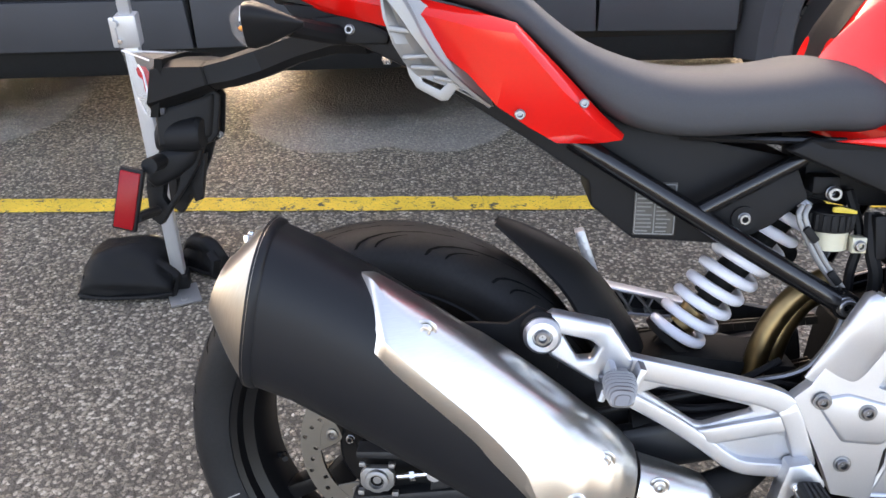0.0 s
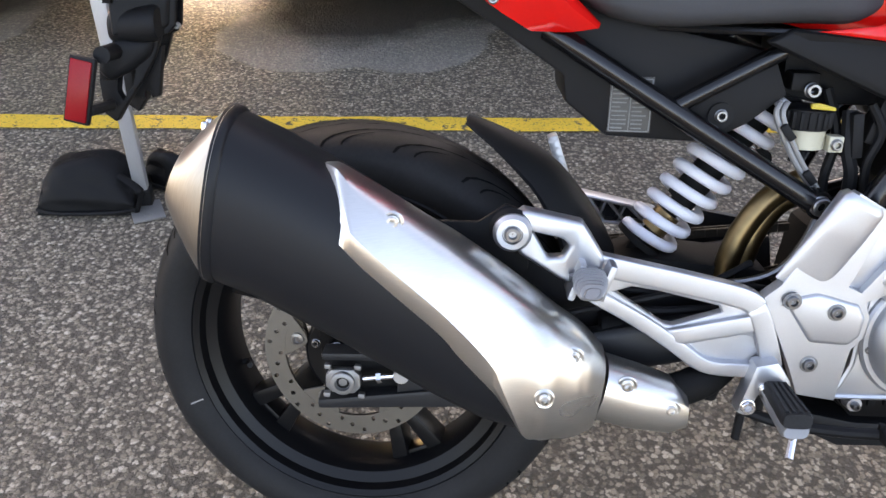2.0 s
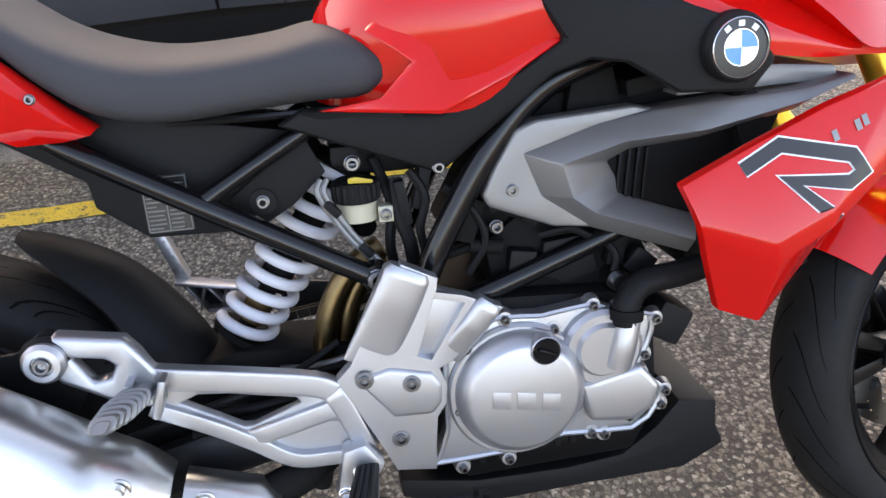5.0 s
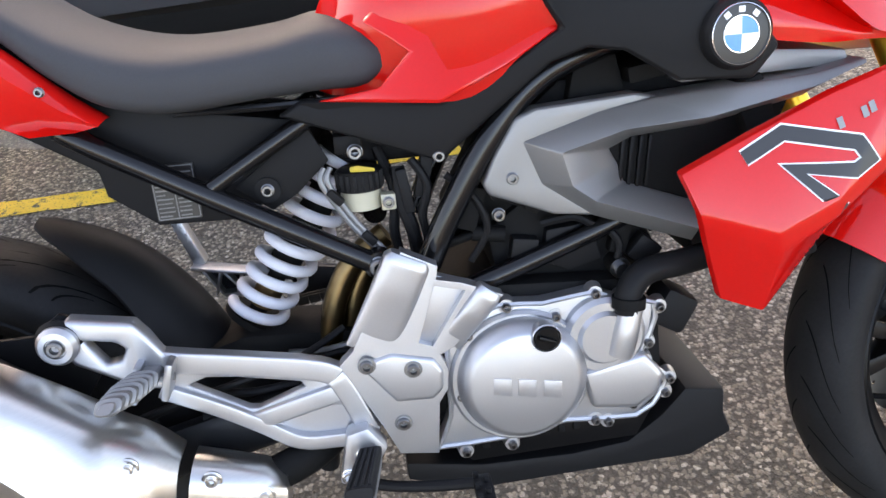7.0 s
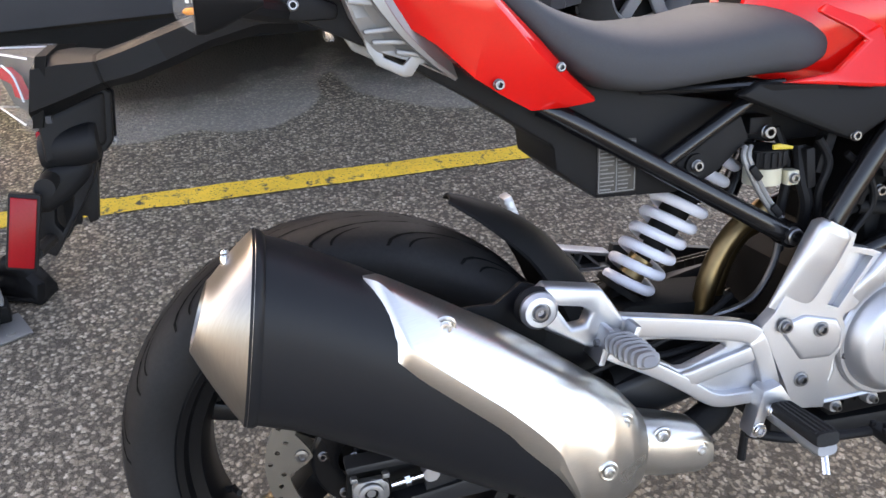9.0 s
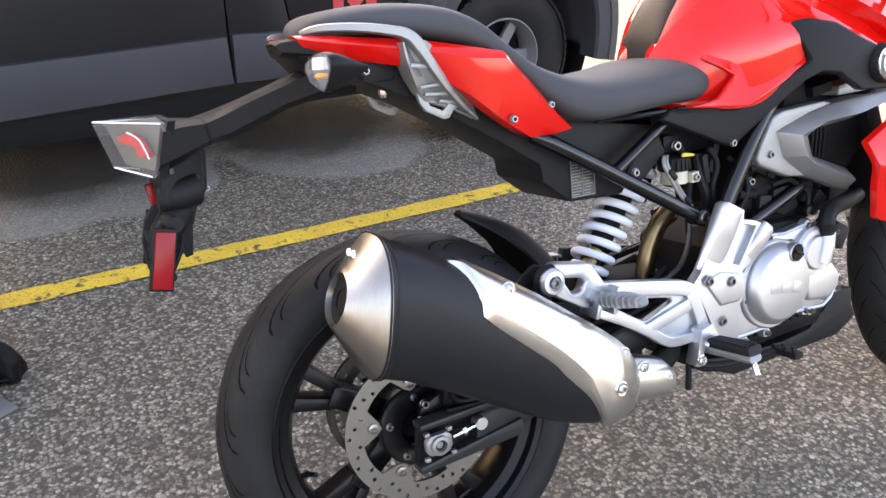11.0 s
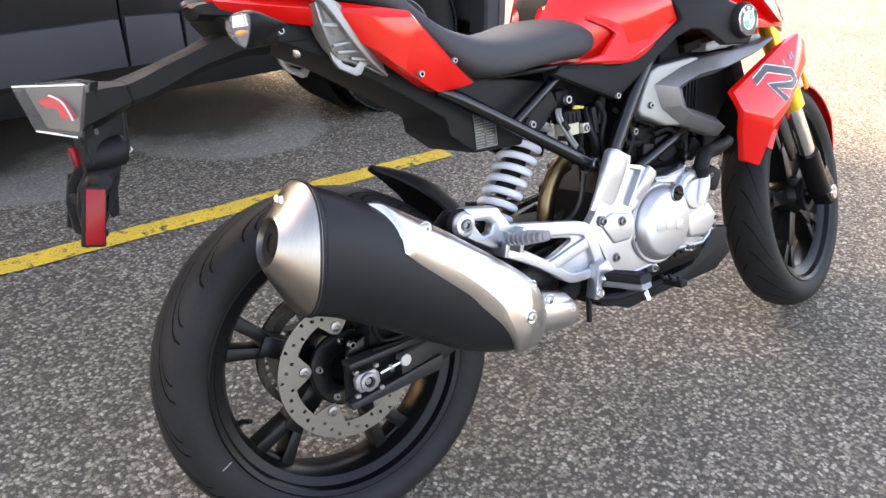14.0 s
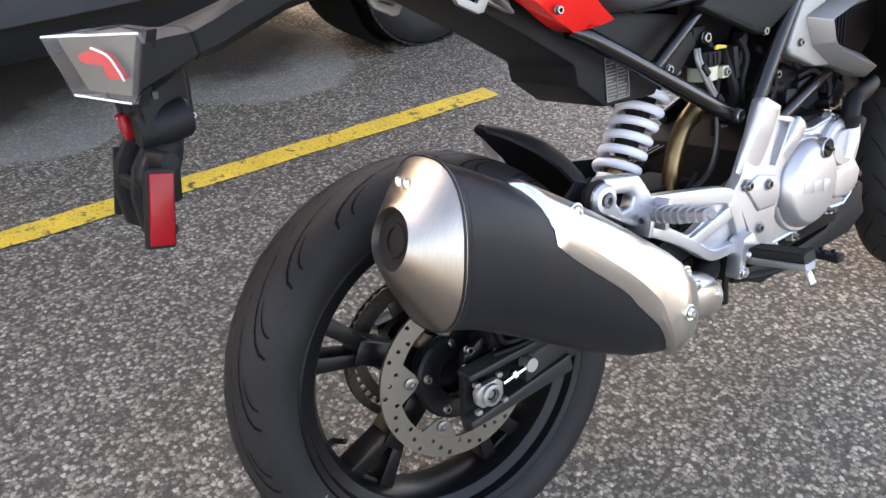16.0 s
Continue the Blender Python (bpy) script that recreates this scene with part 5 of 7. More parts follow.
    lens = part("indicator_lens", loft([shell(*q) for q in ((-0.030, 0.007, 0.008), (-0.027, 0.013, 0.016), (-0.021, 0.019, 0.023), (-0.0145, 0.0230, 0.0272))]), LENS, ind, "clear indicator lens", angle=18)
    for k in range(5):
        part("lens_rib", rod(ic + tilt * (-0.012 + 0.006 * k) + Vector((-0.0185, 0, 0.003)), ic + tilt * (-0.012 + 0.006 * k) + Vector((-0.0165, 0, 0.017)), 0.0011, 6), BADGEWHITE, lens)
    part("bulb", lathe([(-0.006, 0.001), (-0.003, 0.003), (0.004, 0.003)], ic + Vector((-0.017, 0, -0.004)), 12, axis="x"), AMBER, ind)


for side in (-1, 1):
    tail(side)
cap = []
for x, w0, w1, z0, z1 in ((-0.134, -0.026, 0.010, 0.872, 0.880), (-0.128, -0.042, 0.020, 0.862, 0.884), (-0.108, -0.060, 0.040, 0.858, 0.885), (-0.070, -0.074, 0.064, 0.852, 0.882)):
    cap.append([(x, w0, z0 + 0.006), (x, w0, z1 - 0.004), (x, w0 * 0.6, z1), (x, w1 * 0.6, z1), (x, w1, z1 - 0.004), (x, w1, z0 + 0.006), (x, w1 * 0.6, z0), (x, w0 * 0.6, z0)])
part("tail_cap", bevel(loft(cap), 0.002, 2), BLACK, bike, "black plastic tail cap")



# ---- tail: undertray, plate holder, tail lamp ----
under = part("undertray", prism([(-0.11, 0.862), (0.10, 0.848), (0.20, 0.80), (0.27, 0.735), (0.46, 0.700), (0.455, 0.690), (0.415, 0.640), (0.392, 0.598), (0.289, 0.602), (0.240, 0.640), (0.237, 0.668), (0.160, 0.718), (0.060, 0.778), (-0.02, 0.815), (-0.09, 0.838)], -0.070, 0.070, 0.006), BLACK, bike, "black plastic undertray")
# printed label with unreadable text
LX = 0.289
lab = part("warning_label", prism([(LX, 0.608), (LX, 0.669), (LX + 0.047, 0.669), (LX + 0.047, 0.608)], -0.0718, -0.0702, 0), DECAL, under, "printed black warning label")
rng = random.Random(9)
for k in range(11):
    for x0, x1 in ((LX + 0.003, LX + 0.021), (LX + 0.025, LX + 0.044)):
        b = x0 + (x1 - x0) * rng.uniform(0.5, 1.0)
        z = 0.612 + k * 0.0047
        part("print_bar", prism([(x0, z), (x0, z + rng.choice((0.0012, 0.0018))), (b, z + 0.0015), (b, z)], -0.0726, -0.0720, 0), LABELINK, lab)
for a, b in (((LX + 0.002, 0.667), (LX + 0.045, 0.667)), ((LX + 0.002, 0.6095), (LX + 0.045, 0.6095)), ((LX + 0.023, 0.61), (LX + 0.023, 0.667)), ((LX + 0.0015, 0.61), (LX + 0.0015, 0.667)), ((LX + 0.0455, 0.61), (LX + 0.0455, 0.667))):
    part("print_rule", bar(a, b, 0.0012, -0.0726, -0.0720, edge=0), LABELINK, lab)

CY = 0.058  # the plate carrier stands a little to the left of the wheel's plane
secs = [((-0.292, 0.802), (-0.308, 0.736), 0.080, CY), ((-0.268, 0.803), (-0.275, 0.748), 0.074, CY), ((-0.238, 0.800), (-0.232, 0.766), 0.060, 0.056), ((-0.210, 0.808), (-0.202, 0.770), 0.044, 0.050),
        ((-0.180, 0.818), (-0.165, 0.782), 0.028, 0.044), ((-0.130, 0.835), (-0.120, 0.800), 0.028, 0.034), ((-0.080, 0.855), (-0.070, 0.812), 0.034, 0.018), ((-0.040, 0.866), (-0.030, 0.812), 0.040, 0.010)]


def carrier_ring(u, l, w, cy, grow=0.0):
    """An angular section with chamfered corners."""
    cx, cz, hx, hz = (u[0] + l[0]) / 2, (u[1] + l[1]) / 2, (u[0] - l[0]) / 2, (u[1] - l[1]) / 2
    k = 1 + grow / 0.03
    return [(cx + hx * a * k, cy + w * b * k, cz + hz * a * k) for a, b in ((1, -0.72), (1.06, 0), (1, 0.72), (0.72, 1), (-0.55, 0.94), (-1, 0.6), (-1, -0.6), (-0.55, -0.94), (0.72, -1))]


arm = part("plate_carrier", bevel(loft([carrier_ring(*q) for q in secs]), 0.002, 2, 14), BLACK, bike, "black plastic plate carrier arm", angle=22)
arm.location = (0.006, 0, -0.007)
part("carrier_seam", loft([[(x + d, y, z) for x, y, z in carrier_ring(*secs[2], 0.0008)] for d in (-0.0015, 0.0015)]), DARK, arm)


def narrowed(bm):
    """Draws the carrier's leg in towards its front edge."""
    for v in bm.verts:
        v.co.y = CY + (v.co.y - CY) * float(np.interp(v.co.x, [-0.30, -0.235], [1.0, 0.30]))
    return bm


leg_outline = [(-0.306, 0.738), (-0.270, 0.750), (-0.242, 0.764), (-0.234, 0.757), (-0.240, 0.706), (-0.248, 0.696), (-0.256, 0.694), (-0.266, 0.667), (-0.278, 0.645), (-0.300, 0.612), (-0.316, 0.588), (-0.330, 0.598), (-0.332, 0.640), (-0.324, 0.668), (-0.308, 0.690)]
opening = [(-0.297, 0.662), (-0.287, 0.652), (-0.292, 0.634), (-0.304, 0.616), (-0.310, 0.626), (-0.306, 0.648)]
for y0, y1 in ((CY - 0.042, CY - 0.026), (CY + 0.026, CY + 0.042)):
    part("plate_leg", narrowed(plate(leg_outline, [opening], y0, y1, 0.004, 2)), BLACK, arm)
part("plate_bridge", narrowed(prism([(-0.304, 0.740), (-0.240, 0.760), (-0.246, 0.706), (-0.258, 0.698), (-0.304, 0.694)], CY - 0.056, CY + 0.056, 0.006, 3)), BLACK, arm)
part("plate_barrel", loft([section((x, CY - 0.034, z), (0, 0, h), (0, -1, 0), h * 0.95, 20, 2.3) for x, z, h in ((-0.310, 0.704, 0.017), (-0.304, 0.7045, 0.0205), (-0.280, 0.707, 0.0215), (-0.257, 0.7095, 0.0215), (-0.252, 0.710, 0.018))]), BLACK, arm)
part("plate_neck", narrowed(prism([(-0.304, 0.690), (-0.262, 0.690), (-0.266, 0.672), (-0.286, 0.655), (-0.312, 0.640), (-0.326, 0.652), (-0.322, 0.672)], CY - 0.058, CY - 0.030, 0.009, 3)), BLACK, arm)
part("plate_backing", prism([(-0.308, 0.616), (-0.304, 0.680), (-0.262, 0.680), (-0.272, 0.616), (-0.282, 0.613), (-0.284, 0.622), (-0.290, 0.622), (-0.291, 0.612)], CY - 0.006, CY + 0.006, 0.002), BLACK, arm)
part("plate_crossbar", box((-0.322, CY, 0.648), (0.010, 0.10, 0.014), 0.003), BLACK, arm)
for x, y, z in ((-0.258, 0.030, 0.709), (-0.240, 0.052, 0.705)):
    part("bolt", bolt_bm((x, y, z), 0.0042, 0.005), BOLT, arm)
part("box_catch", box((-0.290, CY - 0.062, 0.741), (0.006, 0.006, 0.008), 0.001), TRUCKPLASTIC, arm)
part("plate_lamp", box((-0.312, CY - 0.002, 0.708), (0.010, 0.020, 0.028), 0.003, (0, -8, 0)), REDSOFT, arm, "small red side lamp")
for s in (-1, 1):
    cy = CY + (-0.105 if s < 0 else 0.070)
    base = part("reflector_mount", join(box((0, 0, 0), (0.030 if s < 0 else 0.016, 0.010, 0.080), 0.003), rod((0.016, -s * 0.010, 0.044), (0.016, -s * 0.050, 0.044), 0.010, 16), rod((0.012, 0, -0.022), (0.020, -s * 0.05, -0.022), 0.007, 10)), BLACK, arm)
    part("reflector", box((0, s * 0.0062, 0), (0.0240 if s < 0 else 0.011, 0.004, 0.072), 0.001), REDSOFT, base, "red rectangular reflector")
    base.matrix_local = pose(-0.325 if s < 0 else -0.316, cy, 0.638, 0, 13, -s * 4)


# tail lamp: clear wedge with a red element inside each half
def lamp_spot(u, v, s, inset=0.0):
    """u runs from the lamp's side to its spine, v from its top to its bottom."""
    a = Vector((-0.300, CY + s * 0.084, 0.806)).lerp(Vector((-0.319, CY + s * 0.064, 0.738)), v)
    b = Vector((-0.374, CY, 0.814)).lerp(Vector((-0.357, CY, 0.751)), v)
    p = a.lerp(b, u)
    return Vector((p.x + inset, CY + (p.y - CY) * (1 - inset * 6), 0.776 + (p.z - 0.776) * (1 - inset * 6)))


def lamp_shell(inset, depth):
    """The lamp's V-shaped back with its rim carried forward."""
    bm = bmesh.new()
    rows = []
    for v in (0, 0.06, 0.94, 1):
        rows.append([lamp_spot(u, v, -1, inset) for u in (0, 0.06, 0.5, 1)] + [lamp_spot(u, v, 1, inset) for u in (0.5, 0.06, 0)])
    bm = loft(rows, bm, caps=False, closed=False)
    rim = [e for e in bm.edges if len(e.link_faces) == 1]
    got = bmesh.ops.extrude_edge_only(bm, edges=rim)
    for g in got["geom"]:
        if isinstance(g, bmesh.types.BMVert):
            g.co.x = -0.292 - 0.25 * (0.806 - g.co.z) + depth
    return bm


lamp = part("tail_lamp", bevel(lamp_shell(0.0, 0.0), 0.002, 2, 30), LENS, bike, "clear wedge-shaped tail lamp with red elements")
lamp.location = (0.011, 0.004, -0.009)
part("lamp_reflector", lamp_shell(0.016, 0.004), LAMPBOWL, lamp, "grey lamp bowl")
part("lamp_gasket", loft([[(x + d, CY + (y - CY) * 1.0, z) for x, y, z in ((-0.292, CY - 0.085, 0.807), (-0.296, CY, 0.812), (-0.292, CY + 0.085, 0.807), (-0.312, CY + 0.066, 0.735), (-0.312, CY - 0.066, 0.735))] for d in (0.0, 0.010)] + [[(x + 0.012, CY + (y - CY) * 0.62, z) for x, y, z in ((-0.298, CY - 0.077, 0.803), (-0.300, CY, 0.806), (-0.298, CY + 0.077, 0.803), (-0.316, CY + 0.058, 0.738), (-0.316, CY - 0.058, 0.738))]]), DARK, lamp)
swoosh = ((0.76, 0.32), (0.56, 0.22), (0.40, 0.34), (0.22, 0.68), (0.44, 0.68), (0.47, 0.48), (0.72, 0.44))
for s in (-1, 1):
    bm = loft([[lamp_spot(u, v, s, d) for u, v in swoosh] for d in (0.006, 0.014)])
    el = part("lamp_element", bm, REDLENS, lamp, "red lamp element")
    part("element_edge", tube([lamp_spot(u, v, s, 0.005) for u, v in ((0.56, 0.20), (0.39, 0.32), (0.27, 0.54), (0.19, 0.70))], 0.0012, 6), WHITE, el)
    part("lamp_edge", tube([lamp_spot(u, 0.01, s, 0.001) for u in (0.02, 0.5, 0.98)], 0.0012, 6, n=2), BADGEWHITE, lamp)
    part("lamp_edge", tube([lamp_spot(u, 0.99, s, 0.001) for u in (0.02, 0.5, 0.98)], 0.0012, 6, n=2), BADGEWHITE, lamp)

# bracket of the right indicator, with its bolt and a small silver lamp below
mount = part("indicator_mount", prism([(-0.075, 0.846), (-0.030, 0.850), (0.012, 0.832), (0.010, 0.818), (-0.030, 0.818), (-0.070, 0.828)], -0.078, -0.050, 0.005), BLACK, bike)
part("bolt", bolt_bm((-0.032, -0.078, 0.834), 0.0052, 0.005), BOLT, mount)
part("small_lamp", lathe([(0.795, 0.004), (0.800, 0.007), (0.812, 0.006)], (0.004, -0.045, 0), 14, axis="z"), CHROME, mount)

# ---- frame ----
for s in (-1, 1):
    Y = lambda y: s * y
    part("frame_tube", tube([(0.572, Y(0.104), 0.535), (0.600, Y(0.108), 0.592), (0.650, Y(0.110), 0.672), (0.700, Y(0.104), 0.722), (0.770, Y(0.090), 0.748), (0.90, Y(0.05), 0.77)], 0.0145, 14), FRAMEBLACK, bike, "black steel frame tube")
    part("frame_tube", tube([(0.610, Y(0.104), 0.500), (0.700, Y(0.102), 0.530), (0.800, Y(0.096), 0.566), (0.92, Y(0.07), 0.62)], 0.012, 14), FRAMEBLACK, bike)
    sub = part("subframe_tube", tube([(0.215, Y(0.086), 0.718), (0.250, Y(0.096), 0.698), (0.380, Y(0.103), 0.622), (0.516, Y(0.106), 0.543)], 0.0120, 14), FRAMEBLACK, bike, "black steel subframe tube")
    part("subframe_stay", tube([(0.352, Y(0.100), 0.642), (0.405, Y(0.096), 0.672), (0.462, Y(0.09), 0.703)], 0.0095, 12), FRAMEBLACK, sub)
    part("frame_lug", rod((0.519, Y(0.092), 0.543), (0.519, Y(0.114), 0.543), 0.0155, 20), FRAMEBLACK, sub)
    part("bolt", bolt_bm((0.519, Y(0.114), 0.543), 0.0105, 0.009, s), BOLT, sub)
    # gusset plate between tube and stay
    gus = part("gusset", prism([(0.375, 0.636), (0.460, 0.696), (0.478, 0.655), (0.440, 0.622), (0.412, 0.607)], Y(0.069), Y(0.075), 0.002), BLACK, bike, "black plastic gusset cover")
    part("bolt_boss", rod((0.410, Y(0.070), 0.631), (0.410, Y(0.079), 0.631), 0.014, 18), BLACK, gus)
    part("bolt", bolt_bm((0.410, Y(0.079), 0.631), 0.0065, 0.005, s), BOLT, gus)
    part("seat_rail", tube([(0.33, Y(0.088), 0.724), (0.40, Y(0.098), 0.723), (0.50, Y(0.100), 0.722)], 0.0045, 8), FRAMEBLACK, bike)
# dark block added to close the gap; stands for airbox and shade alike
part("airbox", prism([(0.60, 0.56), (0.66, 0.66), (0.73, 0.715), (0.93, 0.735), (0.98, 0.66), (0.90, 0.56), (0.74, 0.555)], -0.075, 0.075, 0.01), DARK, bike, "plain dark block for the airbox, throttle body and the shade between")
part("airbox_side", prism([(0.850, 0.704), (0.853, 0.722), (0.93, 0.732), (1.030, 0.722), (1.035, 0.706)], -0.112, 0.112, 0.005), SILVER, bike, "grey radiator side panel")
part("intake_trumpet", join(prism([(0.735, 0.690), (0.745, 0.735), (0.79, 0.742), (0.80, 0.695)], -0.09, 0.09, 0.006), rod((0.715, -0.07, 0.72), (0.715, 0.07, 0.72), 0.012, 12), bar((0.80, 0.715), (0.85, 0.722), 0.018, -0.10, 0.10)), DARK, bike)

# ---- footrest plates, hangers ----
for s in (-1, 1):
    Y = lambda y: s * y
    if s > 0:
        left = part("footrest_plate", bar((0.40, 0.446), (0.56, 0.42), 0.05, 0.125, 0.14), ARM, bike, "dark left footrest bracket")
    else:
        o = [(0.464, 0.447), (0.480, 0.462), (0.530, 0.552), (0.543, 0.568), (0.579, 0.548), (0.576, 0.533), (0.604, 0.526), (0.646, 0.507), (0.588, 0.453), (0.573, 0.446), (0.580, 0.428), (0.578, 0.404), (0.567, 0.388), (0.561, 0.324), (0.518, 0.330), (0.503, 0.366)]
        pocket = [(0.573, 0.527), (0.606, 0.517), (0.566, 0.457), (0.551, 0.463)]
        pl = part("footrest_plate", plate(o, [pocket], Y(0.130), Y(0.148), 0.0065, 4), CAST, bike, "silver cast footrest plate", angle=50)
        part("pocket_floor", prism([(0.560, 0.540), (0.616, 0.520), (0.566, 0.448), (0.544, 0.458)], Y(0.124), Y(0.1375), 0.002), CAST, pl)
        for ends, h0, h1 in (((0.548, 0.556), (0.530, 0.520), (0.497, 0.458)), 0.0250, 0.0265), (((0.629, 0.510), (0.609, 0.486), (0.584, 0.456)), 0.0155, 0.0135):
            d = Vector((ends[-1][0] - ends[0][0], 0, ends[-1][1] - ends[0][1])).normalized()
            up = Vector((-d.z, 0, d.x))
            line = smooth_line([(x, Y(0.143), z) for x, z in ends], 5)
            line = [line[0] - d * 0.006] + line
            m = len(line) - 1
            part("ridge", loft([section(p, up * (h0 + (h1 - h0) * i / m) * (0.82 if i == 0 else 1.0), (0, -1, 0), float(np.interp(i / m, [0, 0.1, 0.5, 1.0], [0.009, 0.013, 0.012, 0.002])), 24, 4.0) for i, p in enumerate(line)]), CAST, pl, angle=50)
        part("lobe", prism([(0.484, 0.446), (0.520, 0.456), (0.566, 0.444), (0.575, 0.428), (0.573, 0.406), (0.562, 0.394), (0.520, 0.396)], Y(0.140), Y(0.152), 0.006, 3), CAST, pl)
        for x, z in ((0.493, 0.446), (0.542, 0.435), (0.525, 0.369)):
            part("bolt_recess", lathe([(s * 0.0005, 0.0100), (s * 0.0010, 0.0094), (s * 0.0008, 0.001)], (x, Y(0.1522 if z > 0.4 else 0.1482), z), 22), SILVER, pl)
            part("bolt", bolt_bm((x, Y(0.1518 if z > 0.4 else 0.148), z), 0.0072, 0.006, s), BOLT, pl)
    # pillion hanger: an open casting of bars
    if s < 0:
        outer = [(0.186, 0.527), (0.198, 0.537), (0.262, 0.525), (0.274, 0.508), (0.284, 0.488), (0.450, 0.452), (0.468, 0.443), (0.478, 0.424), (0.500, 0.362), (0.492, 0.352), (0.413, 0.355), (0.372, 0.390), (0.282, 0.444), (0.262, 0.450), (0.240, 0.460), (0.196, 0.486), (0.184, 0.506)]
        holes = [[(0.207, 0.513), (0.241, 0.507), (0.250, 0.499), (0.243, 0.484), (0.226, 0.482)], [(0.303, 0.444), (0.322, 0.451), (0.352, 0.447), (0.420, 0.432), (0.424, 0.425), (0.372, 0.406), (0.362, 0.407)],
                 [(0.392, 0.384), (0.450, 0.398), (0.462, 0.396), (0.478, 0.366), (0.474, 0.363), (0.414, 0.366)]]
        hang = part("footrest_hanger", plate(outer, holes, Y(0.128), Y(0.1415), 0.004, 3), CAST, bike, "silver cast pillion footrest hanger")
        for ends, h in ((((0.276, 0.478), (0.366, 0.461), (0.440, 0.445), (0.462, 0.432)), 0.0125), (((0.456, 0.438), (0.470, 0.410), (0.487, 0.362)), 0.0115), (((0.274, 0.444), (0.330, 0.414), (0.372, 0.387), (0.410, 0.361), (0.450, 0.357), (0.488, 0.357)), 0.0088),
                        (((0.366, 0.392), (0.412, 0.404), (0.462, 0.416)), 0.0105)):
            line = smooth_line([(x, Y(0.1405), z) for x, z in ends], 4)
            rings = []
            for i, p in enumerate(line):
                d = (line[min(i + 1, len(line) - 1)] - line[max(i - 1, 0)]).normalized()
                rings.append(section(p, Vector((-d.z, 0, d.x)) * h, (0, -1, 0), 0.0055 if i in (0, len(line) - 1) else 0.0085, 28, 8.0))
            part("hanger_bar", loft(rings), CAST, hang, angle=32)
        part("hanger_head", plate([(0.186, 0.527), (0.198, 0.537), (0.262, 0.525), (0.274, 0.508), (0.290, 0.484), (0.282, 0.446), (0.262, 0.450), (0.240, 0.460), (0.196, 0.486), (0.184, 0.506)], [[(0.209, 0.512), (0.241, 0.506), (0.250, 0.498), (0.243, 0.485), (0.227, 0.483)]], Y(0.130), Y(0.1495), 0.006, 3), CAST, hang, angle=40)
        part("hanger_web", prism([(0.386, 0.386), (0.450, 0.404), (0.468, 0.402), (0.484, 0.362), (0.412, 0.360)], Y(0.126), Y(0.1385), 0), CAST, hang)
        part("hanger_washer", lathe([(0, 0.021), (s * 0.006, 0.021), (s * 0.011, 0.017), (s * 0.012, 0.011), (s * 0.009, 0.010), (s * 0.009, 0.001)], (0.187, Y(0.150), 0.513), 32), CAST, hang, "large round washer")
        part("rubber_ring", lathe([(0, 0.020), (s * 0.010, 0.024), (s * 0.016, 0.020)], (0.186, Y(0.136), 0.514), 28), BLACK, hang)
        part("bolt", bolt_bm((0.187, Y(0.158), 0.513), 0.0085, 0.007, s), BOLT, hang)
    # pillion peg: folded up on this side, ribbed
    if s < 0:
        a, b = Vector((0.272, -0.140, 0.466)), Vector((0.261, -0.262, 0.492))
        peg = part("pillion_peg", loft([section(a.lerp(b, f), (0.002, 0.004, h), (1, 0, 0), w, 18, 3.2) for f, w, h in ((0, 0.011, 0.008), (0.12, 0.013, 0.008), (0.3, 0.0142, 0.0078), (0.7, 0.0135, 0.0072), (0.92, 0.0105, 0.0056), (1, 0.0065, 0.0036))]), RAIL, bike, "silver ribbed pillion peg, folded out", angle=40)
        for k in range(7):
            p = a.lerp(b, 0.32 + 0.105 * k)
            q = 1 - 0.28 * max(0.0, (k - 3) / 3)
            part("peg_rib", loft([section(p + Vector((0, d, -0.24 * d)), (0.002, 0.004, h * q), (1, 0, 0), w * q, 18, 3.2) for d, w, h in ((0.003, 0.0138, 0.0072), (0.0016, 0.0170, 0.0098), (-0.0016, 0.0170, 0.0098), (-0.003, 0.0138, 0.0072))]), RAIL, peg)
        for dx in (-0.020, 0.012):
            part("peg_clevis", prism([(0.268 + dx, 0.445), (0.280 + dx, 0.486), (0.288 + dx, 0.484), (0.276 + dx, 0.443)], -0.172, -0.130, 0.003), CAST, peg)
        part("peg_pin", rod((0.250, -0.158, 0.466), (0.296, -0.158, 0.466), 0.0045, 10), BOLT, peg)
    else:
        peg = part("pillion_peg", bar((0.274, 0.482), (0.248, 0.556), 0.017, 0.135, 0.162, 0.014, 0.004), CAST, bike, "silver ribbed pillion peg, folded")
        for k in range(6):
            part("peg_rib", bar((0.276 - 0.0042 * k, 0.496 + 0.011 * k), (0.264 - 0.0042 * k, 0.492 + 0.011 * k), 0.003, 0.1345, 0.136, edge=0), CAST, peg)
        part("hanger_arm", join(bar((0.262, 0.484), (0.40, 0.456), 0.006, 0.120, 0.15), bar((0.30, 0.440), (0.40, 0.436), 0.006, 0.122, 0.145), *[bar((0.275 + 0.028 * k, 0.480 - 0.006 * k), (0.300 + 0.028 * k, 0.440), 0.004, 0.124, 0.142) for k in range(4)], *[bar((0.300 + 0.028 * k, 0.475 - 0.006 * k), (0.290 + 0.028 * k, 0.440), 0.004, 0.124, 0.142) for k in range(3)]), CAST, peg)
        part("arm_back", prism([(0.262, 0.480), (0.40, 0.454), (0.40, 0.436), (0.30, 0.438)], 0.140, 0.146, 0.001), ARM, peg)
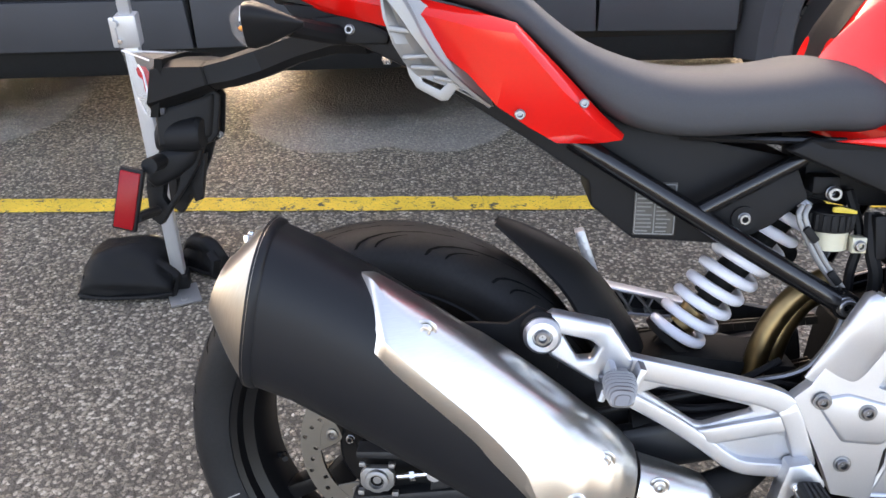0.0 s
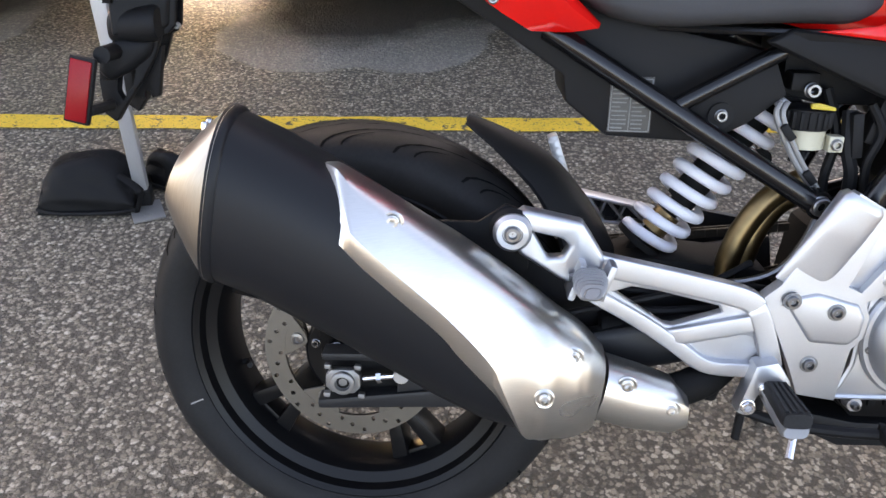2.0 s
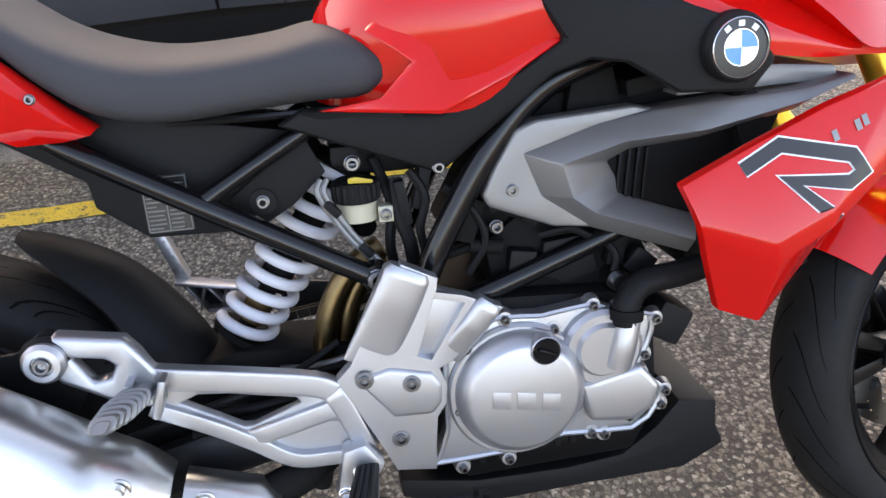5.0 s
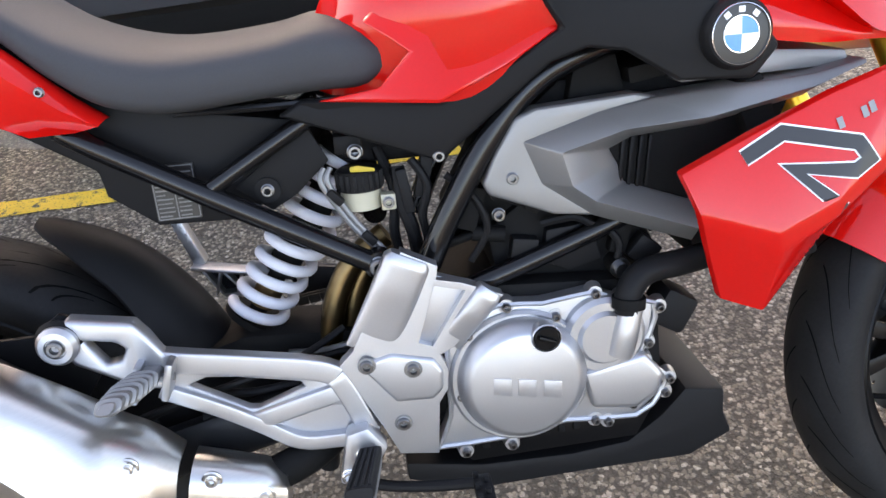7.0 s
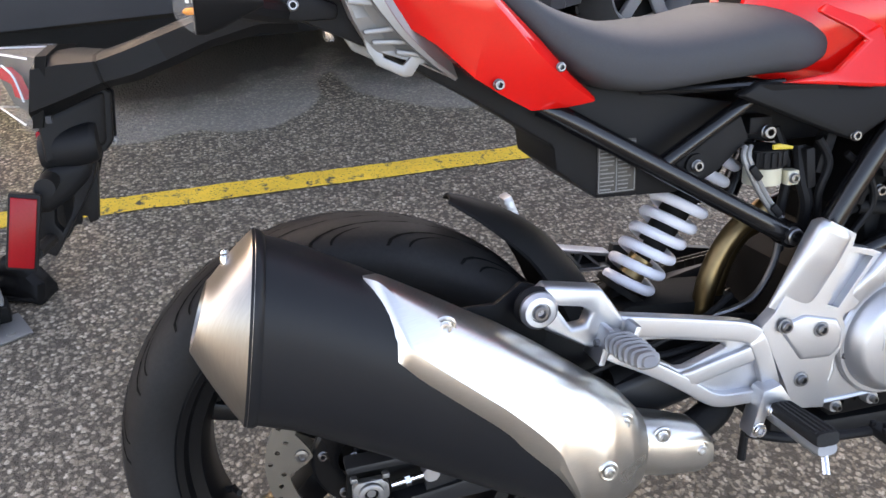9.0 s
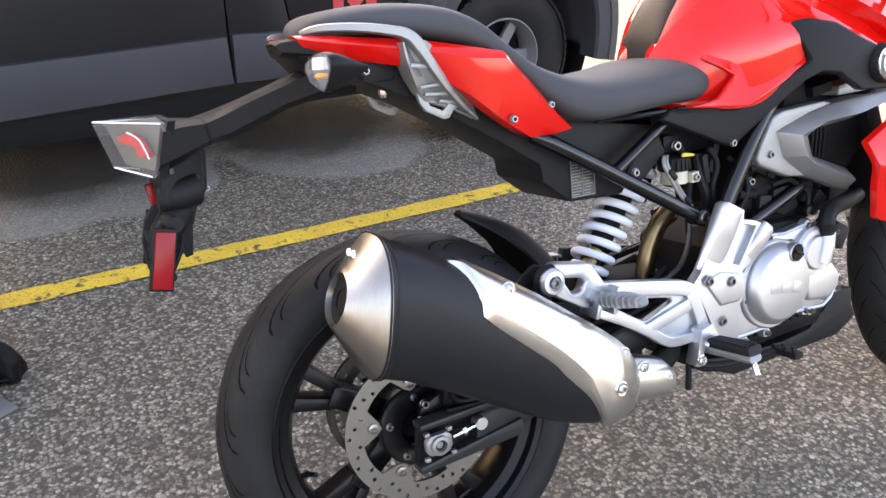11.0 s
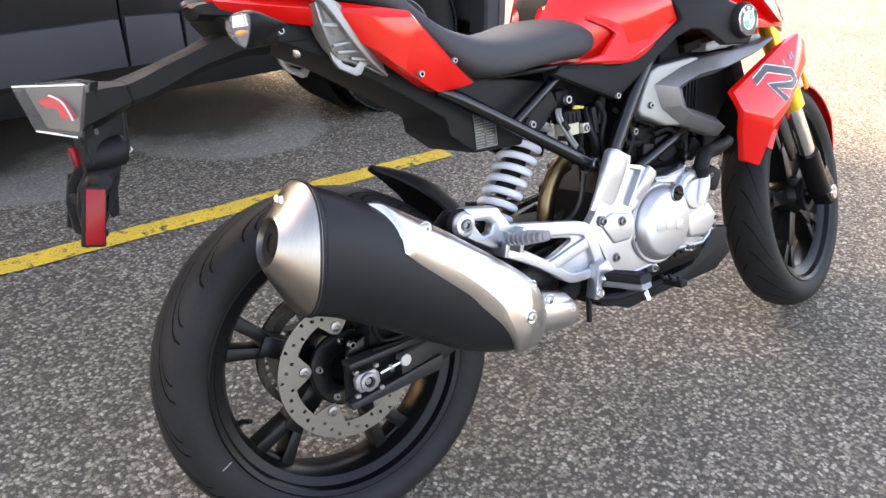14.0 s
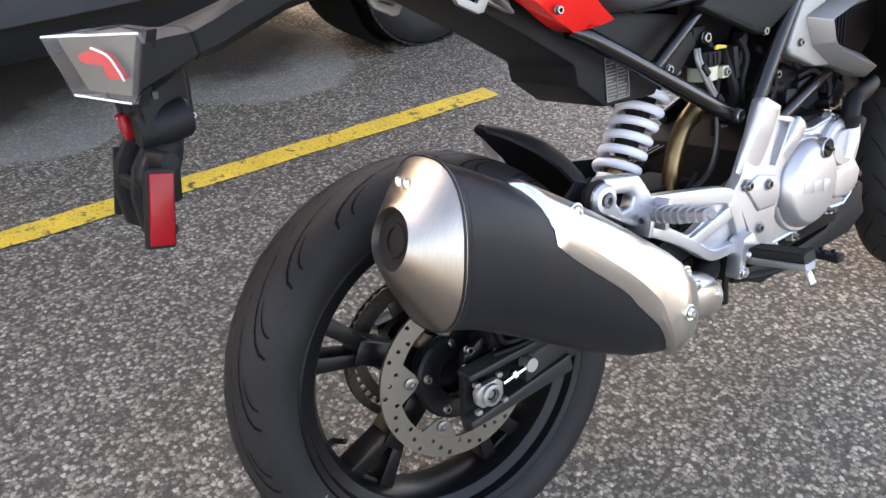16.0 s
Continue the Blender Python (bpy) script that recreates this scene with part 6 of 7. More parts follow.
part("muffler_bracket", prism([(0.088, 0.500), (0.100, 0.512), (0.150, 0.512), (0.180, 0.534), (0.212, 0.522), (0.208, 0.458), (0.186, 0.428), (0.152, 0.442), (0.118, 0.470)], -0.120, -0.112, 0.003), BLACK, bike, "matt black silencer bracket")

# panel added to darken the opening, in place of the clutter there
part("inner_guard", prism([(0.150, 0.400), (0.205, 0.452), (0.340, 0.436), (0.470, 0.405), (0.470, 0.335), (0.300, 0.315), (0.170, 0.335)], -0.078, -0.068, 0.004), BLACK, bike, "black panel in place of the dark clutter above the swingarm")

# rider's peg with rubber pad, feeler and spring
a, b = Vector((0.488, -0.140, 0.332)), Vector((0.474, -0.264, 0.352))
peg = part("rider_peg", loft([section(a.lerp(b, f), (0.002, 0.003, h), (1, 0, 0), w, 18, 3.0) for f, w, h in ((0, 0.009, 0.008), (0.15, 0.011, 0.008), (0.4, 0.013, 0.007), (0.95, 0.0145, 0.007), (1, 0.012, 0.005))]), RAIL, bike, "rider's footpeg with a black rubber pad", angle=40)
part("peg_pad", loft([section(a.lerp(b, f) + Vector((0, 0, 0.012)), (0.001, 0.002, 0.007), (1, 0, 0), w, 18, 4.0) for f, w in ((0.18, 0.012), (0.22, 0.013), (0.95, 0.0155), (0.99, 0.014))]), RUBBER, peg, "black ribbed rubber pad", angle=40)
for k in range(4):
    p0, p1 = a.lerp(b, 0.26) + Vector((-0.008 + 0.0055 * k, 0, 0.0195)), a.lerp(b, 0.94) + Vector((-0.0105 + 0.007 * k, 0, 0.0195))
    part("pad_rib", tube([p0, p1], 0.0022, 6, n=1), RUBBER, peg)
part("drain_hose", tube([(0.474, -0.118, 0.380), (0.471, -0.127, 0.335), (0.468, -0.128, 0.295), (0.466, -0.128, 0.256)], [0.0036, 0.0038, 0.0054, 0.0054], 10), BLACK, bike, "short black drain hose")
part("peg_feeler", rod((0.474, -0.258, 0.346), (0.467, -0.274, 0.328), 0.0045, 10), CHROME, peg)
part("peg_clevis", prism([(0.448, 0.312), (0.462, 0.372), (0.486, 0.378), (0.505, 0.350), (0.498, 0.338), (0.470, 0.336), (0.462, 0.308)], -0.166, -0.140, 0.005), CAST, peg)
part("bolt", bolt_bm((0.459, -0.166, 0.322), 0.008, 0.006), CHROME, peg)
part("bolt", bolt_bm((0.476, -0.166, 0.345), 0.007, 0.006), CHROME, peg)
ped = part("brake_pedal", tube([(0.455, -0.150, 0.310), (0.50, -0.165, 0.302), (0.55, -0.180, 0.304), (0.596, -0.194, 0.311)], 0.0065, 10), BLACK, bike, "black brake pedal with a toothed tip")
part("pedal_tip", join(box((0.602, -0.214, 0.313), (0.020, 0.050, 0.012), 0.003), *[box((0.595 + 0.010 * (k % 2), -0.194 - 0.010 * k, 0.321), (0.006, 0.005, 0.007), 0.001) for k in range(5)]), BLACK, ped)
part("master_cylinder", join(rod((0.432, -0.105, 0.300), (0.445, -0.115, 0.372), 0.012, 16), rod((0.447, -0.116, 0.372), (0.45, -0.118, 0.40), 0.005, 10)), BLACK, bike)

# ---- engine ----
eng = part("engine", prism([(0.555, 0.320), (0.575, 0.470), (0.640, 0.505), (0.78, 0.495), (0.83, 0.44), (0.835, 0.34), (0.75, 0.290), (0.60, 0.285)], -0.112, 0.112, 0.010), DARK, bike, "black engine block with a silver clutch cover")
part("cylinder", prism([(0.650, 0.490), (0.640, 0.560), (0.700, 0.600), (0.800, 0.590), (0.835, 0.520), (0.80, 0.470)], -0.085, 0.085, 0.008), DARK, eng, "black finned cylinder")
part("throttle_cover", prism([(0.700, 0.520), (0.706, 0.556), (0.755, 0.560), (0.768, 0.515), (0.730, 0.505)], -0.098, -0.080, 0.003), BLACK, eng)
for k, (x, z, w, h, a) in enumerate(((0.625, 0.59, 0.022, 0.05, 20), (0.66, 0.61, 0.03, 0.02, -15), (0.70, 0.60, 0.018, 0.045, 35), (0.745, 0.60, 0.04, 0.018, -25), (0.79, 0.545, 0.02, 0.05, 12), (0.815, 0.52, 0.03, 0.03, 40), (0.84, 0.56, 0.05, 0.02, -30), (0.68, 0.535, 0.03, 0.03, 10))):
    part("engine_fitting", box((x, -0.088 - 0.004 * (k % 3), z), (w, 0.02, h), 0.003, (0, a, 0)), BLACK if k % 2 else DARK, eng)
for pts in ([(0.60, -0.092, 0.63), (0.63, -0.098, 0.60), (0.64, -0.098, 0.565), (0.62, -0.095, 0.53)], [(0.66, -0.095, 0.60), (0.70, -0.10, 0.585), (0.74, -0.10, 0.60), (0.80, -0.095, 0.60)], [(0.765, -0.10, 0.56), (0.785, -0.105, 0.535), (0.78, -0.105, 0.505)], [(0.70, -0.098, 0.565), (0.735, -0.104, 0.57), (0.765, -0.102, 0.555), (0.785, -0.10, 0.565)]):
    part("engine_hose", tube(pts, 0.0045, 8), BLACK, eng)
case = [(0.560, 0.320), (0.578, 0.362), (0.580, 0.446), (0.598, 0.470), (0.640, 0.490), (0.690, 0.486), (0.745, 0.492), (0.775, 0.480), (0.818, 0.470), (0.812, 0.432), (0.800, 0.405), (0.828, 0.380), (0.826, 0.356), (0.795, 0.328), (0.712, 0.334), (0.640, 0.322)]
cs = part("engine_case", prism(case, -0.106, -0.132, 0.007, 3), CAST, eng, "silver cast engine side case")
part("case_step", lathe([(-0.128, 0.080), (-0.136, 0.080), (-0.139, 0.077), (-0.139, 0.06)], (0.661, 0, 0.401), 64), CAST, cs)
cov = part("clutch_cover", lathe([(-0.138, 0.0735), (-0.146, 0.0720), (-0.156, 0.0640), (-0.1590, 0.0610), (-0.160, 0.0580), (-0.160, 0.001)], (0.662, 0, 0.402), 72), CAST, cs, "round silver clutch cover")
for x in (0.637, 0.664, 0.692):  # raised lettering, shown as plain shapes
    part("raised_mark", prism([(x - 0.011, 0.396 - 0.18 * (x - 0.637)), (x - 0.010, 0.416 - 0.18 * (x - 0.637)), (x + 0.010, 0.412 - 0.18 * (x - 0.637)), (x + 0.009, 0.391 - 0.18 * (x - 0.637))], -0.1612, -0.1595, 0.0008), CAST, cov)
part("filler_well", lathe([(-0.150, 0.0170), (-0.1625, 0.0165), (-0.164, 0.0152), (-0.160, 0.0140)], (0.687, 0, 0.457), 28), CAST, cs)
fil = part("oil_filler", lathe([(-0.150, 0.0141), (-0.1635, 0.0139), (-0.165, 0.0125), (-0.165, 0.001)], (0.687, 0, 0.457), 28), GLOSSBLACK, cs, "glossy black oil filler cap")
part("filler_grip", bar((0.678, 0.461), (0.696, 0.453), 0.005, -0.170, -0.164, edge=0.0015), GLOSSBLACK, fil)
rim = [Vector((x * 0.985 + 0.0105, -0.132, z * 0.985 + 0.006)) for x, z in case]
part("case_rim", tube(rim + [rim[0]], 0.0032, 6, n=2), CAST, cs)
pump = part("water_pump", lathe([(-0.126, 0.048), (-0.140, 0.046), (-0.145, 0.041), (-0.145, 0.032), (-0.150, 0.028), (-0.150, 0.001)], (0.757, 0, 0.440), 40), CAST, eng, "silver water pump housing")
part("pump_spout", tube([(0.772, -0.146, 0.420), (0.778, -0.149, 0.448), (0.785, -0.146, 0.476)], [0.015, 0.0145, 0.0135], 16), CAST, pump)
part("pump_scroll", prism([(0.73, 0.40), (0.80, 0.415), (0.824, 0.385), (0.816, 0.360), (0.79, 0.345), (0.74, 0.352)], -0.128, -0.146, 0.008, 3), CAST, pump)
part("coolant_hose", tube([(0.782, -0.146, 0.468), (0.784, -0.144, 0.492), (0.804, -0.138, 0.510), (0.850, -0.128, 0.512), (0.91, -0.11, 0.515)], 0.0150, 16), BLACK, bike, "black rubber coolant hose")
part("hose_clip", rod((0.782, -0.146, 0.474), (0.783, -0.145, 0.486), 0.0185, 20), DARK, bike)
for x, z in ((0.593, 0.311), (0.647, 0.313), (0.592, 0.385), (0.606, 0.458), (0.650, 0.486), (0.704, 0.468), (0.736, 0.458), (0.749, 0.489), (0.780, 0.478), (0.821, 0.464), (0.808, 0.422), (0.805, 0.398), (0.833, 0.373), (0.828, 0.356), (0.789, 0.346), (0.745, 0.331), (0.760, 0.327), (0.752, 0.393)):
    part("case_boss", lathe([(-0.120, 0.0105), (-0.133, 0.0085), (-0.1335, 0.001)], (x, 0, z), 16), CAST, cs)
    part("case_bolt", bolt_bm((x, -0.1335, z), 0.0048, 0.007), BOLT, cs)
part("oil_pan", prism([(0.57, 0.318), (0.80, 0.330), (0.83, 0.345), (0.80, 0.29), (0.60, 0.285)], -0.118, 0.118, 0.006), GLOSSBLACK, eng)
rng = random.Random(4)
for k in range(12):
    x = 0.60 + 0.018 * k
    part("pan_rib", box((x, -0.119, 0.308 + 0.02 * (k / 12)), (0.008, 0.006, 0.012), 0.001), DARK, eng)
part("engine_stud", join(rod((0.785, -0.08, 0.506), (0.785, -0.112, 0.506), 0.012, 16), rod((0.785, -0.112, 0.506), (0.785, -0.120, 0.506), 0.008, 12)), BOLT, eng)
part("engine_plug", box((0.842, -0.105, 0.452), (0.042, 0.05, 0.046), 0.008, (0, 30, 0)), BLACK, eng)
part("sensor", join(rod((0.625, -0.09, 0.560), (0.66, -0.095, 0.556), 0.009, 12), rod((0.59, -0.085, 0.548), (0.625, -0.09, 0.558), 0.005, 10)), DARK, eng)
part("bolt", bolt_bm((0.655, -0.09, 0.578), 0.007, 0.006), BOLT, eng)
belly = part("belly_pan", prism([(0.522, 0.287), (0.612, 0.271), (0.724, 0.269), (0.793, 0.276), (0.836, 0.307), (0.864, 0.339), (0.913, 0.331), (0.913, 0.297), (0.924, 0.270), (0.871, 0.243), (0.745, 0.241), (0.646, 0.238), (0.598, 0.236), (0.564, 0.251), (0.522, 0.262)], -0.105, 0.105, 0.006), BLACK, bike, "matt black belly pan")
for v in belly.data.vertices:
    v.co.x += 0.012 * (1 - (v.co.y / 0.105) ** 2) * max(0, (v.co.x - 0.8) / 0.12)
part("side_stand", join(tube([(0.56, 0.10, 0.29), (0.60, 0.17, 0.16), (0.63, 0.235, 0.062)], 0.011, 12), box((0.64, 0.240, 0.058), (0.07, 0.05, 0.012), 0.004, (-8, 0, 0))), BLACK, bike, "black side stand")

# ---- swingarm, rear brake, shock, chain, hugger ----
for s in (-1, 1):
    Y = lambda y: s * y
    secs = [((0.545, 0.440), (0.555, 0.385), 0.014), ((0.40, 0.405), (0.405, 0.345), 0.015), ((0.22, 0.362), (0.225, 0.304), 0.014), ((0.10, 0.334), (0.10, 0.276), 0.013), ((0.062, 0.328), (0.06, 0.272), 0.012)]
    swing = part("swingarm", loft([section(((u[0] + l[0]) / 2, Y(0.102 + 0.012 * (1 - i / 4) * -1 + 0.006), (u[1] + l[1]) / 2), ((u[0] - l[0]) / 2, 0, (u[1] - l[1]) / 2), (0, -1, 0), w, 16, 4.0) for i, (u, l, w) in enumerate(secs)]), ARM, bike, "black box-section swingarm", angle=30)
    fork = join(bar((0.13, 0.342), (-0.030, 0.337), 0.012, Y(0.096), Y(0.124), 0.009, 0.003), bar((0.14, 0.290), (-0.036, 0.272), 0.026, Y(0.096), Y(0.124), 0.012, 0.004))
    part("axle_plate", prism([(-0.032, 0.276), (-0.026, 0.334), (0.02, 0.340), (0.09, 0.336), (0.12, 0.30), (0.09, 0.276)], Y(0.092), Y(0.104), 0.003), DARK, swing)
    part("axle_fork", fork, ARM, swing)
    blk = part("axle_block", prism([(-0.025, 0.299), (-0.018, 0.291), (0.009, 0.290), (0.017, 0.299), (0.017, 0.315), (0.009, 0.323), (-0.018, 0.322), (-0.025, 0.314)], Y(0.116), Y(0.127), 0.003, 2), RAIL, swing, "cast axle block with nut")
    part("axle_nut", lathe([(s * 0.124, 0.0150), (s * 0.1315, 0.0145), (s * 0.1325, 0.0130), (s * 0.1325, 0.0092), (s * 0.120, 0.0085)], (-0.004, 0, 0.306), 28), RAIL, blk)
    part("axle_end", lathe([(s * 0.122, 0.0088), (s * 0.1275, 0.0080), (s * 0.1275, 0.0052), (s * 0.122, 0.0045), (s * 0.122, 0.001)], (-0.004, 0, 0.306), 20), DARK, blk)
    part("adjuster_bolt", join(rod((0.02, Y(0.122), 0.310), (0.066, Y(0.122), 0.317), 0.004, 10), rod((0.036, Y(0.122), 0.3125), (0.042, Y(0.122), 0.3135), 0.0075, 6)), CHROME, swing)
    part("adjuster_stop", rod((0.066, Y(0.112), 0.318), (0.066, Y(0.129), 0.318), 0.0095, 18), CAST, swing)
    for x, z in ((-0.022, 0.326), (0.014, 0.326), (0.018, 0.288), (-0.024, 0.288)):
        part("block_lug", box((x, Y(0.124), z), (0.008, 0.008, 0.006), 0.0015), RAIL, swing)
cal = part("rear_caliper", join(prism([(0.018, 0.350), (0.028, 0.412), (0.060, 0.428), (0.095, 0.405), (0.088, 0.360), (0.050, 0.340)], -0.104, -0.054, 0.006, 2), prism([(-0.02, 0.322), (-0.012, 0.352), (0.024, 0.368), (0.04, 0.345), (0.02, 0.324)], -0.092, -0.078, 0.003)), GLOSSBLACK, bike, "black rear brake caliper")
for x, z in ((-0.008, 0.360), (-0.016, 0.336), (0.050, 0.395)):
    part("bolt", bolt_bm((x, -0.094, z), 0.0062, 0.008), BOLT, cal)
part("caliper_spring", prism([(0.03, 0.408), (0.05, 0.424), (0.085, 0.420), (0.06, 0.410)], -0.088, -0.060, 0.002), HEAT, cal, "golden caliper clip")
part("brake_hose", tube([(0.055, -0.085, 0.42), (0.035, -0.11, 0.40), (0.030, -0.112, 0.375), (0.050, -0.108, 0.352), (0.12, -0.118, 0.36), (0.25, -0.112, 0.40), (0.40, -0.09, 0.43), (0.47, -0.075, 0.46)], 0.0042, 8), BLACK, bike)
part("sensor_wire", tube([(0.02, -0.11, 0.345), (0.10, -0.122, 0.352), (0.22, -0.11, 0.385), (0.38, -0.08, 0.425)], 0.003, 8), BLACK, bike)

S0, S1 = Vector((0.362, 0.0, 0.462)), Vector((0.492, 0.0, 0.640))
ax = (S1 - S0).normalized()
u1 = ax.cross(Vector((0, 1, 0))).normalized()
u2 = ax.cross(u1)
shock = part("shock_absorber", join(rod(S0 - ax * 0.05, S0 + ax * 0.08, 0.011, 16), rod(S0 + ax * 0.06, S1 + ax * 0.03, 0.019, 20), rod(S0 - ax * 0.012, S0 - ax * 0.004, 0.036, 28), rod(S1 + ax * 0.004, S1 + ax * 0.014, 0.036, 28)), DARK, bike, "black rear shock absorber with a white coil spring")
turns, n = 9.3, 250
coil = [S0 + ax * ((S1 - S0).length * k / n) + (u1 * math.cos(2 * math.pi * turns * k / n) + u2 * math.sin(2 * math.pi * turns * k / n)) * 0.0315 for k in range(n + 1)]
part("coil_spring", tube(coil, 0.0070, 10, n=1), WHITE, shock, "white coil spring", angle=80)
part("bump_stop", rod(S0 + ax * 0.012, S0 + ax * 0.04, 0.017, 18), HEAT, shock)
part("shock_mount", join(rod((0.328, -0.03, 0.420), (0.328, 0.03, 0.420), 0.017, 18), rod((0.328, -0.036, 0.420), (0.328, -0.03, 0.420), 0.011, 14)), DARK, shock)
part("bolt", bolt_bm((0.328, -0.036, 0.420), 0.009, 0.007), BOLT, shock)
part("linkage", prism([(0.28, 0.43), (0.35, 0.45), (0.50, 0.44), (0.53, 0.40), (0.50, 0.36), (0.34, 0.37)], -0.045, 0.045, 0.008), DARK, bike, "black swingarm bridge")
chain = bmesh.new()
for row, (a, b) in enumerate((((0.0, 0.392), (0.56, 0.462)), ((0.02, 0.222), (0.56, 0.40)))):
    for k in range(36):
        f = (k + 0.5) / 36
        x, z = a[0] + (b[0] - a[0]) * f, a[1] + (b[1] - a[1]) * f
        for yy in (0.060, 0.070):
            chain = join(chain, box((x, yy, z), (0.0145, 0.0022, 0.0115), 0, (0, -math.degrees(math.atan2(b[1] - a[1], b[0] - a[0])), 0)))
for k in range(20):  # round the rear sprocket
    a = math.radians(92 + 172 * (k + 0.5) / 20)
    for yy in (0.060, 0.070):
        chain = join(chain, box((0.100 * math.cos(a), yy, 0.306 + 0.100 * math.sin(a)), (0.0150, 0.0022, 0.0115), 0, (0, -math.degrees(a) - 90, 0)))
    chain = join(chain, rod((0.100 * math.cos(a), 0.058, 0.306 + 0.100 * math.sin(a)), (0.100 * math.cos(a), 0.072, 0.306 + 0.100 * math.sin(a)), 0.0045, 8))
ch = part("drive_chain", chain, CHAIN, bike, "dark drive chain")
ch["kind"] = "stuff"
rings = []
for k in range(17):
    f = k / 16
    a = math.radians(66 - 50 * f)
    r = float(np.interp(f, [0, 0.4, 1.0], [0.329, 0.347, 0.354]))
    w = float(np.interp(f, [0, 0.06, 0.25, 0.6, 1.0], [0.014, 0.030, 0.054, 0.074, 0.080]))
    drop = float(np.interp(f, [0, 0.3, 0.7, 1.0], [0.006, 0.028, 0.052, 0.064]))
    outer, inner = [], []
    for j in range(11):
        v = -1 + 2 * j / 10
        rr = r - drop * abs(v) ** 2.5
        outer.append((rr * math.cos(a), 0.010 + w * v, 0.306 + rr * math.sin(a)))
        inner.append(((rr - 0.004) * math.cos(a), 0.010 + w * v * 0.97, 0.306 + (rr - 0.004) * math.sin(a)))
    rings.append(outer + inner[::-1])
part("rear_hugger", loft(rings), BLACK, bike, "matt black rear hugger mudguard", angle=40)

# ---- hoses, lines, reservoir beside the shock ----
res = part("fluid_reservoir", join(rod((0.508, -0.062, 0.597), (0.508, -0.062, 0.618), 0.0225, 20), box((0.537, -0.075, 0.604), (0.016, 0.016, 0.018), 0.002)), CLOUDY, bike, "brake fluid reservoir with a black cap")
part("reservoir_cap", lathe([(0.618, 0.0245), (0.640, 0.0245), (0.642, 0.021), (0.642, 0.001)], (0.508, -0.062, 0), 22, axis="z"), BLACK, res)
for k in range(18):
    a = k * math.pi / 9
    part("cap_rib", box((0.508 + 0.0248 * math.cos(a), -0.062 + 0.0248 * math.sin(a), 0.629), (0.004, 0.004, 0.018), 0.0008), BLACK, res)
part("reservoir_bolt", bolt_bm((0.537, -0.083, 0.604), 0.006, 0.005), BOLT, res)
part("warning_tag", prism([(0.500, 0.6435), (0.500, 0.649), (0.508, 0.650), (0.526, 0.6455), (0.526, 0.642)], -0.092, -0.088, 0.001), YELLOWTAG, res, "yellow tag")
for d in (0.0, 0.007):
    part("brake_line", tube([(0.472 + d, -0.078, 0.648), (0.468 + d, -0.084, 0.632), (0.492 + d, -0.086, 0.588), (0.520 + d, -0.086, 0.550), (0.532 + d, -0.08, 0.520)], 0.0032, 8), SILVER, bike, "bare steel brake line")
part("line_clip", box((0.481, -0.086, 0.617), (0.020, 0.012, 0.009), 0.002, (0, 50, 0)), BLACK, bike)
part("line_clip", box((0.512, -0.087, 0.568), (0.018, 0.012, 0.009), 0.002, (0, 50, 0)), BLACK, bike)
for pts, r, mat in (([(0.55, -0.07, 0.64), (0.552, -0.078, 0.60), (0.560, -0.08, 0.57), (0.565, -0.07, 0.53)], 0.008, BLACK), ([(0.53, -0.05, 0.66), (0.545, -0.06, 0.61), (0.54, -0.06, 0.56), (0.55, -0.05, 0.50)], 0.006, BLACK),
                    ([(0.40, -0.05, 0.424), (0.45, -0.066, 0.430), (0.50, -0.074, 0.450), (0.528, -0.072, 0.492), (0.545, -0.06, 0.54)], 0.0044, BOLT), ([(0.30, -0.08, 0.425), (0.40, -0.085, 0.420), (0.46, -0.088, 0.436), (0.50, -0.085, 0.430)], 0.004, BLACK),
                    ([(0.565, -0.085, 0.65), (0.58, -0.088, 0.62), (0.572, -0.086, 0.585), (0.578, -0.08, 0.55)], 0.005, BLACK), ([(0.60, -0.08, 0.69), (0.66, -0.086, 0.70), (0.72, -0.088, 0.735), (0.80, -0.08, 0.75)], 0.006, BLACK),
                    ([(0.30, -0.095, 0.41), (0.36, -0.10, 0.405), (0.42, -0.10, 0.41), (0.47, -0.095, 0.40)], 0.005, BLACK)):
    part("hose", tube(pts, r, 8), mat, bike)
part("heat_tube_cover", tube([(0.30, -0.085, 0.37), (0.38, -0.082, 0.375), (0.47, -0.08, 0.385)], 0.024, 14), BLACK, bike, "black plastic chain-side cover")
for c, z, a in (((0.578, -0.075, 0.63), (0.014, 0.02, 0.05), 15), ((0.556, -0.08, 0.615), (0.012, 0.018, 0.05), -8), ((0.50, -0.05, 0.668), (0.03, 0.03, 0.02), 0)):
    part("wiring_connector", box(c, z, 0.003, (0, a, 0)), BLACK, bike)
part("bolt", bolt_bm((0.507, -0.068, 0.660), 0.008, 0.007), BOLT, bike)
# plain panel added so the ground doesn't show through the frame
part("electrics_tray", prism([(0.486, 0.650), (0.530, 0.640), (0.600, 0.640), (0.640, 0.690), (0.60, 0.715), (0.480, 0.720)], -0.040, 0.05, 0.004), BLACK, bike, "black panel added to close the gap behind the reservoir")
part("radiator", box((0.955, 0, 0.60), (0.035, 0.25, 0.22), 0.006, (0, -20, 0)), DARK, bike, "black radiator")
part("fan_motor", join(rod((0.90, -0.02, 0.59), (0.935, -0.02, 0.60), 0.06, 24), box((0.91, 0.0, 0.52), (0.06, 0.15, 0.05), 0.008)), BLACK, bike)

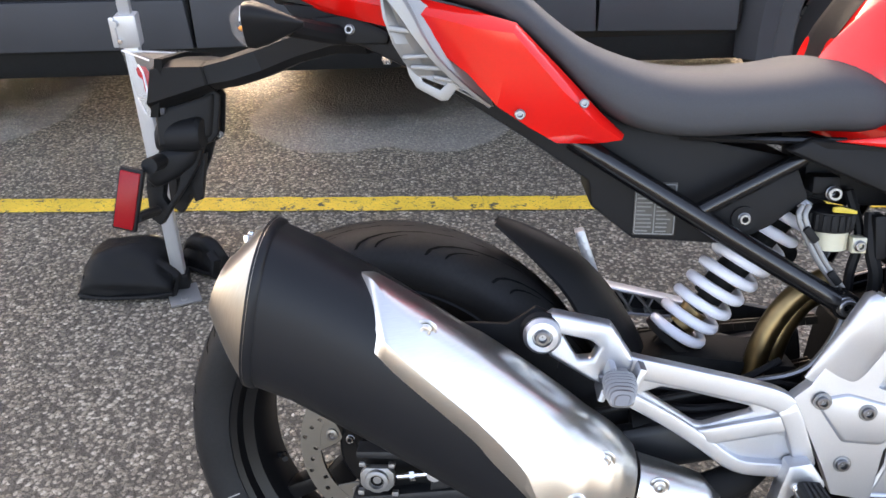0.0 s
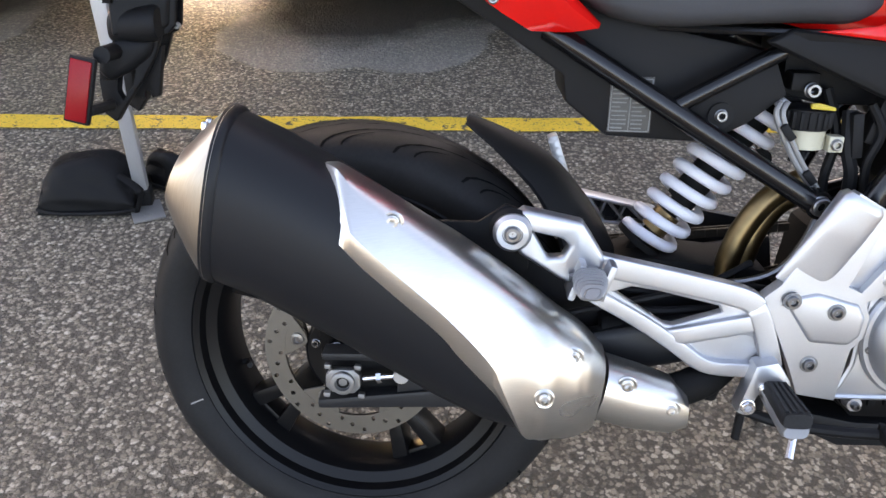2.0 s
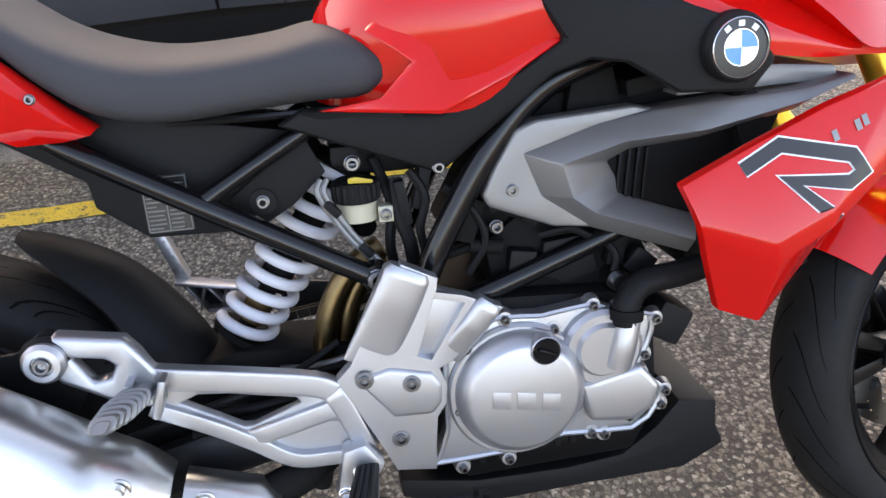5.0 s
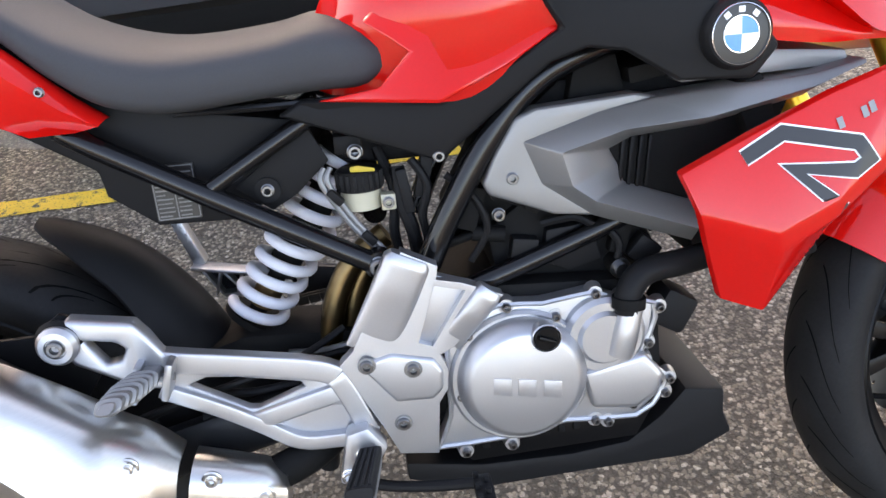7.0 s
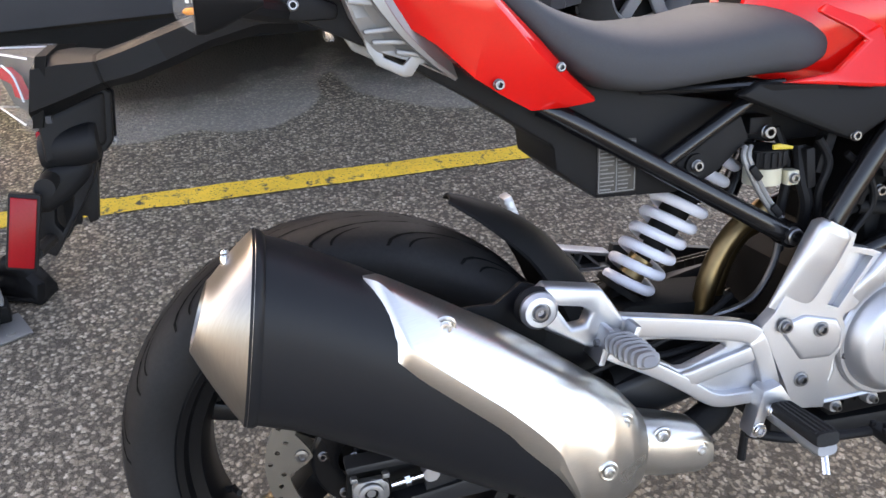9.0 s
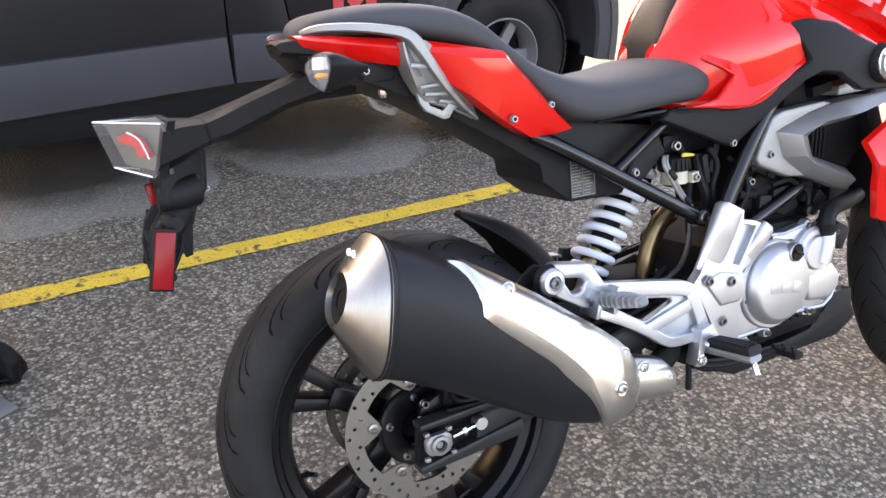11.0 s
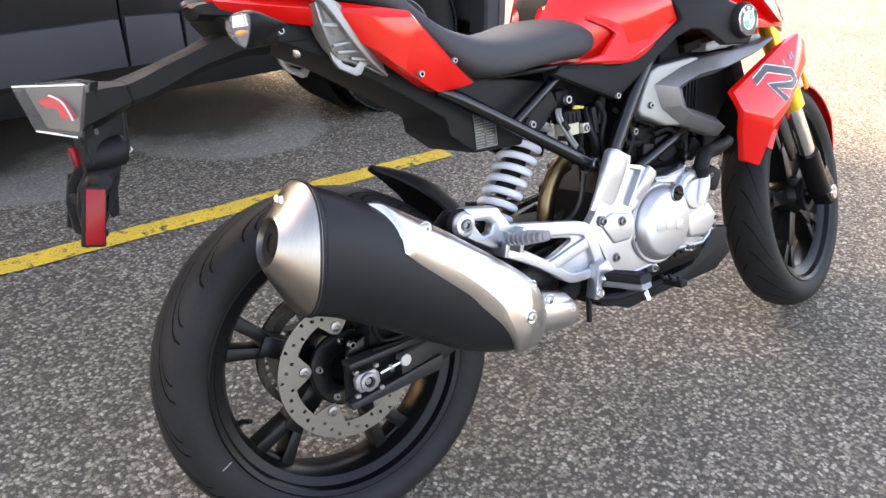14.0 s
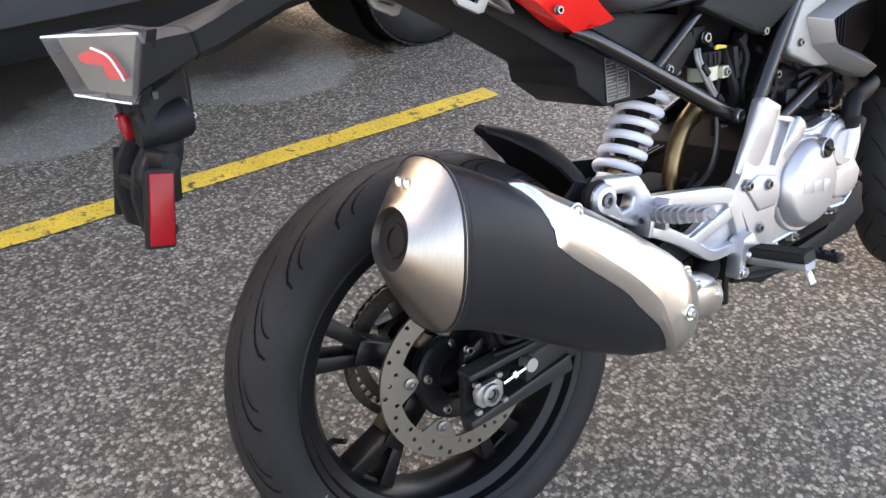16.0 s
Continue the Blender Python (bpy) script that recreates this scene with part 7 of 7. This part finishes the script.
# ---- front end, turned slightly with the bars ----
FC = (1.345, 0.010, 0.302)
fw = thing("front_wheel", "", "")
fw.parent = bike
STEER = 15.0
mark = set(bpy.data.objects)
tyre(fw, FC, 0.293, 0.112, 0.222, front=True)
cast_wheel(fw, FC, 0.222, 0.090, spin=radians(30))
brake_disc(fw, FC, 0.062, 0.115, 0.150, n=48, spin=radians(10))
part("axle", rod((FC[0], -0.088, FC[2]), (FC[0], 0.112, FC[2]), 0.011, 16), BOLT, fw)
part("speed_sensor_ring", lathe([(-0.062, 0.03), (-0.062, 0.045), (-0.05, 0.045)], FC, 32), DARK, fw)
for s in (-1, 1):
    yl = FC[1] + s * 0.096
    leg = part("fork_leg", join(tube([(1.006, yl, 0.925), (1.150, yl, 0.636), (1.152, yl, 0.632), (1.190, yl, 0.556)], [0.0205, 0.0205, 0.0225, 0.0225], 24, n=1), rod((1.184, yl, 0.568), (1.200, yl, 0.534), 0.0275, 24), rod((1.176, yl, 0.584), (1.184, yl, 0.568), 0.0245, 24)), GOLD, bike, "gold anodised fork leg")
    part("fork_stanchion", rod((1.195, yl, 0.545), (1.285, yl, 0.372), 0.0195, 20), CHROME, leg, "polished fork stanchion")
    part("fork_foot", join(rod((1.262, yl, 0.416), (1.318, yl, 0.312), 0.026, 20), prism([(1.285, 0.350), (1.325, 0.375), (1.372, 0.318), (1.375, 0.280), (1.335, 0.272), (1.300, 0.305)], yl - 0.022, yl + 0.022, 0.008)), GLOSSBLACK, leg, "black fork foot")
    part("axle_cap", lathe([(s * 0.022, 0.018), (s * 0.027, 0.017), (s * 0.027, 0.009), (s * 0.024, 0.008), (s * 0.024, 0.001)], (FC[0], yl, FC[2]), 22), CHROME, leg)
    part("fork_reflector", prism([(1.192, 0.622), (1.204, 0.628), (1.226, 0.572), (1.214, 0.566)], yl + s * 0.026, yl + s * 0.034, 0.002), AMBER, leg, "amber fork reflector")
    # indicator on a long stalk
    ind = part("indicator", tube([(1.06, s * 0.10, 0.877), (1.065, s * 0.15, 0.881), (1.06, s * 0.185, 0.884)], 0.007, 10), BLACK, bike, "front indicator on a black stalk")
    ic = Vector((1.052, s * 0.205, 0.886))
    part("indicator_shell", loft([section(ic + Vector((-0.16 * (d + 0.045), s * d, 0.06 * d)), (0, 0, h), (1, 0, 0), w, 18, 2.3) for d, h, w in ((-0.046, 0.005, 0.007), (-0.043, 0.013, 0.017), (-0.036, 0.0165, 0.021), (-0.010, 0.0150, 0.020), (0.024, 0.0095, 0.014), (0.050, 0.0035, 0.006), (0.056, 0.001, 0.002))]), BLACK, ind)
    part("indicator_lens", loft([section(ic + Vector((-0.16 * (d + 0.045) - 0.006, s * d, 0.06 * d)), (0, 0, h), (1, 0, 0), w, 18, 2.3) for d, h, w in ((-0.034, 0.0145, 0.0185), (-0.010, 0.0130, 0.0180), (0.022, 0.008, 0.013), (0.044, 0.002, 0.004))]), LENS, ind, "clear indicator lens")
rings = []
for k in range(25):
    a = math.radians(8 + 136 * k / 24)
    w = float(np.interp(k, [0, 4, 12, 20, 24], [0.036, 0.056, 0.064, 0.068, 0.062]))
    d = float(np.interp(k, [0, 6, 12, 20, 24], [0.020, 0.030, 0.050, 0.075, 0.070]))
    rings.append([(FC[0] + (0.318 - d * abs(v) ** 2.6) * math.cos(a), FC[1] + v * w, FC[2] + (0.318 - d * abs(v) ** 2.6) * math.sin(a)) for v in (-1, -0.8, -0.5, -0.2, 0, 0.2, 0.5, 0.8, 1)] +
                 [(FC[0] + (0.315 - d * abs(v) ** 2.6) * math.cos(a), FC[1] + v * w * 0.97, FC[2] + (0.315 - d * abs(v) ** 2.6) * math.sin(a)) for v in (1, 0.8, 0.5, 0.2, 0, -0.2, -0.5, -0.8, -1)])
fend = part("front_mudguard", loft(rings), RED, bike, "glossy red front mudguard", angle=45)
for s in (-1, 1):
    part("mudguard_stay", prism([(1.18, 0.52), (1.26, 0.56), (1.30, 0.50), (1.29, 0.44), (1.25, 0.40)], FC[1] + s * 0.058, FC[1] + s * 0.064, 0.002), BLACK, fend)
yoke = part("top_yoke", join(prism([(0.972, 0.916), (0.982, 0.932), (1.045, 0.934), (1.050, 0.912)], FC[1] - 0.105, FC[1] + 0.105, 0.008, 2), *[rod((1.012 - 0.004, FC[1] + s * 0.096, 0.912), (1.000, FC[1] + s * 0.096, 0.942), 0.029, 24) for s in (-1, 1)]), CAST, bike, "silver cast top yoke")
part("steering_nut", rod((1.000, FC[1], 0.940), (0.996, FC[1], 0.958), 0.016, 6), RAIL, yoke)
for s in (-1, 1):
    part("fork_cap", rod((1.000, FC[1] + s * 0.096, 0.940), (0.998, FC[1] + s * 0.096, 0.948), 0.018, 6), GOLD, yoke, "gold fork cap")
    part("bar_riser", join(rod((0.995, FC[1] + s * 0.05, 0.930), (0.985, FC[1] + s * 0.05, 0.952), 0.013, 18), box((0.982, FC[1] + s * 0.05, 0.968), (0.042, 0.028, 0.034), 0.007)), RAIL, yoke)
part("lower_yoke", box((1.105, FC[1], 0.735), (0.07, 0.25, 0.04), 0.010, (0, 27, 0)), CAST, bike)
part("steering_stem", rod((1.00, FC[1], 0.94), (1.10, FC[1], 0.735), 0.025, 20), DARK, bike)
RISE = [(0.0, 0.982, 0.968), (0.065, 0.982, 0.968), (0.11, 0.975, 0.980), (0.15, 0.965, 0.996), (0.20, 0.950, 1.004), (0.28, 0.920, 1.006), (0.335, 0.893, 1.004)]
hb = part("handlebar", tube([(x, FC[1] + y, z) for y, x, z in RISE[::-1]] + [(x, FC[1] - y, z) for y, x, z in RISE[1:]], [0.011] * 3 + [0.0125] * 2 + [0.014] * 3 + [0.0125] * 2 + [0.011] * 3, 14), GLOSSBLACK, bike, "black tapered handlebar")
for s in (-1, 1):
    part("grip", rod((0.892, FC[1] + s * 0.338, 1.004), (0.926, FC[1] + s * 0.262, 1.006), 0.0165, 18), RUBBER, hb)
    part("grip_collar", rod((0.922, FC[1] + s * 0.271, 1.006), (0.926, FC[1] + s * 0.262, 1.006), 0.0195, 18), RUBBER, hb)
    part("bar_end", rod((0.884, FC[1] + s * 0.356, 1.0035), (0.892, FC[1] + s * 0.338, 1.004), 0.0185, 18), BLACK, hb)
    part("switch_block", box((0.938, FC[1] + s * 0.228, 1.008), (0.045, 0.045, 0.036), 0.01, (0, 0, -s * 25)), BLACK, hb)
    part("lever", tube([(0.965, FC[1] + s * 0.215, 1.008), (0.970, FC[1] + s * 0.28, 1.006), (0.945, FC[1] + s * 0.345, 1.003)], 0.006, 10), BLACK, hb)
for pts in ([(0.90, 0.20, 1.05), (0.96, 0.10, 1.02), (1.04, 0.02, 0.97), (1.09, 0.0, 0.86)], [(0.90, -0.20, 1.05), (0.98, -0.12, 1.06), (1.06, -0.03, 1.0), (1.10, 0.0, 0.86)], [(0.91, -0.18, 1.05), (1.00, -0.08, 1.08), (1.08, 0.0, 1.0), (1.11, 0.03, 0.84)], [(0.92, 0.18, 1.04), (1.01, 0.06, 1.03), (1.07, 0.03, 0.95), (1.10, 0.03, 0.82)]):
    part("control_cable", tube(pts, 0.0042, 8), BLACK, hb)
part("headlamp_cowl", loft([section((x, FC[1], z), (0, 0, h), (0, 1, 0), w, 24, 2.8) for x, z, h, w in ((1.14, 0.82, 0.06, 0.066), (1.17, 0.81, 0.085, 0.080), (1.24, 0.79, 0.075, 0.074), (1.28, 0.78, 0.05, 0.05))]), RED, bike, "glossy red headlamp cowl")
part("instrument", box((1.09, FC[1], 0.985), (0.03, 0.13, 0.08), 0.01, (0, -35, 0)), BLACK, bike, "black instrument panel")
steer_axis = Vector((-0.46, 0, 0.888)).normalized()
pivot = Vector((1.0, 0.0, 0.94))
turn_m = Matrix.Translation(pivot - Vector((0.034, 0, 0))) @ Matrix.Rotation(radians(STEER), 4, steer_axis) @ Matrix.Translation(-pivot)
for ob in set(bpy.data.objects) - mark:
    if ob.type == "MESH":
        ob.data.transform(turn_m)
wheel_at = turn_m @ Vector(FC)
fw.matrix_local = Matrix.Translation(wheel_at) @ Matrix.Scale(0.957, 4) @ Matrix.Translation(-wheel_at)
# mirrors on their stems
for s, x in ((1, 0.87), (-1, 0.80)):
    part("mirror_stem", join(rod((0.955 if s > 0 else 0.90, s * 0.245, 0.985), (0.952 if s > 0 else 0.90, s * 0.25, 1.075), 0.0065, 12), tube([(0.952 if s > 0 else 0.90, s * 0.25, 1.07), (0.935 if s > 0 else 0.88, s * 0.29, 1.12), (x + 0.02, s * 0.37, 1.115)], 0.0055, 10)), BLACK, hb, "black mirror stem")
    shell = [section(Vector((x + d, s * 0.405, 1.094)), (0, s * 0.008, h), (0, s, 0), w, 26, 2.5, 1.9) for d, h, w in ((0.0, 0.046, 0.072), (0.004, 0.049, 0.076), (0.012, 0.048, 0.074), (0.030, 0.028, 0.045), (0.036, 0.006, 0.010))]
    aim = Matrix.Translation((x, s * 0.405, 1.094)) @ Matrix.Rotation(radians(15 * s), 4, "Z") @ Matrix.Rotation(radians(9), 4, "Y") @ Matrix.Translation((-x, -s * 0.405, -1.094))
    head = part("mirror_head", loft([[aim @ p for p in ring] for ring in shell]), BLACK, hb, "black mirror shell")
    part("mirror_glass", loft([[aim @ p for p in section(Vector((x + d, s * 0.405, 1.094)), (0, s * 0.008, 0.044), (0, s, 0), 0.069, 26, 2.5, 1.9)] for d in (-0.0016, 0.001)]), MIRROR, head, "mirror glass")
